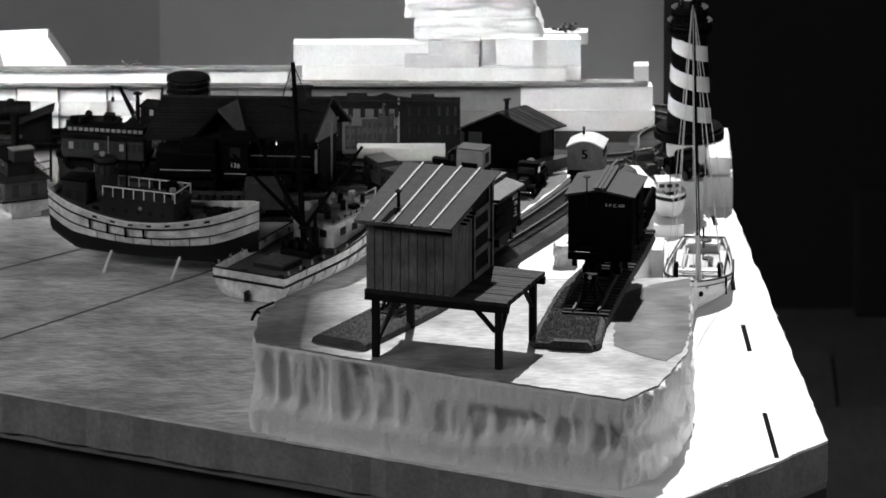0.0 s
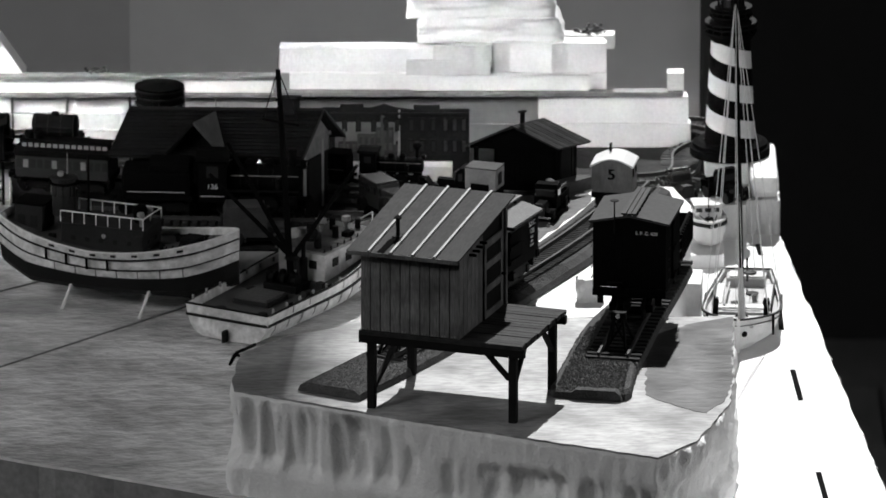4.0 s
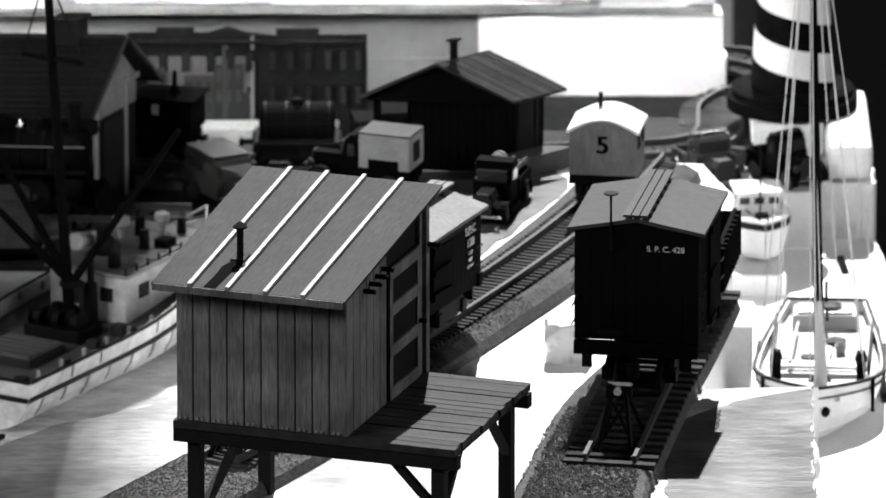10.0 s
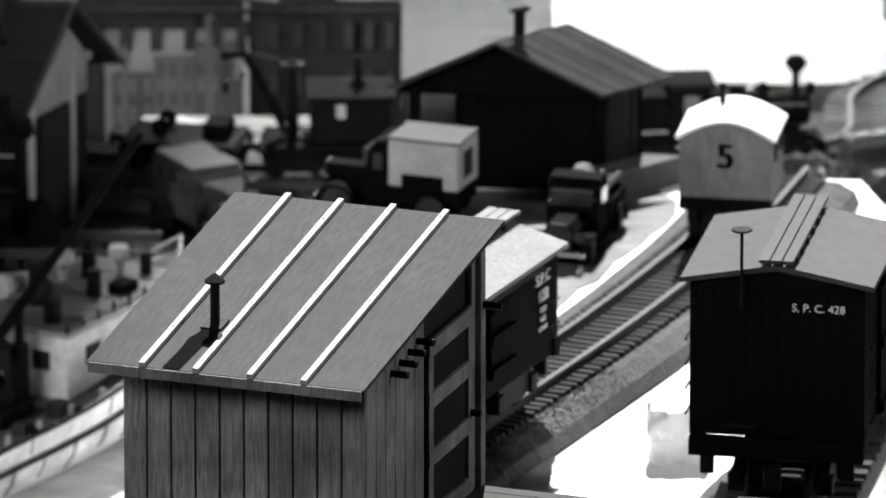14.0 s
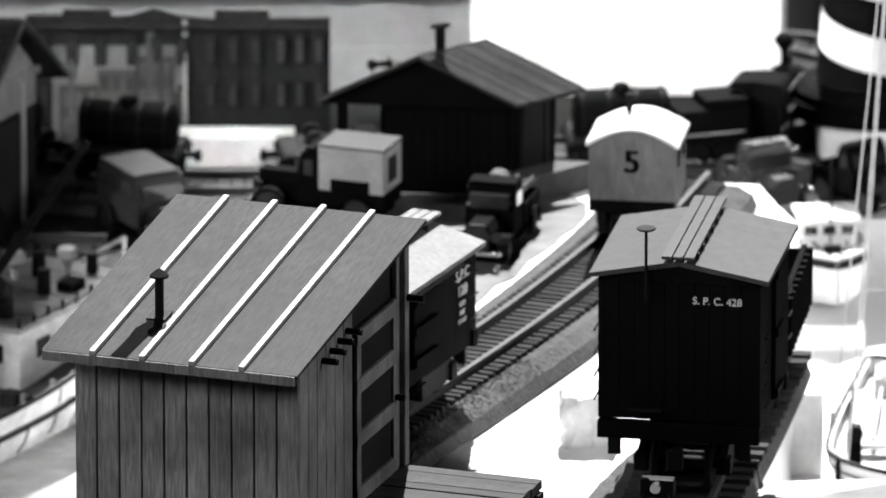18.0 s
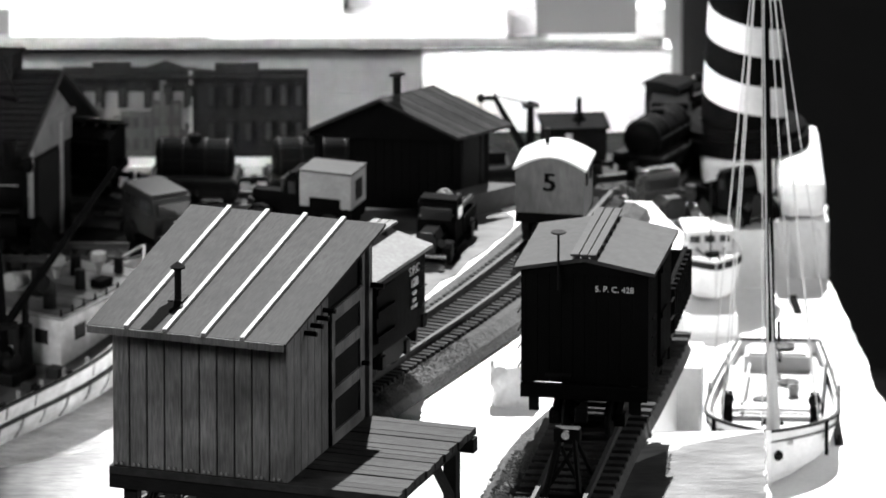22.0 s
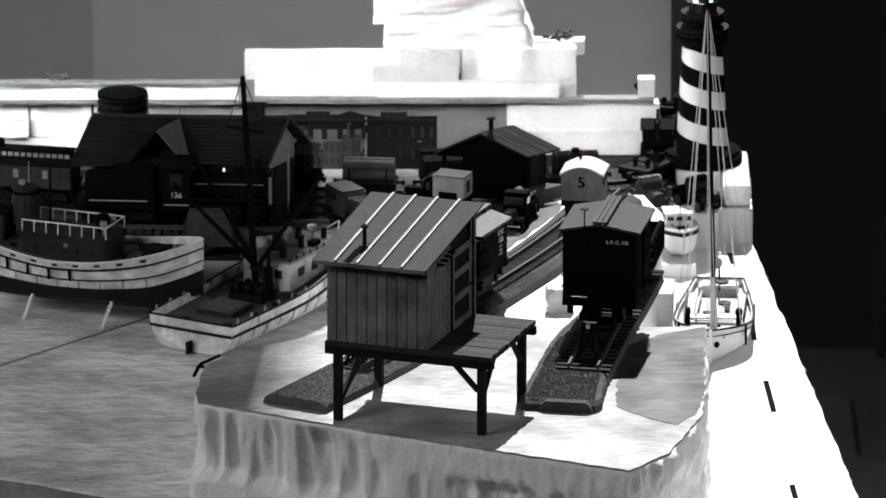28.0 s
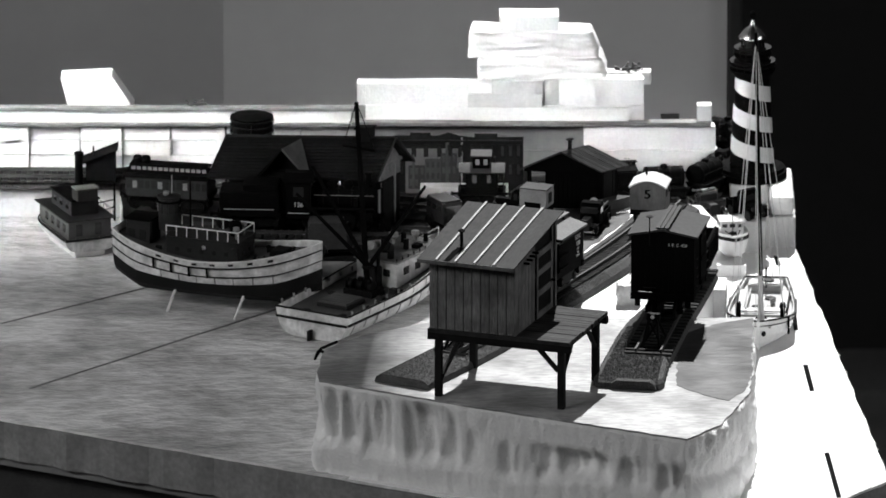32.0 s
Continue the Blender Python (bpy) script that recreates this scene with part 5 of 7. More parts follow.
    part("cowl", lathe([(0.0030, 0), (0.0034, 0.0040), (0.0042, 0.0062), (0.0036, 0.0090), (0.0010, 0.0096)], 20, centre=(L * 0.56, 0.002, top)), BLACK, t, "black ventilator cowl")
    part("mast", rod((L * 0.335, 0.002, top), (L * 0.335, 0.002, top + 0.034), 0.0008, 0.0005), BLACK, t)
    for y in (-0.006, 0.006):
        part("vent_cowl", lathe([(0.0007, 0), (0.0009, 0.004), (0.0022, 0.006), (0.0018, 0.0078), (0.0004, 0.0082)], 12, centre=(L * 0.59, y, top)), GREYL, t)
    part("searchlight", lathe([(0.0006, 0), (0.0018, 0.0008), (0.0018, 0.0026), (0.0006, 0.0032)], 12, centre=(L * 0.23, -0.003, top + 0.0222)), GREYL, t)
    part("bow_winch", box(L * 0.76, L * 0.83, -0.006, 0.006, zd(0.8), zd(0.8) + 0.0042, 0.0006), BLACKM, t, "dark anchor winch")
    for k in range(6):
        part("coil", lathe([(0.0016, 0), (0.0032, 0.0003), (0.0032, 0.0012), (0.0016, 0.0016)], 12, centre=(L * (0.73 + 0.03 * k), 0.009 - 0.003 * k, zd(0.8))), BLACK, t)
    for k in range(9):
        u = 0.72 + 0.025 * k
        part("bulwark_post", rod((L * u, -beam(u) * 0.86, zd(u)), (L * u, -beam(u) * 0.86, zd(u) + 0.0046), 0.0005), BLACK, t)
    for k, (x, y) in enumerate(((0.10, 0.004), (0.08, -0.005), (0.74, 0.002), (0.86, -0.001), (0.70, -0.0115), (0.70, 0.0100))):
        part("bollard", lathe([(0.0012, 0), (0.0010, 0.0030), (0.0016, 0.0034), (0.0016, 0.0042), (0.0004, 0.0046)], 10, centre=(L * x, y, zd(x))), BLACKM, t)
    for s in (-1, 1):
        part("life_ring", lathe([(0.0016, -0.0004), (0.0027, -0.0004), (0.0027, 0.0004), (0.0016, 0.0004)], 16, centre=(L * 0.60, s * 0.0134, z0 + 0.0080), axis="Y"), GREYP, t, "grey life ring")
        part("porthole_rim", lathe([(0.0008, -0.0003), (0.0014, -0.0003), (0.0014, 0.0003), (0.0008, 0.0003)], 12, centre=(L * 0.45, s * 0.0130, z0 + 0.0085), axis="Y"), CHROME, t)
    part("antenna", rod((L * 0.24, 0.003, top + 0.0215), (L * 0.24, 0.003, top + 0.034), 0.0003, 0.0002, 6), GREYL, t)
    part("wheelhouse_visor", lathe([(0.0066, 0.0172), (0.0082, 0.0176), (0.0082, 0.0182), (0.0066, 0.0184)], 24, centre=(L * 0.23, 0.0015, top)), BLACK, t)
    part("tow_hook", box(L * 0.20, L * 0.23, -0.0112, -0.0092, z0 + 0.001, z0 + 0.006, 0.0004), BLACKM, t)
    part("keel_fin", box(L * 0.1, L * 0.88, -0.0009, 0.0009, 0.0062, 0.0105), HULLD, t)
    # pale stands
    for x in ((s1 - st).dot(d) / 0.79, (s2 - st).dot(d) / 0.79):
        for s in (-1, 1):
            part("stand_leg", rod((x, s * 0.0275, 0.0), (x + 0.003, s * 0.018, 0.0160), 0.0009, 0.0009, 6), SAILW, t, "pale wooden stand leg")
        part("stand_bar", rod((x + 0.002, -0.020, 0.0108), (x + 0.002, 0.020, 0.0108), 0.0007, seg=6), SAILW, t)
    return t


tug()


def ferry():
    a, b = Vector((-0.2102, 0.9519, 0.7600)), Vector((-0.1873, 0.8970, 0.7600))
    m = sized(between(b, a, TZ), 0.66)
    t = thing("work_boat", m, "small dark work boat with stacked cabins and a dark stack", "boat", "model boats")
    L = 0.085
    beam = lambda u: 0.021 * (1 if u < 0.6 else max(0.0, 1 - ((u - 0.6) / 0.4) ** 2.2))
    sheer = lambda u: 0.0155 + 0.003 * u * u
    keel = lambda u: 0.0052
    hull(t, L, beam, sheer, keel, 0.002, HULLW, BOATDECK)
    strake(t, L, beam, sheer, keel, 0.95, 0.0014, 0.0008, HULLD)
    part("skid", box(0.004, 0.06, -0.012, 0.012, 0.0, 0.0054, 0.0008), SAILW, t, "white support cradle")
    z = 0.0140
    house(t, 0.004, 0.066, -0.017, 0.017, z, z + 0.0150, BOATDECK, GREYP, windows=[(s, 0.15 + 0.2 * k, z + 0.005, 0.005, 0.006) for s in "sp" for k in range(4)] + [("a", 0.3, z + 0.003, 0.005, 0.009), ("a", 0.75, z + 0.003, 0.005, 0.009)], label="grey main cabin", roof_over=0.003)
    house(t, 0.014, 0.056, -0.011, 0.011, z + 0.0162, z + 0.0275, GREYP, BLACK, name="upper_cabin", windows=[(s, 0.2 + 0.3 * k, z + 0.020, 0.005, 0.005) for s in "sp" for k in range(3)], label="dark upper cabin")
    house(t, 0.020, 0.007, -0.008, 0.008, z + 0.0286, z + 0.0375, GREYP, GREYL, name="pilot_house", windows=[("s", 0.5, z + 0.032, 0.006, 0.004), ("a", 0.5, z + 0.032, 0.008, 0.004)])
    part("funnel", lathe([(0.0032, 0), (0.0030, 0.026), (0.0036, 0.0265), (0.0036, 0.0285), (0.0026, 0.029)], 16, centre=(0.042, -0.006, z + 0.0284)), BLACK, t, "tall dark funnel")
    for k in range(10):
        x = 0.003 + k * 0.0068
        part("rail_post", rod((x, -0.0185, z + 0.0158), (x, -0.0185, z + 0.0212), 0.0003), GREYL, t)
    part("hand_rail", rod((0.002, -0.0185, z + 0.0212), (0.066, -0.0185, z + 0.0212), 0.00035), GREYL, t)
    for k in range(4):
        part("barrel", lathe([(0.0016, 0), (0.0020, 0.002), (0.0016, 0.004)], 10, centre=(0.070 + 0.003 * (k % 2), -0.008 + 0.005 * k, sheer(0.8) - 0.002)), GREYP, t)
    return t


ferry()


def tower_shed():
    p = Vector((-0.1848, 0.9629, 0.7600))
    t = thing("trestle_shed", sized(pose(p.x, p.y, TZ), 0.62), "black wooden shed on tall trestle legs with a sloping roof", "shed")
    W = 0.024
    z1, z2 = 0.0335, 0.0525
    for x in (-W / 2, W / 2 - 0.002):
        for y in (0, 0.016):
            part("leg", box(x, x + 0.002, y, y + 0.002, 0, z1), BLACK, t)
    for k in range(2):
        part("brace", rod((-W / 2 + 0.001, 0.0005, 0.003 + k * 0.01), (W / 2 - 0.001, 0.0005, 0.012 + k * 0.006), 0.0006, seg=5), BLACK, t)
    part("cabin", slab_xz([(-W / 2, z1), (W / 2, z1), (W / 2, z2 + 0.006), (-W / 2, z2 - 0.004)], -0.001, 0.019), BLACK, t)
    part("roof", slab_xz([(-W / 2 - 0.003, z2 - 0.0045), (W / 2 + 0.002, z2 + 0.0072), (W / 2 + 0.002, z2 + 0.0082), (-W / 2 - 0.003, z2 - 0.0035)], -0.003, 0.021), BLACK, t)
    part("chimney", rod((-0.006, 0.008, z2), (-0.006, 0.008, z2 + 0.008), 0.0008), BLACKM, t)
    part("platform", box(-W / 2 - 0.003, W / 2 + 0.003, -0.003, 0.021, z1 - 0.0015, z1 - 0.0003), BLACK, t)


tower_shed()


def sailboat():
    far, bow = Vector((0.1461, 0.8190, 0.7600)), Vector((0.1407, 0.7398, 0.7600))
    m = sized(between(far, bow, TZ), 0.80)
    L = (bow - far).length / 0.80
    t = thing("sailboat", m, "white model sailing sloop with a tall dark mast and rope rigging", "boat", "model boats")
    B = 0.0205
    beam = lambda u: B * (0.62 + 0.38 * math.sin(min(1.0, u / 0.68) * math.pi / 2)) if u < 0.68 else B * max(0.0, 1 - ((u - 0.68) / 0.32) ** 2.0)
    sheer = lambda u: 0.0150 + 0.012 * (u - 0.45) ** 2
    keel = lambda u: 0.0010 + 0.006 * max(0, 0.25 - u)
    hull(t, L, beam, sheer, keel, 0.0036, SAILW, WOODPALE)
    strake(t, L, beam, sheer, keel, 1.0, 0.0010, 0.0007, GREYP, "cap_rail", "brown cap rail")
    strake(t, L, beam, sheer, keel, 0.80, 0.0006, 0.0005, RUST, "rub_rail", "thin brown rubbing strake")
    part("stem", box(L - 0.0012, L + 0.0012, -0.0009, 0.0009, 0.0006, 0.0195), SAILW, t, "upright white stem post")
    zd = sheer(0.5) - 0.0036
    # sunken cockpit with benches behind the mast
    for i in range(9):
        y = -0.0105 + i * 0.0023
        part("cockpit_plank", box(L * 0.22, L * 0.60, y, y + 0.0021, zd + 0.0002, zd + 0.0008), WOODPALE, t)
    for s in (-1, 1):
        part("bench", box(L * 0.20, L * 0.56, *sorted((s * 0.0108, s * 0.0150)), zd, zd + 0.0036, 0.0004), SAILW, t, "white side bench")
        part("coaming", box(L * 0.18, L * 0.62, *sorted((s * 0.0152, s * 0.0160)), zd, zd + 0.0050, 0.0002), GREYP, t)
        part("oarlock_post", box(L * 0.715, L * 0.735, *sorted((s * 0.0120, s * 0.0150)), zd, zd + 0.0115, 0.0004), BLACK, t, "black rigging post")
        part("deadeye", lathe([(0.0008, -0.0012), (0.0020, -0.0010), (0.0020, 0.0010), (0.0008, 0.0012)], 12, centre=(L * 0.74, s * 0.0135, zd + 0.0095), axis="X"), BLACKM, t)
        part("chain_plate", box(L * 0.80, L * 0.815, *sorted((s * (beam(0.81) - 0.0002), s * (beam(0.81) + 0.0010))), 0.0055, 0.0165), BLACK, t)
        part("leeboard", box(L * 0.40, L * 0.52, *sorted((s * (beam(0.46) + 0.0003), s * (beam(0.46) + 0.0013))), 0.0070, 0.0158, 0.0003), GREYP, t)
    part("thwart", box(L * 0.60, L * 0.66, -0.0150, 0.0150, zd + 0.0030, zd + 0.0042, 0.0003), SAILW, t, "white thwart")
    part("foredeck", slab_xz([(L * 0.76, zd), (L * 0.95, zd + 0.0015), (L * 0.95, zd + 0.0025), (L * 0.76, zd + 0.0018)], -0.0075, 0.0075), WOODPALE, t, "small wooden foredeck")
    part("stern_locker", box(L * 0.04, L * 0.16, -0.0105, 0.0105, zd, zd + 0.0055, 0.0005), WOODPALE, t, "wooden stern locker")
    part("locker_lid", box(L * 0.05, L * 0.15, -0.0090, 0.0090, zd + 0.0056, zd + 0.0064, 0.0003), SAILW, t)
    for x, y, r in ((0.30, 0.004, 0.0034), (0.48, -0.004, 0.0026), (0.10, 0.002, 0.0034), (0.86, 0.002, 0.0020)):
        z = zd + (0.0066 if x < 0.16 else 0.0026 if x > 0.8 else 0.0009)
        part("rope_coil", lathe([(r * 0.45, 0), (r, 0.0002), (r, 0.0008), (r * 0.45, 0.0011)], 16, centre=(L * x, y, z)), GREYP, t)
    part("bucket", lathe([(0.0014, 0), (0.0019, 0.0032), (0.0016, 0.0032), (0.0012, 0.0006)], 12, centre=(L * 0.42, 0.006, zd + 0.0008)), GREYL, t)
    part("oar", rod((L * 0.2, -0.0085, zd + 0.0042), (L * 0.64, -0.0095, zd + 0.0048), 0.0005), WOODPALE, t)
    part("tiller", rod((L * 0.02, 0, zd + 0.0075), (L * 0.22, 0.001, zd + 0.0060), 0.0006), BOARD_DARK, t)
    part("boom_crutch", rod((L * 0.03, 0.0, zd), (L * 0.03, 0, zd + 0.013), 0.0006), BLACK, t)
    mz = 0.1926
    mb, mt = Vector((L * 0.725, 0.0004, zd)), Vector((L * 0.725, -0.0040, mz))
    part("mast_step", lathe([(0.0040, 0), (0.0036, 0.0014), (0.0018, 0.0030)], 14, centre=mb), BLACKM, t)
    part("mast", rod(mb, mt, 0.0018, 0.0008, 12), BLACK, t, "tall dark varnished mast")
    for q in ((L * 0.995, 0, 0.0190), (L * 0.74, 0.0135, zd + 0.010), (L * 0.74, -0.0135, zd + 0.010), (L * 0.46, 0.0195, 0.0155), (L * 0.46, -0.0195, 0.0155), (L * 0.80, 0.0150, 0.016), (L * 0.80, -0.0150, 0.016), (L * 0.02, 0.004, 0.018)):
        part("shroud", rod(mt - Vector((0, 0, 0.004)), q, 0.00022, seg=5), ROPE, t, "pale rope stay")
    for k in range(3):
        part("halyard", rod(mb + Vector((0.0022, -0.003 + 0.002 * k, 0.002)), mt - Vector((0, 0, 0.01 + 0.012 * k)), 0.0002, seg=5), ROPE, t)
    part("furled_sail", rod((L * 0.93, 0.0012, 0.0165), (L * 0.82, 0.0004, 0.0420), 0.0024, 0.0009, 9), ROPE, t, "bundled pale sailcloth")
    part("anchor_ball", lathe([(0.0004, 0), (0.0016, 0.001), (0.0016, 0.0024), (0.0004, 0.0034)], 10, centre=(L * 0.975, 0.0030, 0.0085)), BLACKM, t)
    return t


sailboat()


def launch():
    bow = Vector((0.1318, 0.8715, 0.7600))
    m = sized(between(bow + Vector((-0.003, 0.030, 0)), bow, TZ + 0.0062), 0.60)
    t = thing("motor_launch", m, "small white motor launch with a glazed cabin", "boat", "model boats")
    L = 0.050
    beam = lambda u: 0.0135 * (0.85 + 0.15 * min(1.0, u / 0.5)) if u < 0.55 else 0.0135 * max(0.0, 1 - ((u - 0.55) / 0.45) ** 2.2)
    hz = 0.0205
    sheer = lambda u: hz * (0.92 + 0.10 * u)
    keel = lambda u: 0.0006 + 0.012 * max(0, u - 0.75)
    hull(t, L, beam, sheer, keel, 0.0010, SAILW, SAILW)
    strake(t, L, beam, sheer, keel, 0.84, 0.0030, 0.0005, HULLD, "stripe", "dark hull stripe")
    z = hz * 0.97
    house(t, L * 0.22, L * 0.56, -0.0098, 0.0098, z - 0.001, z + 0.0078, SAILW, SAILW, windows=[("f", 0.17 + 0.33 * k, z + 0.0030, 0.0044, 0.0030) for k in range(3)] + [(s, u, z + 0.0030, 0.006, 0.0030) for s in "sp" for u in (0.3, 0.7)], label="white glazed cabin")
    part("deck_hatch", box(L * 0.70, L * 0.80, -0.0030, 0.0030, z, z + 0.0014, 0.0003), BLACK, t, "dark deck hatch")
    part("mast", rod((L * 0.62, 0, z), (L * 0.62, 0, z + 0.030), 0.0004), BLACKM, t)
    for s in (-1, 1):
        part("oar", rod((L * 0.60, s * 0.006, z + 0.0008), (L * 0.84, s * 0.0035, z + 0.0010), 0.0005), GREYP, t)
        part("cleat", box(L * 0.86, L * 0.90, s * 0.002 - 0.0004, s * 0.002 + 0.0004, z, z + 0.0012), BLACKM, t)


launch()

# ---- foam offcuts beside the yard ----
def offcut(corner, w, d, h, turn, label):
    ob = solo("foam_offcut", box(0, w, 0, d, 0, h, 0.0007), FOAM, pose(corner[0], corner[1], TZ, 0, 0, turn), label, "foam block", "foam offcuts")
    return ob


offcut((0.1124, 0.7853), 0.0133, 0.022, 0.0175, -3, "white foam offcut beside the siding")
offcut((0.1212, 0.8660), 0.0160, 0.036, 0.0060, 1, "flat white foam offcut under the motor launch")
offcut((0.1080, 0.8568), 0.0115, 0.020, 0.0150, -3, "white foam offcut beside the gondola")


# ---- lighthouse ----
def lighthouse():
    zm, zt = TZ + 0.0160, TZ + 0.0262
    x0, x1, y0 = 0.1353, 0.1623, 0.9170
    solo("foam_plinth", rough_board(x0, x1, y0, y0 + 0.050, TZ, zm - 0.0003, 71, 0.0006, 14), FOAM_SIDE, pose(0, 0, 0), "square white foam block under the lighthouse", "foam block")
    upper = box(0.1495, x1 - 0.0006, y0 + 0.001, y0 + 0.056, zm, zt, 0.0030)
    box(0.1300, 0.1494, 0.9385, y0 + 0.056, zm, zt, 0.0020, bm=upper)
    solo("foam_plinth", upper, FOAM, pose(0, 0, 0), "rounded white foam block under the lighthouse", "foam block")
    r_base, r0, r1 = 0.0176, 0.0112, 0.0086
    t = thing("lighthouse", pose(0.1413, 0.9555, zt), "black and white spiral striped lighthouse model on foam", "lighthouse")
    zb, z1 = 0.0064, 0.0515
    part("base", lathe([(r_base, 0), (r_base, zb * 0.55), (r_base * 0.93, zb * 0.60), (r_base * 0.93, zb * 0.85), (r_base * 0.80, zb)], 48), BLACK, t, "stepped black base")
    # two white and two black bands that wind up the tower
    N, M, turns = 64, 90, 2.85
    bands = [bmesh.new(), bmesh.new()]
    for k in range(2):
        bm = bands[k]
        rows = []
        for j in range(M + 1):
            v = j / M
            row = []
            for i in range(N // 2 + 1):
                a = 2 * math.pi * (k / 2 + i / N + 0.02 - turns * v)
                r = r0 + (r1 - r0) * v
                row.append(bm.verts.new((r * math.cos(a), r * math.sin(a), zb + (z1 - zb) * v)))
            rows.append(row)
        for a, b in zip(rows, rows[1:]):
            for i in range(N // 2):
                bm.faces.new((a[i], a[i + 1], b[i + 1], b[i]))
    part("white_band", bands[0], SAILW, t, "white spiral bands", smooth=True)
    part("black_band", bands[1], BLACK, t, "black spiral bands", smooth=True)
    H = 0.0305
    g = part("gallery", lathe([(r1 * 1.0, z1), (r1 * 1.28, z1 + H * 0.10), (r1 * 1.32, z1 + H * 0.12), (r1 * 1.32, z1 + H * 0.15), (r1 * 0.9, z1 + H * 0.16), (r1 * 0.86, z1 + H * 0.34), (r1 * 1.08, z1 + H * 0.36), (r1 * 1.08, z1 + H * 0.39), (r1 * 0.7, z1 + H * 0.40)], 40), BLACK, t, "black gallery")
    for rr, za, zc in ((1.28, 0.15, 0.28), (1.04, 0.39, 0.50)):
        for k in range(16):
            a = 2 * math.pi * k / 16
            part("rail_post", rod((r1 * rr * math.cos(a), r1 * rr * math.sin(a), z1 + H * za), (r1 * rr * math.cos(a), r1 * rr * math.sin(a), z1 + H * zc), 0.0003, seg=5), BLACKM, g)
        for zz in (0.5, 1.0):
            z = z1 + H * (za + (zc - za) * zz)
            part("rail_ring", lathe([(r1 * rr - 0.0004, z - 0.0003), (r1 * rr + 0.0004, z - 0.0003), (r1 * rr + 0.0004, z + 0.0003), (r1 * rr - 0.0004, z + 0.0003)], 32), BLACKM, g)
    part("lantern", lathe([(r1 * 0.62, z1 + H * 0.40), (r1 * 0.62, z1 + H * 0.66)], 16), GLASS, t, "glazed lantern room")
    for k in range(8):
        a = 2 * math.pi * k / 8
        part("mullion", rod((r1 * 0.63 * math.cos(a), r1 * 0.63 * math.sin(a), z1 + H * 0.40), (r1 * 0.63 * math.cos(a), r1 * 0.63 * math.sin(a), z1 + H * 0.66), 0.0006, seg=5), BLACKM, t)
    part("dome", lathe([(r1 * 0.82, z1 + H * 0.66), (r1 * 0.80, z1 + H * 0.69), (r1 * 0.50, z1 + H * 0.80), (r1 * 0.16, z1 + H * 0.88), (r1 * 0.14, z1 + H * 0.93), (r1 * 0.05, z1 + H)], 28), CHROME, t, "shiny metal dome", smooth=True)
    part("finial", lathe([(0.0004, 0), (r1 * 0.17, 0.0012), (r1 * 0.17, 0.0034), (0.0004, 0.0046)], 14, centre=(0, 0, z1 + H * 0.97)), BLACK, t)
    return t


lighthouse()


# ---- buildings ----
def shingle_rows(parent, x0, x1, a, b, rows, material, thick=0.0007, name="roofing_strip"):
    """Overlapping rows of shingles from the eave a to the ridge b, each (y, z)."""
    a, b = Vector(a), Vector(b)
    n = Vector((-(b - a).y, (b - a).x)).normalized()
    if n.y < 0:
        n = -n
    for i in range(rows):
        p, q = a.lerp(b, i / rows), a.lerp(b, (i + 1.15) / rows)
        part(name, slab_yz([p[:], q[:], (q + n * thick * 0.3)[:], (p + n * thick)[:]], x0, x1), material, parent)


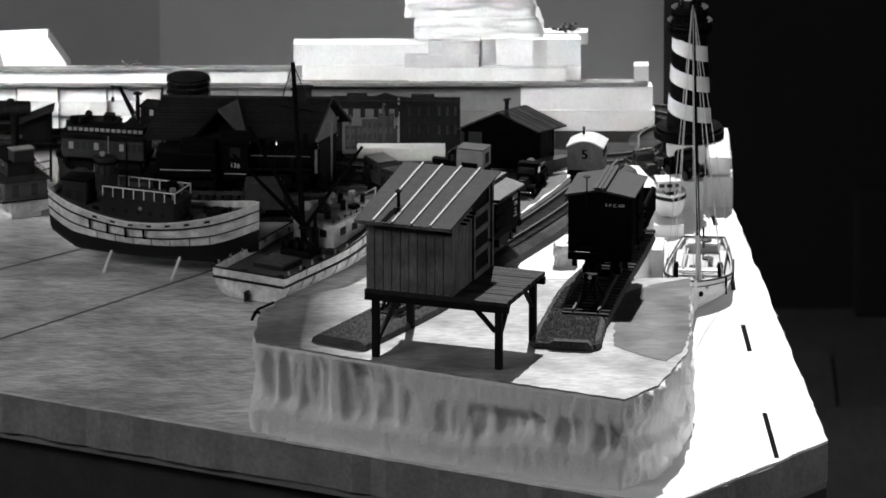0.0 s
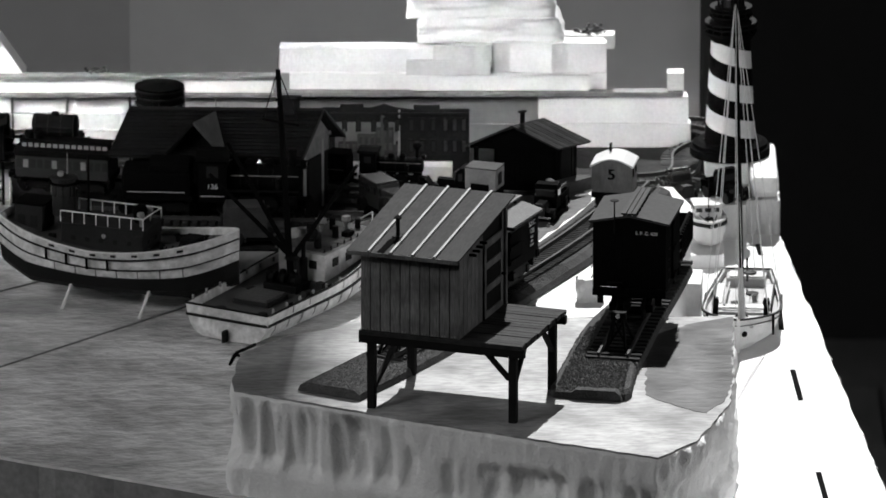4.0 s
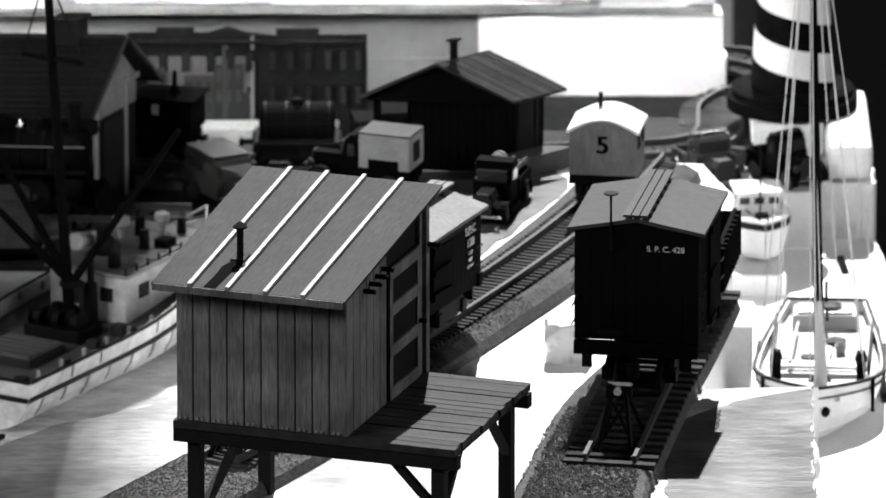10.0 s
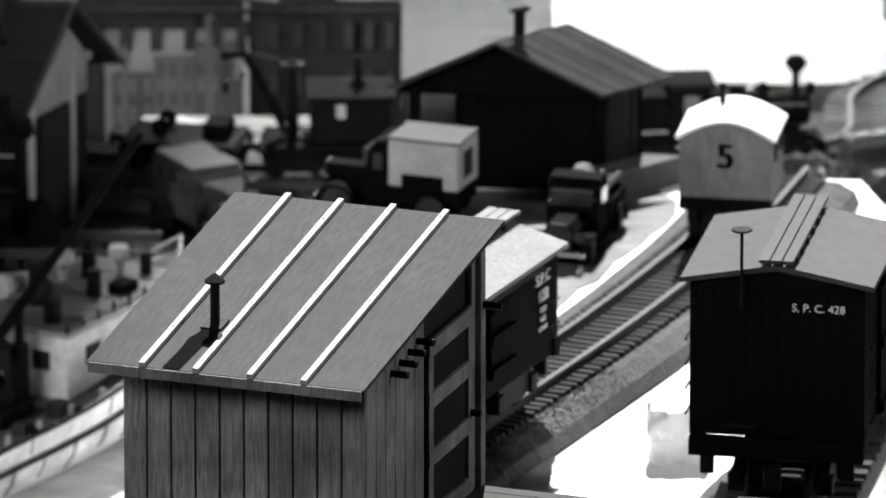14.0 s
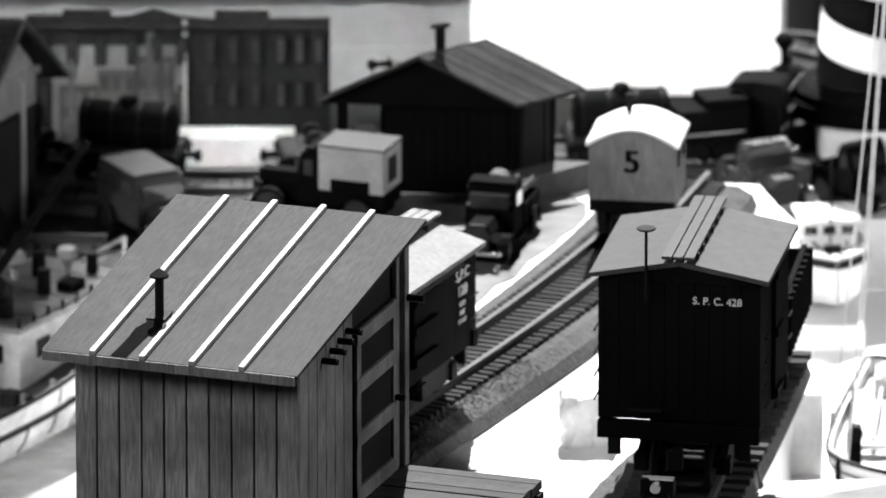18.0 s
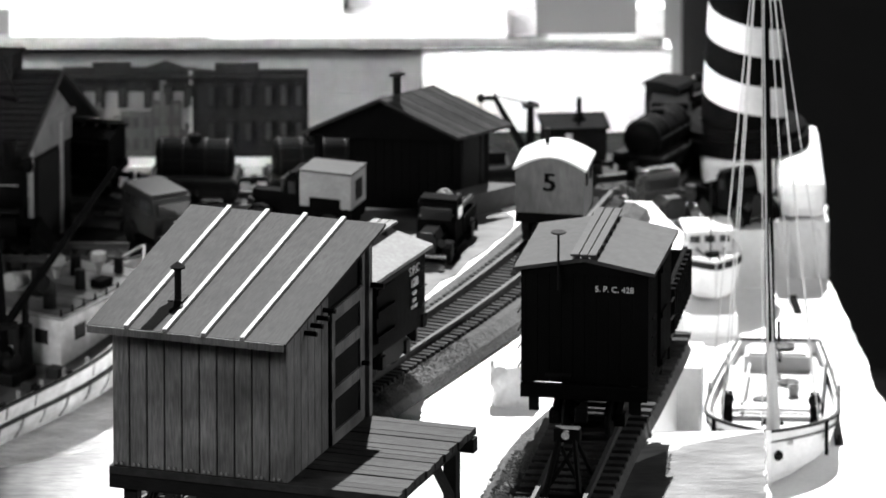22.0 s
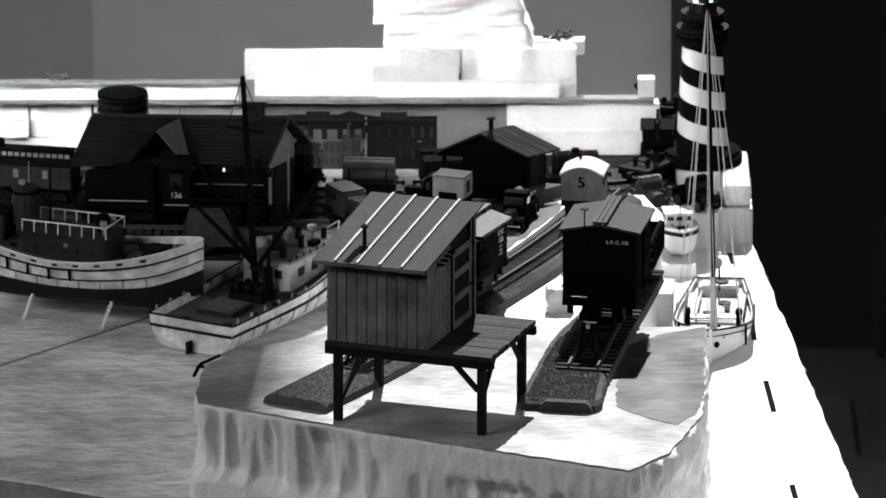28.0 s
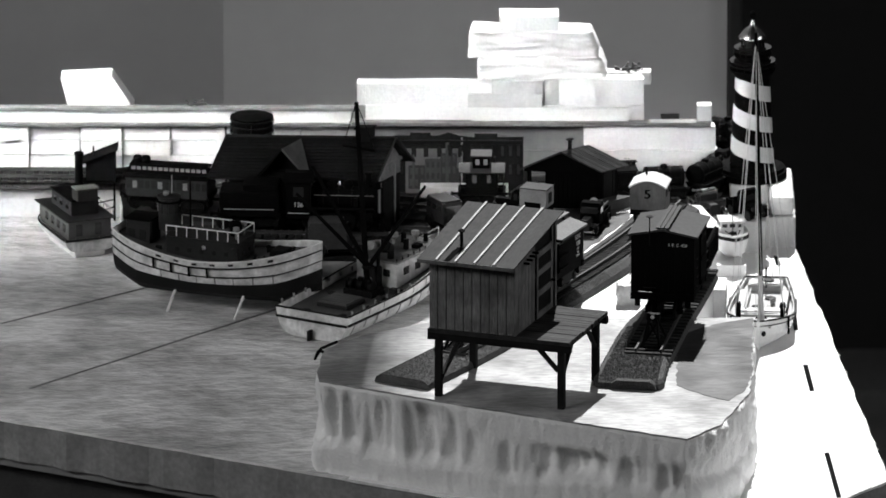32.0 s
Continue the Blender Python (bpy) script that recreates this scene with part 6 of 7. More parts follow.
def depot():
    L, D = 0.106, 0.040
    m = sized(pose(-0.0840, 0.8930, ZB - 0.0004, 0, 0, -2), 0.72) @ pose(-L / 2, 0, 0)
    t = thing("railway_depot", m, "dark wooden railway depot with a shingled roof and front gable", "station building")
    ez, rz = 0.0415, 0.0620
    part("wall", box(0.004, L - 0.0012, 0.004, 0.0055, 0, ez + 0.001), STUCCO, t)
    part("wall", box(0.004, L - 0.0012, D - 0.0055, D - 0.004, 0, ez + 0.001), STUCCO, t)
    for x in (0.004, L - 0.0010):
        part("gable_wall", slab_yz([(0.0056, 0), (D - 0.0056, 0), (D - 0.0056, ez), (D / 2, rz - 0.0016), (0.0056, ez)], x, x + 0.0015), STUCCO, t)
    ov = 0.006
    for s in (0, 1):
        a = (-0.005, ez - 0.0022) if s == 0 else (D + 0.005, ez - 0.0022)
        part("roof_deck", slab_yz([a, (D / 2, rz), (D / 2, rz - 0.0012), (a[0], a[1] - 0.0012)], -ov, L + 0.0045), BOARD_DARK, t)
        shingle_rows(t, -ov - 0.0004, L + 0.0045 + 0.0004, a, (D / 2, rz), 13, SHINGLE)
    part("ridge_board", slab_yz([(D / 2 - 0.0012, rz), (D / 2, rz + 0.0014), (D / 2 + 0.0012, rz)], -ov, L + 0.0045), BOARD_DARK, t)
    # pale trim and doors on the gable end
    x = L + 0.0007
    part("gable_trim", slab_yz([(0.004, ez + 0.001), (D - 0.004, ez + 0.001), (D - 0.004, ez + 0.0032), (0.004, ez + 0.0032)], x, x + 0.0008), BOARD, t, "pale gable trim")
    part("gable_panel", slab_yz([(D * 0.16, ez + 0.0034), (D * 0.84, ez + 0.0034), (D / 2, rz - 0.003)], x, x + 0.0005), BOARD, t, "pale shingled gable")
    part("wall_panel", slab_yz([(0.0064, ez - 0.0075), (D - 0.006, ez - 0.0075), (D - 0.006, ez + 0.0006), (0.0064, ez + 0.0006)], x, x + 0.0004), BOARD, t, "pale band under the gable")
    part("freight_door", slab_yz([(D * 0.25, 0.0005), (D * 0.62, 0.0005), (D * 0.62, ez - 0.009), (D * 0.25, ez - 0.009)], x, x + 0.0007), BOARD_DARK, t, "dark freight door")
    part("corner_post", slab_yz([(0.004, 0), (0.0062, 0), (0.0062, ez), (0.004, ez)], x, x + 0.0009), GREYL, t, "pale corner board")
    part("corner_post", slab_yz([(D * 0.64, 0), (D * 0.68, 0), (D * 0.68, ez), (D * 0.64, ez)], x, x + 0.0009), GREYL, t)
    for s in (0.0, 1.0):
        y = -0.0052 if s == 0 else D + 0.0052
        part("bargeboard", slab_yz([(y, ez - 0.0040), (D / 2, rz - 0.0004), (D / 2, rz + 0.0010), (y, ez - 0.0024)], L + 0.0045 + 0.0005, L + 0.0045 + 0.0013), GREYP, t, "weathered bargeboard")
    # windows and doors of the front
    for k, (u, w, h, zb) in enumerate(((0.10, 0.009, 0.011, 0.006), (0.22, 0.009, 0.011, 0.006), (0.36, 0.007, 0.016, 0.001), (0.48, 0.010, 0.011, 0.006), (0.62, 0.009, 0.011, 0.006), (0.75, 0.007, 0.016, 0.001), (0.88, 0.009, 0.011, 0.006))):
        xx = L * u
        f = part("window_frame" if zb > 0.003 else "door_frame", box(xx - w / 2, xx + w / 2, 0.0030, 0.0041, zb, min(zb + h, ez - 0.003), 0.0002), BOARD_DARK, t)
        part("pane", box(xx - w / 2 + 0.001, xx + w / 2 - 0.001, 0.0026, 0.0031, zb + 0.001, min(zb + h, ez - 0.003) - 0.001), GLASS, f)
    # cross gable
    gx, gw = L * 0.44, 0.0165
    gz, gr = ez - 0.001, 0.0600
    part("gable_front", slab_xz([(gx - gw, 0), (gx + gw * 0.9, 0), (gx + gw * 0.9, gz), (gx, gr - 0.002), (gx - gw, gz)], 0.0, 0.0016), STUCCO, t, "dark front gable")
    for s in (-1, 1):
        bm = bmesh.new()
        e0 = [(gx + s * (gw + 0.004), gz - 0.0040), (gx, gr)]
        pts = [(e0[0][0], e0[0][1]), (e0[1][0], e0[1][1]), (e0[1][0], e0[1][1] + 0.0014), (e0[0][0], e0[0][1] + 0.0014)]
        # the right slope takes the paler shingles
        part("gable_roof", slab_xz(pts, -0.008, D / 2 - 0.001), SHINGLE_L if s > 0 else SHINGLE, t, "pale roof slope" if s > 0 else "")
    c = part("chimney", box(L * 0.80, L * 0.80 + 0.0095, D / 2 - 0.003, D / 2 + 0.005, rz - 0.003, rz + 0.0065), BRICKD, t, "dark brick chimney")
    part("chimney_cap", box(L * 0.80 - 0.0008, L * 0.80 + 0.0103, D / 2 - 0.0038, D / 2 + 0.0058, rz + 0.0065, rz + 0.0078), BRICKD, c)
    part("platform", box(-0.012, L + 0.010, -0.016, 0.0038, -0.0002, 0.0014), BOARD_DARK, t, "dark plank platform")
    # the plan is skewed: its ends run back to the east
    for ob in t.children_recursive:
        ob.data.transform(Matrix(((1, SKEW, 0, -SKEW * 0.004), (0, 1, 0, 0), (0, 0, 1, 0), (0, 0, 0, 1))))
    return t


SKEW = 0.46
depot()


def engine_shed():
    W, D = 0.0450, 0.0125
    m = sized(pose(0.0640, 0.8342, HB - 0.0004, 0, 0, -8), 0.74) @ pose(-W, 0, 0)
    t = thing("freight_shed", m, "black wooden freight shed with a plank roof and stovepipe", "shed")
    ez = 0.0286
    pz = ez + W * 0.235
    X0 = 0.0090                                # the porch is open on this side
    for x in (X0, W - 0.0013):
        n = 9
        for i in range(n):
            part("board", box(x, x + 0.0013, D * i / n, D * (i + 1) / n - 0.0002, 0, ez - 0.0006), BLACK, t)
    n = 12
    for y in (0.0, D - 0.0013):
        for i in range(n):
            xa, xb = X0 + (W - X0) * i / n + 0.0001, X0 + (W - X0) * (i + 1) / n - 0.0001
            zz = ez + (pz - ez) * (1 - abs((xa + xb) / W - 1)) - 0.0016
            part("board", box(xa, xb, y, y + 0.0013, 0, zz), BLACK, t)
    ov = 0.0035
    for s in (-1, 1):
        k = 11
        for i in range(k):
            y0 = -ov + (D + 2 * ov) * i / k
            y1 = -ov + (D + 2 * ov) * (i + 1) / k - 0.00025
            xe = W / 2 + s * (W / 2 + 0.0050)
            ze = ez - (pz - ez) * 0.0050 / (W / 2)
            up = 0.0009 + rnd.uniform(0, 0.0002)
            part("roof_plank", slab_xz([(xe, ze), (W / 2, pz), (W / 2, pz + up), (xe, ze + up)], y0, y1), SHEDROOF, t)
    part("gable_board", slab_xz([(-0.004, ez - 0.0035), (W + 0.004, ez - 0.0035), (W + 0.004, ez - 0.0012), (W / 2, pz - 0.0008), (-0.004, ez - 0.0012)], -0.0012, -0.0004), BLACK, t, "black boarded gable")
    part("stovepipe", rod((W / 2 - 0.001, 0.004, pz), (W / 2 - 0.001, 0.004, pz + 0.0075), 0.0010, seg=12), BLACKM, t)
    part("pipe_cap", lathe([(0.0012, 0), (0.0020, 0.0003), (0.0020, 0.001), (0.0012, 0.0014)], 12, centre=(W / 2 - 0.001, 0.004, pz + 0.0070)), BLACKM, t)
    part("side_door", box(W - 0.0001, W + 0.0008, D * 0.25, D * 0.65, 0.0005, ez - 0.003), BOARD_DARK, t, "dark sliding door")
    for y in (D * 0.2, D * 0.7):
        part("door_post", box(W, W + 0.0009, y, y + 0.0012, 0, ez - 0.001), BOARD_DARK, t)
    for x in (0.0010, ):
        for y in (-0.004, D):
            part("post", box(x, x + 0.0014, y, y + 0.0014, 0, ez - 0.002), BLACK, t)
    part("loading_dock", box(W + 0.001, W + 0.012, -0.012, D * 0.9, 0.0, 0.0075), CARROOF, t, "grey plank loading dock")
    for ob in t.children_recursive:
        ob.data.transform(Matrix(((1, 0.85, 0, 0), (0, 1, 0, 0), (0, 0, 1, 0), (0, 0, 0, 1))))
    return t


engine_shed()


def town_fronts():
    """Flat card building fronts and a printed picture that lean on the foam cliff."""
    base = Vector((-0.0375, 0.9644, ZB))
    w, h = 0.0645, 0.0300
    t = thing("building_front", pose(base.x, base.y - 0.0014, ZB - 0.0004), "dark brick building fronts cut from thick card", "building front")
    outline = [(0, 0), (w, 0), (w, h * 0.96), (w * 0.80, h * 0.96), (w * 0.80, h * 1.02), (w * 0.62, h * 1.02), (w * 0.62, h * 0.95), (w * 0.50, h * 0.98), (w * 0.42, h * 1.04), (w * 0.34, h * 0.98), (w * 0.28, h * 0.98), (w * 0.28, h * 1.03), (w * 0.12, h * 1.03), (w * 0.12, h * 0.98), (0, h * 0.98)]
    part("wall", slab_xz(outline, 0, 0.0012), BRICKD, t)
    for x0, x1 in ((0.0, 0.30), (0.30, 0.56), (0.56, 0.80), (0.80, 1.0)):
        part("cornice", box(w * x0 + 0.0003, w * x1 - 0.0003, -0.0008, 0, h * 0.88, h * 0.91), BOARD_DARK, t)
        n = 3
        for row, (za, zb) in enumerate(((0.62, 0.83), (0.30, 0.50))):
            for k in range(n):
                xc = w * (x0 + (x1 - x0) * (k + 0.6) / (n + 0.2))
                f = part("window_frame", box(xc - 0.0012, xc + 0.0012, -0.0005, 0, h * za, h * zb), STUCCO, t)
                part("pane", box(xc - 0.0008, xc + 0.0008, -0.0007, -0.0005, h * za + 0.0006, h * zb - 0.0006), GREYP if x0 > 0.7 else GLASS, f)
    # printed picture of a street
    p = Vector((-0.0320, 0.9614, ZB))
    pw, ph = 0.0286, 0.0288
    b = thing("street_picture", pose(p.x, p.y, ZB - 0.0004, -4, 0, 0), "pale printed picture of an old brick street", "picture")
    part("card", box(0, pw, 0, 0.0008, 0, ph), PRINT, b)
    for k, (x0, x1, hh, mt) in enumerate(((0.05, 0.34, 0.50, PRINTD), (0.34, 0.62, 0.62, PRINTM), (0.62, 0.90, 0.72, PRINTD), (0.70, 0.76, 0.90, PRINTM), (0.12, 0.16, 0.72, PRINTM), (0.90, 0.96, 0.45, PRINTD))):
        f = part("printed_building", box(pw * x0, pw * x1, -0.0003 - 0.00005 * k, -0.00002, ph * 0.08, ph * hh), mt, b)
        if x1 - x0 > 0.1:
            for i in range(3):
                for j in range(2):
                    xc = pw * (x0 + (x1 - x0) * (i + 0.5) / 3)
                    part("printed_window", box(xc - 0.0007, xc + 0.0007, -0.0006, -0.0003, ph * (hh - 0.16 - 0.2 * j), ph * (hh - 0.05 - 0.2 * j)), PRINTD if mt is PRINTM else PRINTM, f)
    part("border", box(pw * 0.97, pw * 1.0, -0.0004, -0.00002, 0, ph), GREYL, b, "white picture edge")
    solo("foam_step", box(-0.0245, 0.0195, 0.9482, 0.9572, ZB - 0.0004, ZB + 0.0064, 0.0005), FOAM, pose(0, 0, 0), "low white foam step below the cliff", "foam block")


town_fronts()


def water_tank():
    p = Vector((-0.1087, 0.9512, 0.7755))
    z0, z1, r = 0.0305, 0.0425, 0.0103
    t = thing("water_tank", pose(p.x, p.y, ZB - 0.0004), "black wooden water tank on a trestle behind the depot", "water tank")
    for k in range(24):
        a0, a1 = 2 * math.pi * k / 24, 2 * math.pi * (k + 0.94) / 24
        bm = prism([(r * math.cos(a0), r * math.sin(a0)), (r * math.cos(a1), r * math.sin(a1)), (r * 0.9 * math.cos(a1), r * 0.9 * math.sin(a1)), (r * 0.9 * math.cos(a0), r * 0.9 * math.sin(a0))], z0, z1)
        part("stave", bm, BLACK, t)
    part("floor", lathe([(r * 0.97, z0 - 0.001), (r * 0.97, z0)], 24), BLACK, t)
    for z in (0.12, 0.4, 0.68, 0.92):
        zz = z0 + (z1 - z0) * z
        part("hoop", lathe([(r + 0.0001, zz - 0.0004), (r + 0.0006, zz - 0.0004), (r + 0.0006, zz + 0.0004), (r + 0.0001, zz + 0.0004)], 32), BLACKM, t)
    part("lid", lathe([(r * 1.05, z1), (r * 1.05, z1 + 0.0006), (r * 0.2, z1 + 0.0022)], 24), BLACK, t)
    for x in (-0.7, 0.0, 0.7):
        for y in (-0.6, 0.6):
            part("leg", box(r * x - 0.001, r * x + 0.001, r * y - 0.001, r * y + 0.001, 0, z0 - 0.001), BLACK, t)
    f = part("spout_frame", rod((-r * 1.25, -0.004, 0), (-r * 1.25, -0.004, z0 + 0.008), 0.0006, seg=6), BLACKM, t)
    part("spout_bar", rod((-r * 1.3, -0.004, z0 + 0.004), (-r * 0.3, -0.004, z0 + 0.0045), 0.0006, seg=6), GREYL, t, "pale spout bar")
    part("counterweight", lathe([(0.0012, -0.0006), (0.0036, -0.0006), (0.0036, 0.0006), (0.0012, 0.0006)], 16, centre=(-r * 0.8, -0.004, z0 - 0.006), axis="Y"), GREYL, t, "pale round counterweight")
    part("ladder", rod((r * 1.05, 0.0, z0 + 0.002), (r * 1.05, 0, z1), 0.0004, seg=5), GREYL, t)


water_tank()


# ---- road vehicles ----
def wheel(parent, x, y, r, w=0.0022, disc=None):
    t = part("wheel", lathe([(r * 0.5, -w / 2), (r * 0.9, -w / 2), (r, -w * 0.3), (r, w * 0.3), (r * 0.9, w / 2), (r * 0.5, w / 2)], 18, centre=(x, y, r), axis="Y"), TYRE, parent, "black tyre")
    part("rim", lathe([(0.0003, -w * 0.35), (r * 0.52, -w * 0.35), (r * 0.52, w * 0.35), (0.0003, w * 0.35)], 14, centre=(x, y, r), axis="Y"), disc or GREYP, t)


def fender(parent, x, y, r, w, material):
    bm = bmesh.new()
    k = 9
    rings = []
    for i in range(k):
        a = math.pi * (1.08 - 1.16 * i / (k - 1))
        rings.append([bm.verts.new((x + q * math.cos(a), y + s * w / 2, r * 0.9 + q * math.sin(a))) for q, s in ((r * 1.28, -1), (r * 1.28, 1), (r * 1.12, 1), (r * 1.12, -1))])
    for a, b in zip(rings, rings[1:]):
        for j in range(4):
            bm.faces.new((a[j], a[(j + 1) % 4], b[(j + 1) % 4], b[j]))
    bm.faces.new(rings[0]), bm.faces.new(rings[-1][::-1])
    part("fender", bm, material, parent)


def vehicle(m, kind, paint, label, category, L=0.048, W=0.0180, name="car", top=None, group="road vehicles"):
    """A nineteen-thirties car or truck, front at +x."""
    t = thing(name, m, label, category, group)
    r, ax0, ax1 = 0.0042, -L * 0.30, L * 0.33
    for x in (ax0, ax1):
        for s in (-1, 1):
            wheel(t, x, s * (W / 2 - 0.0014), r)
            fender(t, x, s * (W / 2 - 0.0012), r, 0.0036, paint)
    part("chassis", box(-L * 0.48, L * 0.44, -W * 0.28, W * 0.28, 0.0036, 0.0056), BLACK, t)
    for s in (-1, 1):
        part("running_board", box(ax0 + r, ax1 - r, *sorted((s * W * 0.30, s * W * 0.48)), 0.0036, 0.0044), BLACK, t)
    hz = 0.0128
    part("hood", slab_yz([(-W * 0.24, 0.0054), (W * 0.24, 0.0054), (W * 0.26, hz * 0.80), (W * 0.16, hz), (-W * 0.16, hz), (-W * 0.26, hz * 0.80)], L * 0.12, L * 0.43), paint, t, "rounded hood")
    part("grille", slab_yz([(-W * 0.2, 0.0052), (W * 0.2, 0.0052), (W * 0.22, hz * 0.82), (W * 0.12, hz + 0.0003), (-W * 0.12, hz + 0.0003), (-W * 0.22, hz * 0.82)], L * 0.43, L * 0.445), GREYP, t, "grey radiator grille")
    part("bumper", box(L * 0.475, L * 0.485, -W * 0.46, W * 0.46, 0.0040, 0.0054, 0.0003), CHROME, t)
    for s in (-1, 1):
        part("headlight", lathe([(0.0004, -0.0014), (0.0015, 0.0004), (0.0017, 0.0008), (0.0004, 0.0010)], 12, centre=(L * 0.43, s * W * 0.34, 0.0095), axis="X"), GREYP, t, "round headlight")
    cz = 0.0205 if kind != "van" else 0.0225
    def cab(x0, x1, slope):
        c = part("cab", slab_xz([(x0, 0.0052), (x1, 0.0052), (x1, 0.0128), (x1 - slope, cz - 0.0008), (x1 - slope - 0.002, cz), (x0 + 0.0016, cz), (x0, cz - 0.0016)], -W * 0.42, W * 0.42), paint, t)
        part("windscreen", box(x1 - slope * 0.5 - 0.0002, x1 - slope * 0.5 + 0.0016, -W * 0.34, W * 0.34, 0.0138, cz - 0.0022), GLASS, c)
        for s in (-1, 1):
            n = 1 if kind in ("pickup", "van", "boxtruck") else 3
            for k in range(n):
                xa = x0 + 0.0016 + (x1 - slope - x0 - 0.002) * k / n
                xb = x0 + 0.0016 + (x1 - slope - x0 - 0.002) * (k + 0.85) / n
                part("side_window", box(xa, xb, *sorted((s * W * 0.415, s * W * 0.43)), 0.0136, cz - 0.0026), GLASS, c)
        part("cab_roof", box(x0 + 0.001, x1 - slope - 0.001, -W * 0.41, W * 0.41, cz, cz + 0.0007, 0.0003), top if top and kind != "boxtruck" else paint, c)
    if kind == "pickup":
        cab(-L * 0.10, L * 0.13, 0.0020)
        for s in (-1, 1):
            part("bed_side", box(-L * 0.48, -L * 0.11, *sorted((s * W * 0.44, s * W * 0.40)), 0.0056, 0.0120), paint, t)
        part("bed_floor", box(-L * 0.48, -L * 0.11, -W * 0.40, W * 0.40, 0.0056, 0.0066), BOARD_DARK, t)
        part("tailgate", box(-L * 0.49, -L * 0.48, -W * 0.44, W * 0.44, 0.0056, 0.0120), paint, t)
    elif kind == "boxtruck":
        cab(-L * 0.02, L * 0.14, 0.0015)
        b = part("box_body", box(-L * 0.50, -L * 0.03, -W * 0.50, W * 0.50, 0.0100, 0.0222, 0.0005), top or SAILW, t, "white box body")
        part("rear_sign", box(-L * 0.503, -L * 0.499, -W * 0.22, W * 0.22, 0.0125, 0.0195), GREYP, b, "faded picture on the rear door")
        part("body_sill", box(-L * 0.50, -L * 0.03, -W * 0.46, W * 0.46, 0.0056, 0.0099), BLACK, t)
        part("side_panel", box(-L * 0.40, -L * 0.12, W * 0.501, W * 0.51, 0.0100, 0.0135), BLACK, b, "dark lower side panel")
        part("box_roof", box(-L * 0.505, -L * 0.025, -W * 0.51, W * 0.51, 0.0222, 0.0229, 0.0002), GREYP, b, "dark roof edge")
    elif kind == "van":
        part("van_body", slab_xz([(-L * 0.48, 0.0052), (L * 0.13, 0.0052), (L * 0.13, 0.0140), (L * 0.09, cz - 0.001), (L * 0.05, cz), (-L * 0.44, cz), (-L * 0.48, cz - 0.004)], -W * 0.47, W * 0.47), paint, t)
        part("windscreen", box(L * 0.10, L * 0.125, -W * 0.38, W * 0.38, 0.0145, cz - 0.003), GLASS, t)
        part("spare_wheel", lathe([(0.0012, -0.0008), (0.0046, -0.0008), (0.0046, 0.0008), (0.0012, 0.0008)], 18, centre=(-L * 0.50, 0, 0.0125), axis="X"), TYRE, t)
    else:
        cab(-L * 0.46, L * 0.13, 0.0022)
    return t


GZ, LZ = HB - 0.0004, ZB - 0.0004
_w = Vector((-0.0096, 0.8970, 0.7755))
vehicle(sized(pose(_w.x, _w.y, LZ, 0, 0, -62), 0.72), "wagon", GREYP, "dark station wagon with a pale roof in the yard", "car", top=GREYP, L=0.044)
_w = Vector((-0.0642, 0.8544, 0.7755))
vehicle(sized(pose(_w.x, _w.y, LZ, 0, 0, 2), 0.78), "van", surface("faded_van_paint", 0.05, 0.45, wear=0.4), "faded dark delivery van on the wharf", "van", name="van", L=0.040)
_w = Vector((0.0260, 0.8204, 0.8040))
vehicle(sized(pose(_w.x, _w.y, GZ, 0, 0, 160), 0.74), "boxtruck", BLACK, "dark box truck with a white body in the yard", "truck", name="box_truck", top=surface("chalky_box_paint", 0.33, 0.6, wear=0.2), L=0.040, W=0.015)
TRUCK_PAINT = surface("dark_truck_paint", 0.030, 0.3, spec=0.5, wear=0.3)
_w = Vector((0.1180, 0.9165, 0.7755))
vehicle(sized(pose(_w.x, _w.y, ZB + 0.0003, 0, 0, -64), 0.70), "pickup", TRUCK_PAINT, "black old pickup truck near the lighthouse", "truck", name="pickup_truck", L=0.032)
_w = Vector((0.1385, 0.9190, 0.7755))
vehicle(sized(pose(_w.x, _w.y, ZB + 0.0003, 0, 0, -52), 0.66), "pickup", BLACK, "black old pickup truck with a grey roof near the lighthouse", "truck", name="pickup_truck", L=0.032, top=GREYP)


def stake_truck():
    p = Vector((0.0603, 0.8007, 0.8040))
    m = sized(pose(p.x, p.y, GZ, 0, 0, -105), 0.66)
    t = vehicle(m, "pickup", BLACK, "black stake truck loaded with pipes and gear", "truck", name="stake_truck", L=0.050)
    for k in range(6):
        y = -0.006 + k * 0.0024
        part("pipe", rod((-0.024, y, 0.0135 + 0.0012 * (k % 2)), (0.006, y, 0.0145 + 0.0012 * (k % 2)), 0.0010, seg=8), GREYP if k % 2 else CHROME, t)
    for k in range(2):
        part("hoop", lathe([(0.0022, -0.0004), (0.0034, -0.0004), (0.0034, 0.0004), (0.0022, 0.0004)], 16, centre=(-0.010 + 0.004 * k, -0.001, 0.0180), axis="X"), GREYL, t, "pale hoop")
    return t


stake_truck()


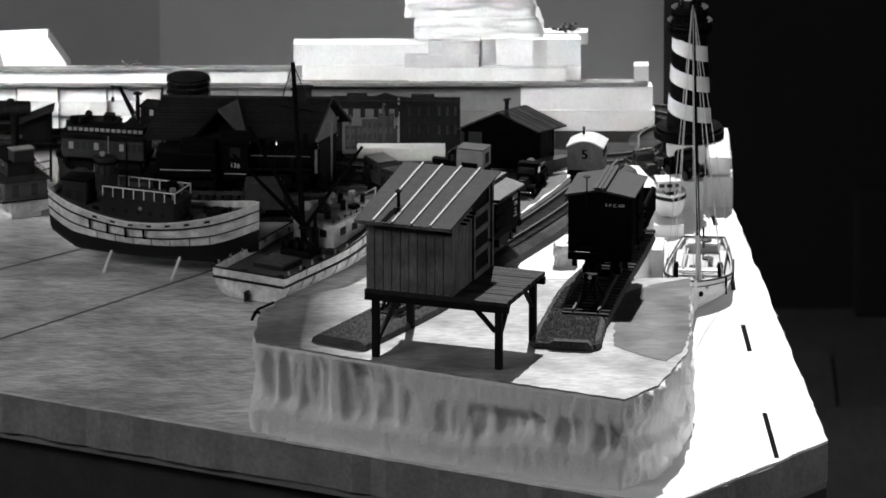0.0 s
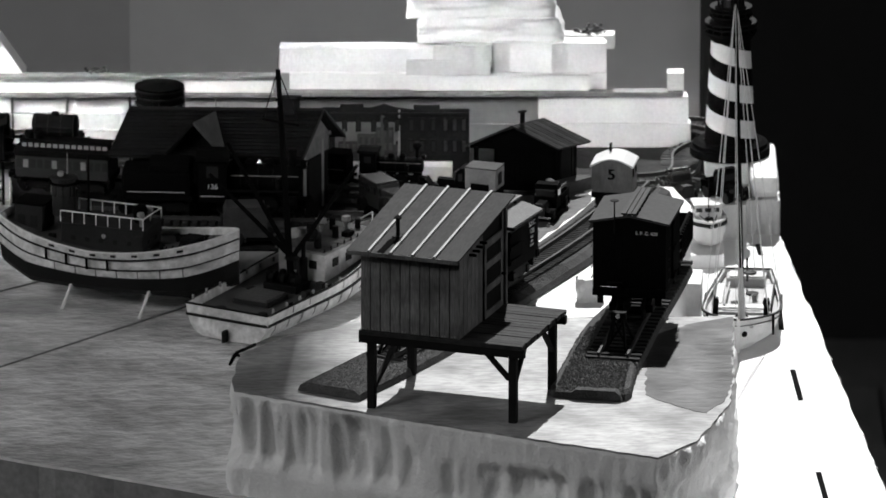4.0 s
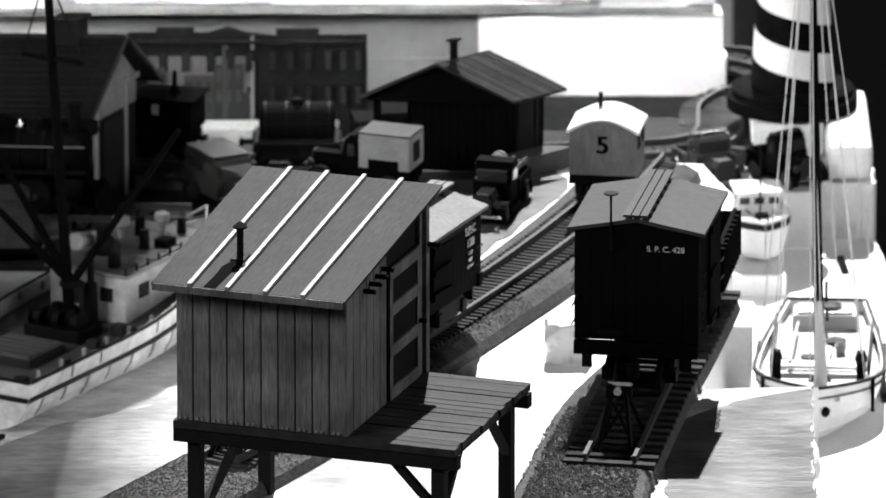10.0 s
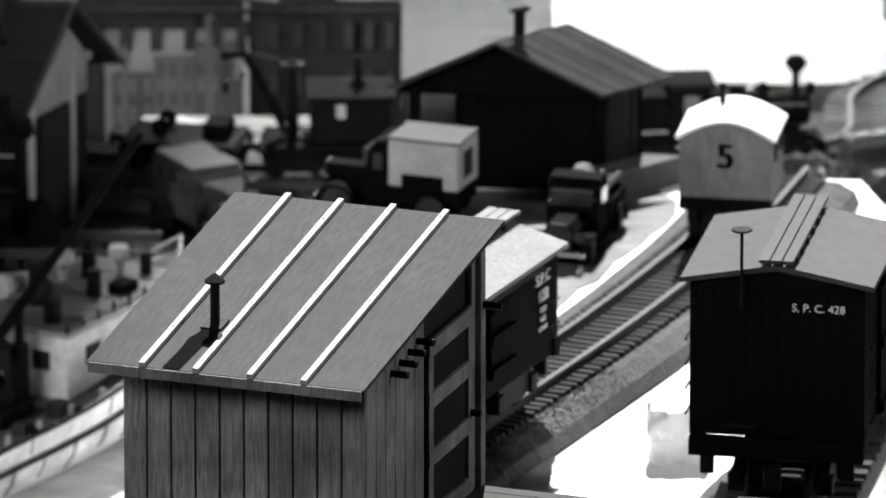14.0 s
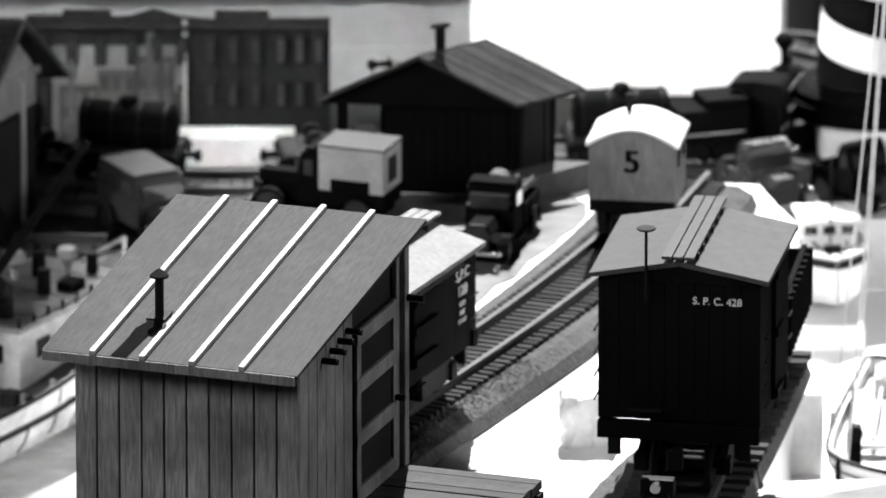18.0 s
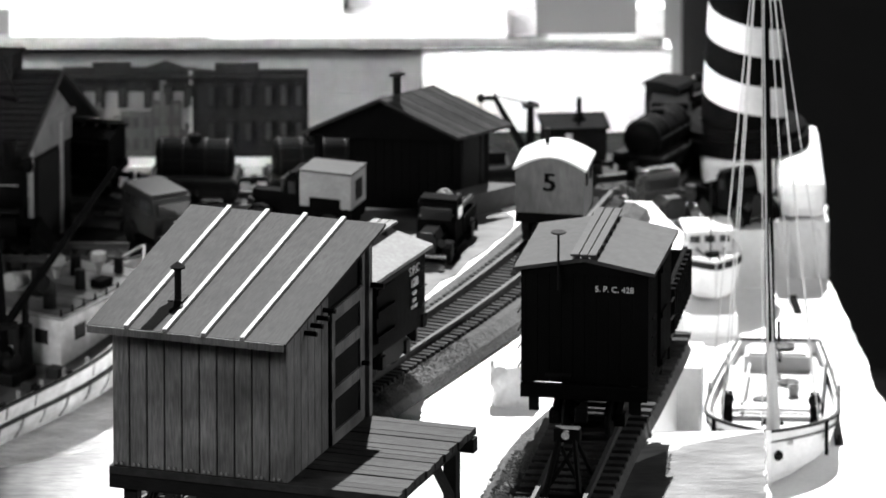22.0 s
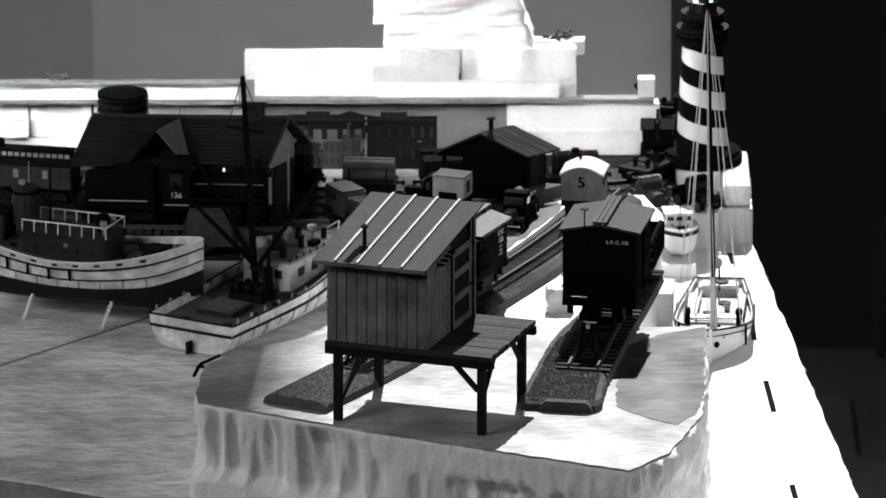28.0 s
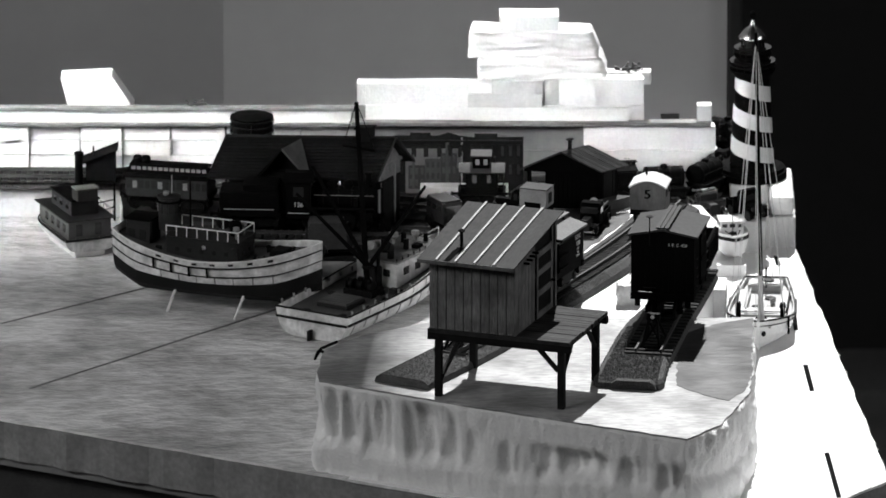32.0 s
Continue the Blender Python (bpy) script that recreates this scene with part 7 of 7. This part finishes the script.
# ---- standing rolling stock ----
def caboose(m, label, body, group="railway cars", cupola=True, number="", end_roof=None, L=0.044, W=0.025, name="caboose", end_platform=True, tall=0.0310):
    c = thing(name, m, label, "caboose", group)
    underframe(c, L, W)
    for x in (-L / 2 + 0.0115, L / 2 - 0.0115):
        wheelset_truck(c, x)
    z0, z1 = 0.0108, tall
    bl = L / 2 - (0.005 if end_platform else 0)
    n = 14
    for s in (-1, 1):
        for i in range(n):
            part("board", box(-bl + 2 * bl * i / n, -bl + 2 * bl * (i + 1) / n - 0.0001, *sorted((s * W / 2, s * (W / 2 - 0.001))), z0, z1), body, c)
        for k in (-0.45, 0.45):
            w = part("side_window", box(bl * k - 0.0018, bl * k + 0.0018, *sorted((s * (W / 2 - 0.0002), s * (W / 2 + 0.0004))), z0 + 0.010, z0 + 0.0165), GLASS, c)
        part("end_wall", box(*sorted((s * bl, s * (bl - 0.001))), -W / 2 + 0.0011, W / 2 - 0.0011, z0, z1 + 0.0012), body, c)
        if end_platform:
            for y in (-W / 2 + 0.001, W / 2 - 0.001):
                part("railing_post", rod((s * (L / 2 - 0.0006), y, z0), (s * (L / 2 - 0.0006), y, z0 + 0.011), 0.0004, seg=6), BLACKM, c)
            part("railing", rod((s * (L / 2 - 0.0006), -W / 2, z0 + 0.010), (s * (L / 2 - 0.0006), W / 2, z0 + 0.010), 0.0004, seg=6), BLACKM, c)
    part("platform_deck", box(-L / 2, L / 2, -W / 2, W / 2, z0 - 0.0008, z0), BOARD_DARK, c)
    prof = [(-W / 2 - 0.001, z1)] + [(W * (i / 8 - 0.5) * 1.08, z1 + 0.0042 * math.sin(math.pi * i / 8) + 0.0008) for i in range(9)] + [(W / 2 + 0.001, z1)]
    part("roof", slab_yz(prof, -L / 2 - 0.0005, L / 2 + 0.0005), end_roof or CARROOF, c, "arched roof")
    if not end_platform:
        part("end_wall", slab_yz([(-W / 2, z0)] + [(W * (i / 8 - 0.5), z1 + 0.0042 * math.sin(math.pi * i / 8) + 0.0002) for i in range(9)] + [(W / 2, z0)], -L / 2 - 0.0010, -L / 2 - 0.0006), body, c, "arched grey end wall")
    if cupola:
        q = part("cupola", box(-0.0075, 0.0065, -0.0085, 0.0085, z1 + 0.003, z1 + 0.0125), body, c)
        for s in (-1, 1):
            for x in (-0.0035, 0.003):
                part("cupola_window", box(x - 0.0016, x + 0.0016, *sorted((s * 0.0084, s * 0.0089)), z1 + 0.0060, z1 + 0.0105), GREYL, q)
        part("cupola_roof", box(-0.0090, 0.0080, -0.0098, 0.0098, z1 + 0.0126, z1 + 0.0138, 0.0003), end_roof or CARROOF, q)
    part("smoke_jack", rod((L * 0.28, 0.003, z1 + 0.003), (L * 0.28, 0.003, z1 + 0.0095), 0.0008, seg=8), BLACKM, c)
    if number:
        for k in range(3):
            words(number, 0.0086, BLACK, c, pose(-bl - 0.0011 - 0.00003 * k, -0.0004 + 0.00035 * k, (z0 + z1) / 2 + 0.004, 90, 0, -90), "number")
    return c


caboose(sized(pose(0.0885, 0.7842, RAIL_TOP, 0, 0, 81), 0.76), "grey wooden caboose with a white roof and the numeral five", surface("weathered_grey_caboose", 0.10, 0.6, wear=0.35, fine=300, grain=(3, 3, 0.7)), cupola=False, number="5", end_roof=SAILW, W=0.0225, L=0.021, end_platform=False, tall=0.0270)


def coach():
    L = 0.0580
    m = sized(pose(-0.1484, 0.9139, LZ + 0.0060, 0, 0, -12), 0.72)
    c = thing("passenger_coach", m, "dark passenger coach with a row of small clerestory windows", "railway car", "railway cars")
    W, z0, z1 = 0.026, 0.0108, 0.0245
    underframe(c, L, W)
    for x in (-L / 2 + 0.012, L / 2 - 0.012):
        wheelset_truck(c, x)
    part("body", box(-L / 2, L / 2, -W / 2, W / 2, z0, z1, 0.0004), GREYP, c)
    for k in range(13):
        x = -L / 2 + L * (k + 0.5) / 13
        part("side_window", box(x - L * 0.026, x + L * 0.026, -W / 2 - 0.0004, -W / 2 + 0.0002, z1 - 0.0075, z1 - 0.0025), GREYL if k % 4 == 1 else GLASS, c)
    part("roof", slab_yz([(-W / 2 - 0.001, z1), (W / 2 + 0.001, z1), (W / 2 - 0.002, z1 + 0.0026), (W * 0.22, z1 + 0.0032), (-W * 0.22, z1 + 0.0032), (-W / 2 + 0.002, z1 + 0.0026)], -L / 2 - 0.001, L / 2 + 0.001), BLACK, c)
    cl = part("clerestory", box(-L / 2 + 0.002, L / 2 - 0.002, -W * 0.2, W * 0.2, z1 + 0.003, z1 + 0.0062), BLACK, c)
    for k in range(14):
        x = -L / 2 + 0.004 + (L - 0.008) * k / 13
        part("clerestory_window", box(x - 0.0013, x + 0.0013, -W * 0.2 - 0.0004, -W * 0.2, z1 + 0.0034, z1 + 0.0056), GREYL, cl)
    part("clerestory_roof", box(-L / 2 + 0.001, L / 2 - 0.001, -W * 0.24, W * 0.24, z1 + 0.0062, z1 + 0.0074, 0.0004), BLACK, cl)
    for x in (-L * 0.40, -L * 0.30):
        part("roof_vent", lathe([(0.003, 0), (0.0034, 0.003), (0.0026, 0.0045)], 12, centre=(x, 0, z1 + 0.0074)), BLACK, c)


coach()


def steam_engine(m, label, name="steam_locomotive", tender=True, number="", funnel=False, group="railway engines", k=1.0, tk=1.0):
    """A steam locomotive, front at +x; k scales its length."""
    e = thing(name, m, label, "locomotive", group)
    cz = 0.0205
    part("frame", box(-0.030 * k, 0.034 * k, -0.0045, 0.0045, 0.0060, 0.0092), BLACK, e)
    part("boiler", lathe([(0.0068, -0.012 * k), (0.0072, -0.002 * k), (0.0072, 0.022 * k), (0.0075, 0.0225 * k), (0.0075, 0.031 * k), (0.0060, 0.0318 * k), (0.0010, 0.0322 * k)], 24, centre=(0, 0, cz), axis="X"), BLACK, e, "black boiler", smooth=True)
    for x in (-0.004, 0.006, 0.015):
        part("boiler_band", lathe([(0.0072, x * k - 0.0004), (0.0076, x * k - 0.0004), (0.0076, x * k + 0.0004), (0.0072, x * k + 0.0004)], 24, centre=(0, 0, cz), axis="X"), BLACKM, e)
    if funnel:
        prof = [(0.0016, 0), (0.0016, 0.0085), (0.0048, 0.0130), (0.0050, 0.0140), (0.0030, 0.0165), (0.0022, 0.0167)]
    else:
        prof = [(0.0024, 0), (0.0020, 0.0020), (0.0021, 0.0095), (0.0026, 0.0097), (0.0026, 0.0108), (0.0016, 0.011)]
    part("chimney", lathe(prof, 18, centre=(0.026 * k, 0, cz + 0.006)), BLACK, e, "flared black chimney" if funnel else "")
    for x, r, h in ((0.012, 0.0032, 0.0052), (0.001, 0.0030, 0.0046)):
        part("dome", lathe([(r * 1.15, 0), (r, 0.001), (r, h * 0.6), (r * 0.6, h * 0.92), (0.0003, h)], 16, centre=(x * k, 0, cz + 0.0062)), BLACK, e)
    part("bell", lathe([(0.0013, 0), (0.0008, 0.0010), (0.0003, 0.0022)], 10, centre=(0.0065 * k, 0, cz + 0.0085)), CHROME, e, "bright bell")
    part("headlamp", box(0.0305 * k, 0.0340 * k, -0.0020, 0.0020, cz + 0.0060, cz + 0.0105, 0.0004), BLACK, e)
    part("headlamp_lens", lathe([(0.0002, 0), (0.0016, 0.0001), (0.0016, 0.0005), (0.0002, 0.0006)], 12, centre=(0.0341 * k, 0, cz + 0.0082), axis="X"), CHROME, e)
    c = part("cab", box(-0.028 * k, -0.012 * k, -0.0115, 0.0115, 0.0092, 0.0330, 0.0003), BLACK, e, "black cab")
    for s in (-1, 1):
        part("cab_window", box(-0.0235 * k, -0.0165 * k, *sorted((s * 0.0114, s * 0.0118)), 0.0235, 0.0300), GLASS, c)
    part("cab_roof", slab_yz([(-0.0130, 0.0330), (0.0130, 0.0330), (0.0110, 0.0350), (0, 0.0362), (-0.0110, 0.0350)], -0.030 * k, -0.010 * k), BLACK, c)
    part("running_board", box(-0.012 * k, 0.030 * k, -0.0105, -0.0072, 0.0150, 0.0157), BLACKM, e)
    part("running_board", box(-0.012 * k, 0.030 * k, 0.0072, 0.0105, 0.0150, 0.0157), BLACKM, e)
    for s in (-1, 1):
        part("cylinder", lathe([(0.0036, 0.021 * k), (0.0036, 0.029 * k)], 14, centre=(0, s * 0.0092, 0.0095), axis="X"), BLACK, e)
        for x in (-0.010, 0.0, 0.010):
            w = part("driving_wheel", lathe([(0.0020, -0.0006), (0.0058, -0.0007), (0.0064, -0.0003), (0.0064, 0.0), (0.0058, 0.0006), (0.0020, 0.0006)], 20, centre=(x * k * 1.15, s * 0.0054, 0.0060), axis="Y"), BLACKM, e)
        part("side_rod", box(-0.012 * k, 0.013 * k, *sorted((s * 0.0068, s * 0.0076)), 0.0052, 0.0066), GREYP, e)
        for x in (0.022, 0.030):
            part("pilot_wheel", lathe([(0.0012, -0.0005), (0.0032, -0.0005), (0.0032, 0.0005), (0.0012, 0.0005)], 16, centre=(x * k, s * 0.0052, 0.0034), axis="Y"), BLACKM, e)
        part("handrail", rod((-0.010 * k, s * 0.0082, cz + 0.0035), (0.030 * k, s * 0.0082, cz + 0.0035), 0.00025, seg=5), GREYL, e, "thin bright handrail")
        part("air_pump", rod((0.018 * k, s * 0.0080, 0.0165), (0.018 * k, s * 0.0080, 0.0225), 0.0014, seg=10), BLACKM, e)
        part("stripe", box(-0.027 * k, -0.013 * k, *sorted((s * 0.0115, s * 0.0117)), 0.0125, 0.0129), LETTER, c)
    part("pilot", slab_xz([(0.034 * k, 0.0085), (0.0345 * k, 0.0015), (0.041 * k, 0.0010), (0.036 * k, 0.0085)], -0.0085, 0.0085), BLACK, e, "black cowcatcher")
    if number:
        words(number, 0.0042, LETTER, c, pose(-0.020 * k, -0.0117, 0.0182, 90, 0, 0), "number")
    if tender:
        tn = thing("tender", m @ pose(-0.030 * k - 0.003 - 0.019 * tk, 0, 0), "black coal tender behind the locomotive", "tender", group)
        underframe(tn, 0.038 * tk, 0.024)
        for x in (-0.010 * tk, 0.010 * tk):
            wheelset_truck(tn, x, half=0.0085 * tk)
        part("tank", box(-0.019 * tk, 0.019 * tk, -0.012, 0.012, 0.0128, 0.0260, 0.0012), BLACK, tn, "black riveted water tank")
        part("coal_bunker", box(-0.004 * tk, 0.0185 * tk, -0.0105, 0.0105, 0.0261, 0.0300, 0.0006), BLACK, tn)
        for s in (-1, 1):
            part("stripe", box(-0.016 * tk, 0.016 * tk, *sorted((s * 0.0120, s * 0.0122)), 0.0145, 0.0149), LETTER, tn)
        return e, tn
    return e, None


LOW_RAIL = ZB + 0.0070 - 0.0004
track("depot_track", smooth_line([(-0.1391, 0.8801), (-0.0687, 0.8752), (-0.0162, 0.8722)], 0.004), "ballasted track in front of the depot", 0.0105, tie_step=1, base=ZB - 0.0004)
steam_engine(sized(pose(-0.0687, 0.8752, LOW_RAIL, 0, 0, -4), 0.78), "black steam locomotive with a pale cab number standing at the depot", number="136", k=0.95)


# ---- the moving train on the main line ----
def goods_car(m, kind, label, name):
    """Cars of the moving train, x along the rails, front at +x."""
    c = thing(name, m, label, "railway car", "moving train")
    L, W = 0.036, 0.0235
    underframe(c, L, W, 0.0072)
    for x in (-L / 2 + 0.0105, L / 2 - 0.0105):
        wheelset_truck(c, x, wheel=0.0032)
    z = 0.0102
    if kind == "tank":
        part("deck", box(-L / 2, L / 2, -W / 2, W / 2, z, z + 0.0012), BOARD_DARK, c)
        part("tank", lathe([(0.001, -L * 0.455), (0.0060, -L * 0.45), (0.0082, -L * 0.43), (0.0084, -L * 0.40), (0.0084, L * 0.40), (0.0082, L * 0.43), (0.0060, L * 0.45), (0.001, L * 0.455)], 26, centre=(0, 0, z + 0.0072), axis="X"), BLACK, c, "dark riveted tank", smooth=True)
        for x in (-0.38, -0.13, 0.13, 0.38):
            part("band", lathe([(0.0084, L * x - 0.0004), (0.0088, L * x - 0.0004), (0.0088, L * x + 0.0004), (0.0084, L * x + 0.0004)], 26, centre=(0, 0, z + 0.0072), axis="X"), BLACKM, c)
        for x in (-0.3, 0.3):
            part("saddle", box(L * x - 0.002, L * x + 0.002, -0.007, 0.007, z + 0.0012, z + 0.0022), BLACK, c)
        part("dome", lathe([(0.0030, 0), (0.0030, 0.0020), (0.0024, 0.0028), (0.0003, 0.0030)], 16, centre=(0.0, 0, z + 0.0146)), BLACK, c)
        part("hand_rail", rod((-L * 0.42, -0.0092, z + 0.0086), (L * 0.42, -0.0092, z + 0.0086), 0.0003, seg=5), BLACKM, c)
    elif kind == "flat":
        for i in range(12):
            part("plank", box(-L / 2 + L * i / 12, -L / 2 + L * (i + 1) / 12 - 0.0002, -W / 2, W / 2, z, z + 0.0012), BOARD_DARK, c)
        part("tool_box", box(L * 0.18, L * 0.40, -0.0055, 0.0055, z + 0.0013, z + 0.0062, 0.0003), BLACK, c)
        part("spare_axle", rod((-L * 0.2, -0.007, z + 0.0042), (-L * 0.2, 0.007, z + 0.0042), 0.0008), BLACKM, c)
        for y in (-0.005, 0.005):
            part("spare_wheel", lathe([(0.0010, -0.0006), (0.0030, -0.0006), (0.0030, 0.0006), (0.0010, 0.0006)], 14, centre=(-L * 0.2, y, z + 0.0043), axis="Y"), BLACKM, c)
    elif kind == "logs":
        for i in range(12):
            part("plank", box(-L / 2 + L * i / 12, -L / 2 + L * (i + 1) / 12 - 0.0002, -W / 2, W / 2, z, z + 0.0012), BOARD_DARK, c)
        for k, (y, h) in enumerate(((-0.0072, 0.0050), (0.0, 0.0052), (0.0072, 0.0050), (-0.0036, 0.0112), (0.0036, 0.0114))):
            part("log", rod((-L * 0.49, y, z + h), (L * 0.49, y + 0.0004, z + h), 0.0036, 0.0033, 14), surface("dark_bark", 0.035, 0.9, wear=0.5, grain=(0.6, 4, 4)) if k == 0 else bpy.data.materials["dark_bark"], c, "dark log")
        for x in (-0.36, 0.36):
            for y in (-W / 2 + 0.0006, W / 2 - 0.0006):
                part("stake", box(L * x - 0.0006, L * x + 0.0006, y - 0.0006, y + 0.0006, z, z + 0.0110), BLACK, c)
    return c


def steam_crane(m):
    c = thing("crane_car", m, "black railway steam crane with a lattice boom and boiler house", "crane car", "moving train")
    L, W = 0.037, 0.0235
    underframe(c, L, W, 0.0072)
    for x in (-L / 2 + 0.0105, L / 2 - 0.0105):
        wheelset_truck(c, x, wheel=0.0032)
    z = 0.0102
    part("deck", box(-L / 2, L / 2, -W / 2, W / 2, z, z + 0.0014), BLACK, c)
    h = part("boiler_house", box(-0.004, L / 2 + 0.003, -0.0105, 0.0105, z + 0.0024, z + 0.0165, 0.0003), BLACK, c, "black boiler house")
    part("house_roof", box(-0.0055, L / 2 + 0.0045, -0.012, 0.012, z + 0.0165, z + 0.0177, 0.0003), BLACK, h)
    part("turntable", lathe([(0.0085, z + 0.0012), (0.0085, z + 0.0026), (0.006, z + 0.003)], 20), BLACKM, c)
    for s in (-1, 1):
        part("house_window", box(0.004, 0.007, *sorted((s * 0.0104, s * 0.0109)), z + 0.0105, z + 0.0150), GREYL, h)
    part("chimney", rod((0.011, 0, z + 0.0175), (0.011, 0, z + 0.0275), 0.0012, 0.0010, 12), BLACK, c, "thin black chimney")
    part("chimney_base", lathe([(0.0032, 0), (0.0024, 0.0012), (0.0012, 0.0034)], 14, centre=(0.011, 0, z + 0.0175)), BLACK, c)
    part("mast", rod((-0.0095, 0, z + 0.0014), (-0.0095, 0, z + 0.0265), 0.0020, 0.0015, 10), BLACK, c, "black crane mast")
    part("mast_head", box(-0.0130, -0.0060, -0.0022, 0.0022, z + 0.0240, z + 0.0256, 0.0003), BLACKM, c)
    b0, b1 = Vector((-0.0120, 0, z + 0.0030)), Vector((-0.0245, 0, z + 0.0275))
    b2 = b1 + Vector((-0.0060, 0, 0.0010))
    boom = part("boom", rod(b0 + Vector((0, -0.002, 0)), b1 + Vector((0, -0.0010, 0)), 0.0007, seg=6), BLACK, c, "lattice boom")
    for dy, dz in ((0.002, 0.0), (-0.002, 0.0034), (0.002, 0.0034)):
        part("boom_chord", rod(b0 + Vector((0.0005, dy, dz)), b1 + Vector((0, dy * 0.5, dz * 0.6)), 0.0006, seg=6), BLACK, boom)
    for i in range(9):
        p, q = b0.lerp(b1, i / 9), b0.lerp(b1, (i + 1) / 9)
        for dy in (-0.0017, 0.0017):
            part("lattice", rod(p + Vector((0, dy, 0.0)), q + Vector((0, dy, 0.0028)), 0.0004, seg=5), BLACK, boom)
    part("jib", rod(b1 + Vector((0, 0, 0.001)), b2, 0.0012, 0.0009, 8), BLACK, c)
    part("sheave", lathe([(0.0006, -0.0008), (0.0018, -0.0008), (0.0018, 0.0008), (0.0006, 0.0008)], 14, centre=b2, axis="Y"), BLACKM, c)
    part("hoist_line", rod(b2, b2 - Vector((0, 0, 0.0085)), 0.00025, seg=5), BLACKM, c)
    part("hook_block", box(b2.x - 0.0011, b2.x + 0.0011, -0.0009, 0.0009, b2.z - 0.0125, b2.z - 0.0085, 0.0003), BLACKM, c)
    part("topping_line", rod((-0.0095, 0, z + 0.0255), b1 + Vector((0, 0, 0.002)), 0.0003, seg=5), BLACKM, c)
    return c


MAIN = smooth_line([(-0.3228, 0.9765), (-0.2605, 0.9766), (-0.2038, 0.9766), (-0.1527, 0.9745), (-0.1043, 0.9603), (-0.0616, 0.9361), (-0.0334, 0.9260), (-0.0052, 0.9190), (0.0229, 0.9190), (0.0510, 0.9235), (0.0780, 0.9285), (0.0970, 0.9305), (0.1100, 0.9335), (0.1180, 0.9390), (0.1215, 0.9480), (0.1222, 0.9600), (0.1230, 0.9720), (0.1285, 0.9830), (0.1380, 0.9910), (0.1410, 1.0050), (0.1310, 1.0190), (0.1085, 1.0218), (-0.0056, 1.0218), (-0.1197, 1.0218)], 0.003)
track("main_track", MAIN, "ballasted main line that winds behind the freight shed", 0.0095, tie_step=1, base=ZB - 0.0004)


def along(u):
    """The point at u metres along the main line, which runs on straight at its ends."""
    k = u / 0.003
    i = min(max(int(math.floor(k)), 0), len(MAIN) - 2)
    return MAIN[i] + (MAIN[i + 1] - MAIN[i]) * (k - i)


def on_main(u, half=0.007):
    a, b = along(u - half), along(u + half)
    p = (a + b) / 2
    return pose(p.x, p.y, LOW_RAIL, 0, 0, math.degrees(math.atan2(b.y - a.y, b.x - a.x)))


# where the train's mark stands on the line: seconds past the picture's gap, metres
U_GAP = min(range(len(MAIN)), key=lambda i: (MAIN[i] - Vector((-0.0018, 0.9190))).length) * 0.003
FAST, SLOW, BEND = 0.0108, 0.0088, 6.0


def far_run(s):
    """Metres past the gap after s seconds: a little slower from the bend on."""
    return FAST * s if s < BEND else FAST * BEND + SLOW * (s - BEND)


TRAIN = []
START = sized(on_main(0.3), 0.62)
engine, engine_tender = steam_engine(sized(on_main(0.3), 0.46), "black steam locomotive with a flared stack pulling the train", funnel=True, k=1.0, tk=0.9, name="train_locomotive", group="moving train")
TRAIN += [(engine, 4.6), (engine_tender, 7.0)]
for kind, when, label, name in (("tank", 9.1, "dark tank car with a small dome in the train", "tank_car"), ("flat", 15.3, "dark flat car below the crane boom", "flat_car"), ("tank", 19.3, "dark tank car in the train", "tank_car"), ("tank", 22.1, "dark tank car in the train", "tank_car"), ("logs", 28.1, "flat car loaded with dark logs", "log_car")):
    TRAIN.append((goods_car(START, kind, label, name), when))
TRAIN.append((steam_crane(START), 12.8))
TRAIN.append((boxcar(START, 0.034, 0.0240, 0.0128, "black boxcar with open doors in the train", roof=BLACK, open_door=True, group="moving train"), 25.0))
TRAIN.append((caboose(START, "dark caboose with a cupola at the end of the train", BLACK, "moving train", tall=0.0290, L=0.036, W=0.0230), 31.3))


def motions():
    for car, when in TRAIN:
        walk(car, [(t * 0.5, on_main(U_GAP + far_run(t * 0.5 - when))) for t in range(65)])


motions()
